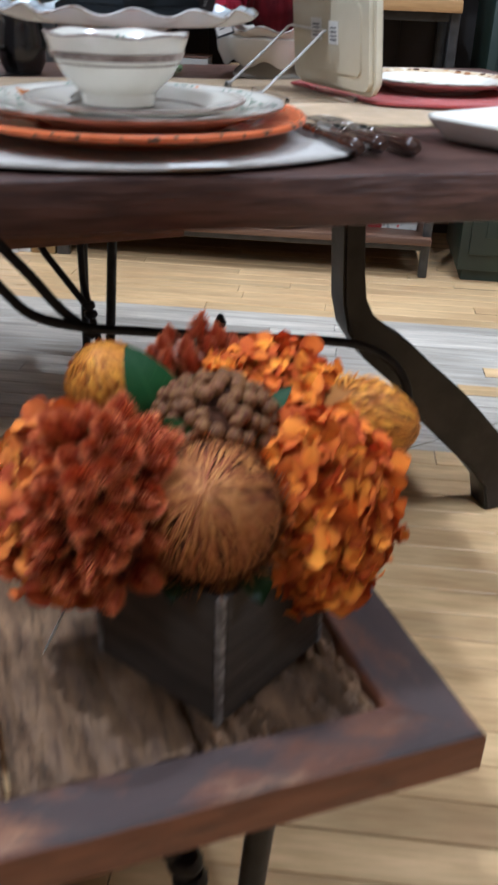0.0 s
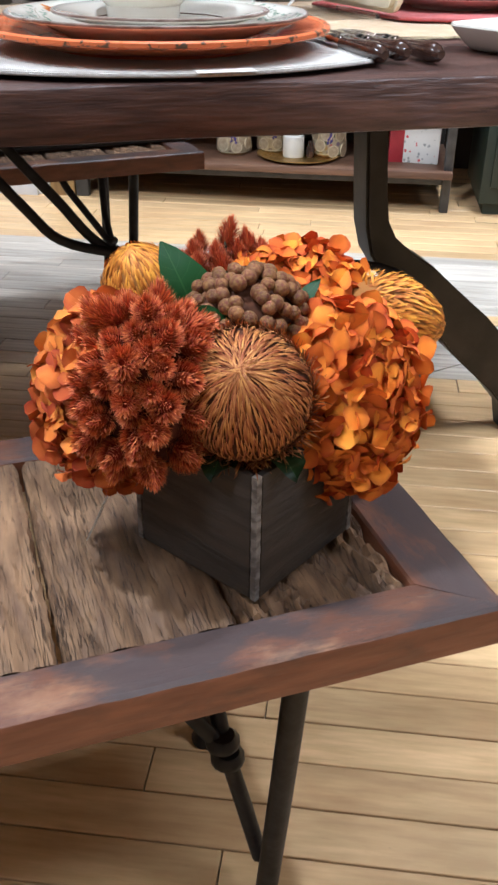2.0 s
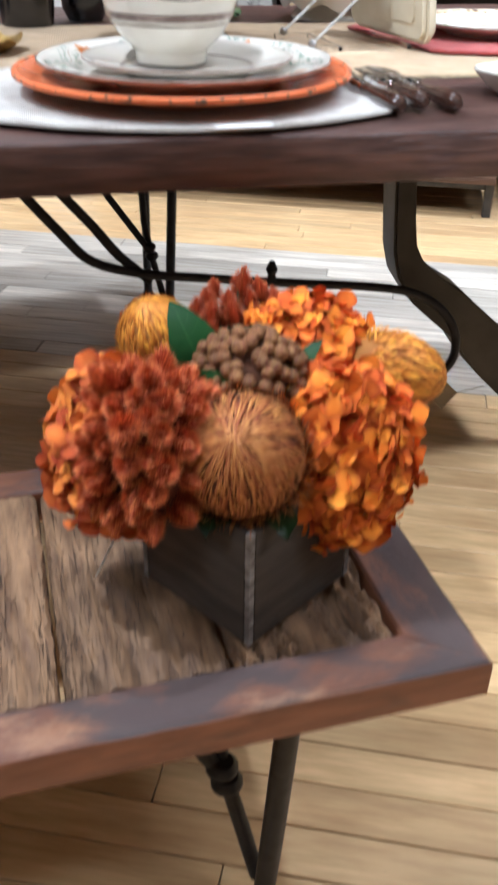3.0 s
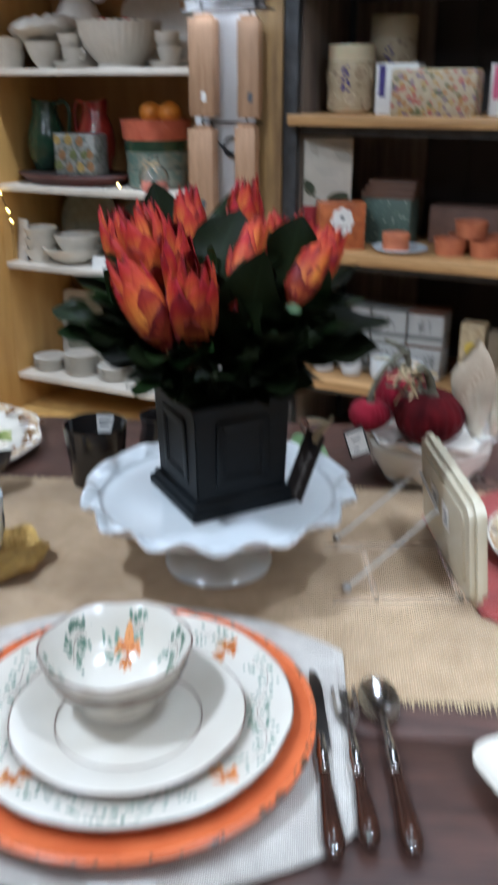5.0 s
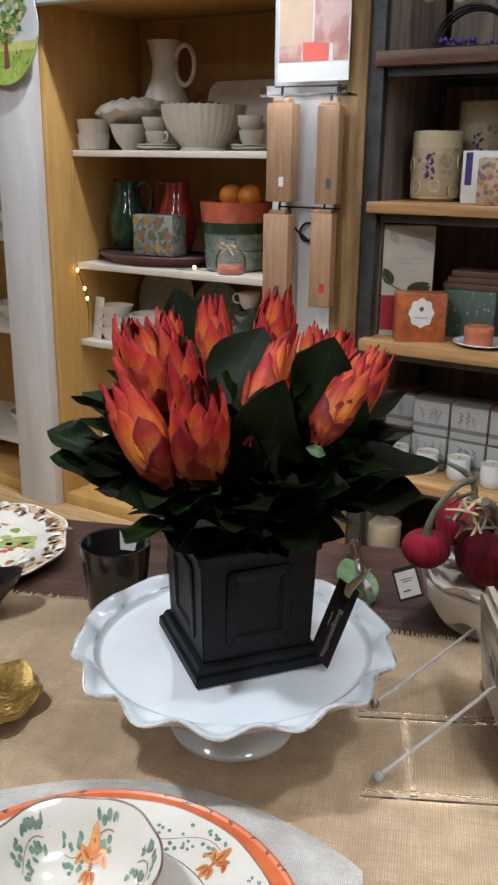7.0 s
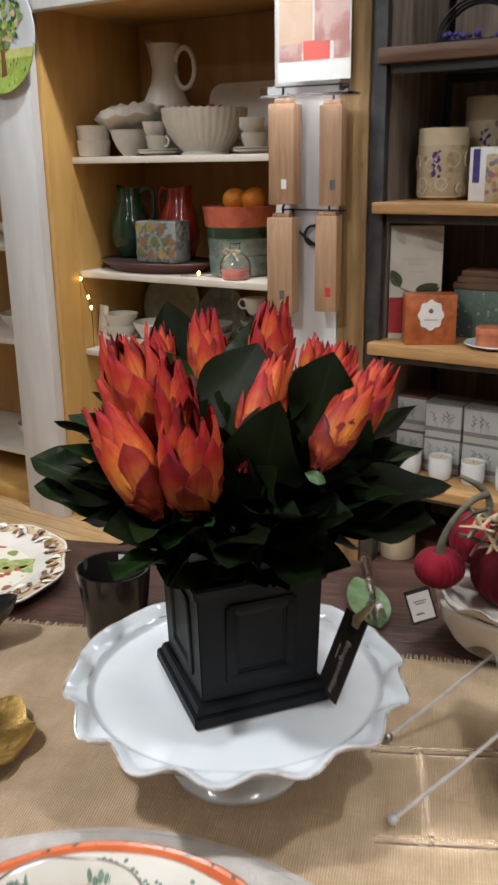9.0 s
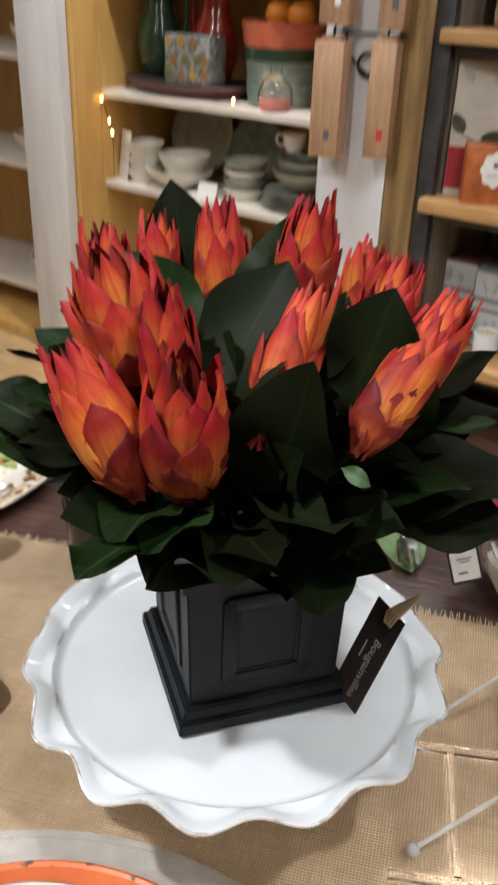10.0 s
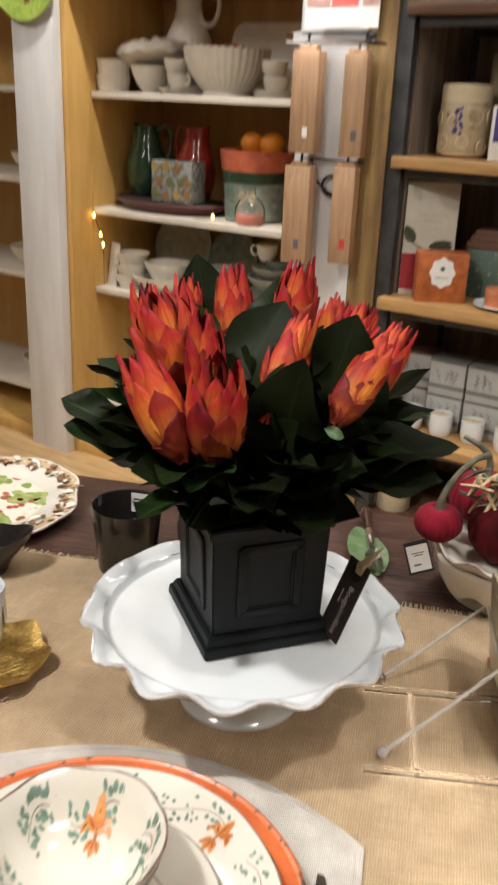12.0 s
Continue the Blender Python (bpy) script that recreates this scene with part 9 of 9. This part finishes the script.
    part("printed_bar", bm_box(0.04, 0.0005, 0.004, (0, -0.0388, 0.072)), "paleink", o, smooth=False)
    carton("green_tin", 0.268, 0.215, S3, 0.165, 0.1, 0.148, "green_tin_print", "dark green printed tin with a brown lid", 0, category="tin")
    for k in range(3):
        carton("wooden_tray", 0.271 + 0.006 * k, 0.22, S3 + 0.1485 + 0.019 * k, 0.175 - 0.01 * k, 0.12, 0.018, "shelfwood_dark", "dark flat wooden tray stacked on a tin", 2 * k, category="tray", group="stacked wooden trays")
    turned("small_dish", 0.353, 0.068, S3, [(0, 0), (0.06, 0), (0.088, 0.012), (0.087, 0.0145), (0.06, 0.004), (0, 0.004)], "white_glaze", "small white round dish", "dish", 48)
    turned("clay_pot", 0.342, 0.056, S3 + 0.0045, [(0, 0), (0.040, 0), (0.042, 0.002), (0.042, 0.036), (0.0435, 0.0375), (0.0435, 0.052), (0.041, 0.055), (0, 0.054)], "clay", "small terracotta tin on a white dish", "tin", 40)
    for i, (u, v, dz) in enumerate(((0.51, 0.08, 0), (0.62, 0.085, 0), (0.565, 0.11, 0.052), (0.53, 0.18, 0), (0.64, 0.19, 0))):
        turned("clay_dish", u, v, S3 + dz, [(0, 0), (0.045, 0), (0.052, 0.05), (0.049, 0.05), (0.042, 0.006), (0, 0.006)], "clay", "low terracotta dish in a cluster", "dish", 32, None, "terracotta dishes")
    carton("long_box", 0.53, 0.31, S3, 0.28, 0.1, 0.12, "browncarton", "dark brown long carton behind terracotta dishes", 0)
    t2 = carton("gift_carton", 0.84, 0.16, S3, 0.15, 0.05, 0.35, "paper2", "tall cream carton with a dark red block", 0)
    part("printed_block", bm_box(0.06, 0.0008, 0.2, (-0.04, -0.0256, 0.0)), "redprint", t2, "dark red printed block", smooth=False)
    # candle cartons
    for i, (u, v, k) in enumerate(((0.055, 0.215, 2), (0.188, 0.178, 2), (0.315, 0.175, 2), (0.441, 0.175, 2))):
        for n in range(k):
            box = carton("candle_carton", u, v, S2 + 0.1145 * n, 0.118, 0.11, 0.107, "carton_white", "grey-white candle carton with a botanical print and grey band", -2 + 2 * n, lid="browncarton" if i in (0, 3) else "greybox_print", band="greybox_print", group="stacked candle cartons")
            twig_print(box, 0.118, 0.11, 0.107, i * 5 + n)
    for i, (u, v) in enumerate(((0.100, 0.08), (0.203, 0.078), (0.308, 0.078), (0.418, 0.07))):
        t = thing("jar_candle", at_store(u, v, S2), "white ceramic jar candle with cream wax", "candle", "jar candles")
        part("jar", bm_lathe([(0, 0), (0.030, 0), (0.0345, 0.005), (0.037, 0.03), (0.0365, 0.072), (0.0335, 0.072), (0.033, 0.06), (0, 0.06)], 36), "white_glaze", t)
        part("wax", bm_lathe([(0, 0.0605), (0.0325, 0.0605), (0.0325, 0.066), (0, 0.066)], 32), "wax", t)
        part("wick", bm_tube([(0, 0, 0.066), (0.001, 0, 0.074)], 0.001, 5), "ink", t)
    for i, (u, mt, h, lb) in enumerate(((0.60, "straw", 0.21, "tall tan carton with a yellow round sticker"), (0.69, "kraft", 0.19, "narrow kraft carton on the shelf"), (0.775, "browncarton", 0.2, "narrow dark brown carton on the shelf"))):
        t = carton("tall_carton", u, 0.14, S2, 0.078, 0.07, h, mt, lb, 2 * i)
        if i == 0:
            M["yellowdot"] = mat("yellow_sticker", (0.7, 0.5, 0.06), rough=0.5, scale=30, bump=0)
            part("sticker", bm_lathe([(0, 0), (0.022, 0), (0.022, 0.0006), (0, 0.0006)], 24), "yellowdot", t, "round yellow sticker")
            t.children[-1].matrix_basis = pose(0, -0.0352, 0.13, 90)
    # bottom shelf
    turned("ribbon_roll", 0.06, 0.1, S1, [(0, 0), (0.055, 0), (0.058, 0.004), (0.058, 0.09), (0.054, 0.092), (0.018, 0.092), (0.017, 0.088), (0, 0.088)], "wax", "cream wound roll with a dark core", "roll", 40)
    flower_candle(0.53, 0.14, S1, 0.06, 0.14, "pressed_flower", "cream candle set with pressed flowers on the bottom shelf")
    flower_candle(0.67, 0.2, S1, 0.06, 0.16, "pressed_flower", "brown-flecked botanical candle on the bottom shelf")
    p = turned("gilt_tray", 0.77, 0.12, S1, [(0, 0), (0.12, 0), (0.15, 0.01), (0.15, 0.0125), (0.12, 0.004), (0, 0.004)], "gold", "round gilt-rimmed tray holding candles", "tray", 56)
    j = thing("apothecary_jar", at_store(0.752, 0.1, S1 + 0.0045), "small white labelled jar with a metal lid", "jar")
    part("body", bm_lathe([(0, 0), (0.036, 0), (0.038, 0.004), (0.038, 0.07), (0.03, 0.078), (0, 0.078)], 36), "paper", j)
    part("lid", bm_lathe([(0, 0.0785), (0.033, 0.0785), (0.033, 0.1), (0.03, 0.102), (0, 0.102)], 36), "dullsteel", j)
    turned("spice_bottle", 0.812, 0.1, S1 + 0.0045, [(0, 0), (0.014, 0), (0.015, 0.03), (0.008, 0.04), (0.009, 0.055), (0, 0.055)], "handle", "tiny dark glass bottle", "bottle", 24)
    flower_candle(0.875, 0.15, S1 + 0.0045, 0.058, 0.15, "pressed_flower_bright", "botanical candle with bright flowers on a gilt tray")
    carton("red_gift_box", 1.115, 0.14, S1, 0.05, 0.1, 0.18, "redprint", "narrow red gift carton with white dots", 0)
    carton("berry_gift_box", 1.205, 0.13, S1, 0.125, 0.09, 0.17, "berry_print", "white gift carton printed with red berries", -6)


M["paper2"] = mat("cream_carton", (0.52, 0.48, 0.40), (0.46, 0.42, 0.34), rough=0.55, scale=20, bump=0.02)
M["leafprint"] = mat("olive_leaf_print", (0.050, 0.058, 0.026), (0.032, 0.038, 0.018), rough=0.55, scale=60, bump=0)
M["shadeprint"] = mat("pale_leaf_print", (0.40, 0.37, 0.31), (0.36, 0.33, 0.27), rough=0.55, scale=60, bump=0)
M["redprint"] = mat("dark_red_print", (0.32, 0.022, 0.03), (0.26, 0.016, 0.022), rough=0.5, scale=20, bump=0.0)
unit_things()


# ---- beyond the table ----
def green_cabinet():
    t = thing("green_cabinet", at_store(1.62, 0.2, 0), "dark green painted low cabinet beside the shelving", "cabinet")
    M["darkgreen"] = mat("dark_green_paint", (0.018, 0.032, 0.022), (0.012, 0.022, 0.016), rough=0.45, scale=8, bump=0.1)
    part("body", bm_box(0.42, 0.42, 0.9, (0, 0, 0.04), bevel=0.004), "darkgreen", t)
    part("base", bm_box(0.38, 0.38, 0.04, (0, 0, 0)), "darkgreen", t)
    part("door", bm_box(0.36, 0.016, 0.78, (0, -0.219, 0.1), bevel=0.004), "darkgreen", t)
    part("door_panel", bm_box(0.26, 0.008, 0.66, (0, -0.2295, 0.16), bevel=0.003), "darkgreen", t)


green_cabinet()


def folded_cloths():
    t = thing("folded_throw", pose(-0.1, 1.36, 0.4305, 0, 0, 8), "dark grey folded throw lying on the far bench", "throw")
    M["greycloth"] = cloth("dark_grey_cloth", (0.05, 0.048, 0.046), (0.03, 0.029, 0.028), threads=800)
    for k in range(3):
        part("fold", bm_box(0.5 - 0.02 * k, 0.24, 0.018, (0.06, 0, 0.0183 * k), bevel=0.008, seg=3), "greycloth", t)
    b = thing("glass_tray", pose(-0.42, 1.33, 0.4305, 0, 0, 8), "pale blue-grey boxed tray on the far bench", "tray")
    M["palebox"] = mat("pale_blue_carton", (0.34, 0.40, 0.42), (0.28, 0.33, 0.35), rough=0.4, scale=20)
    part("body", bm_box(0.2, 0.2, 0.07, (0, 0, 0), bevel=0.003), "palebox", b)


folded_cloths()


floor_boards()
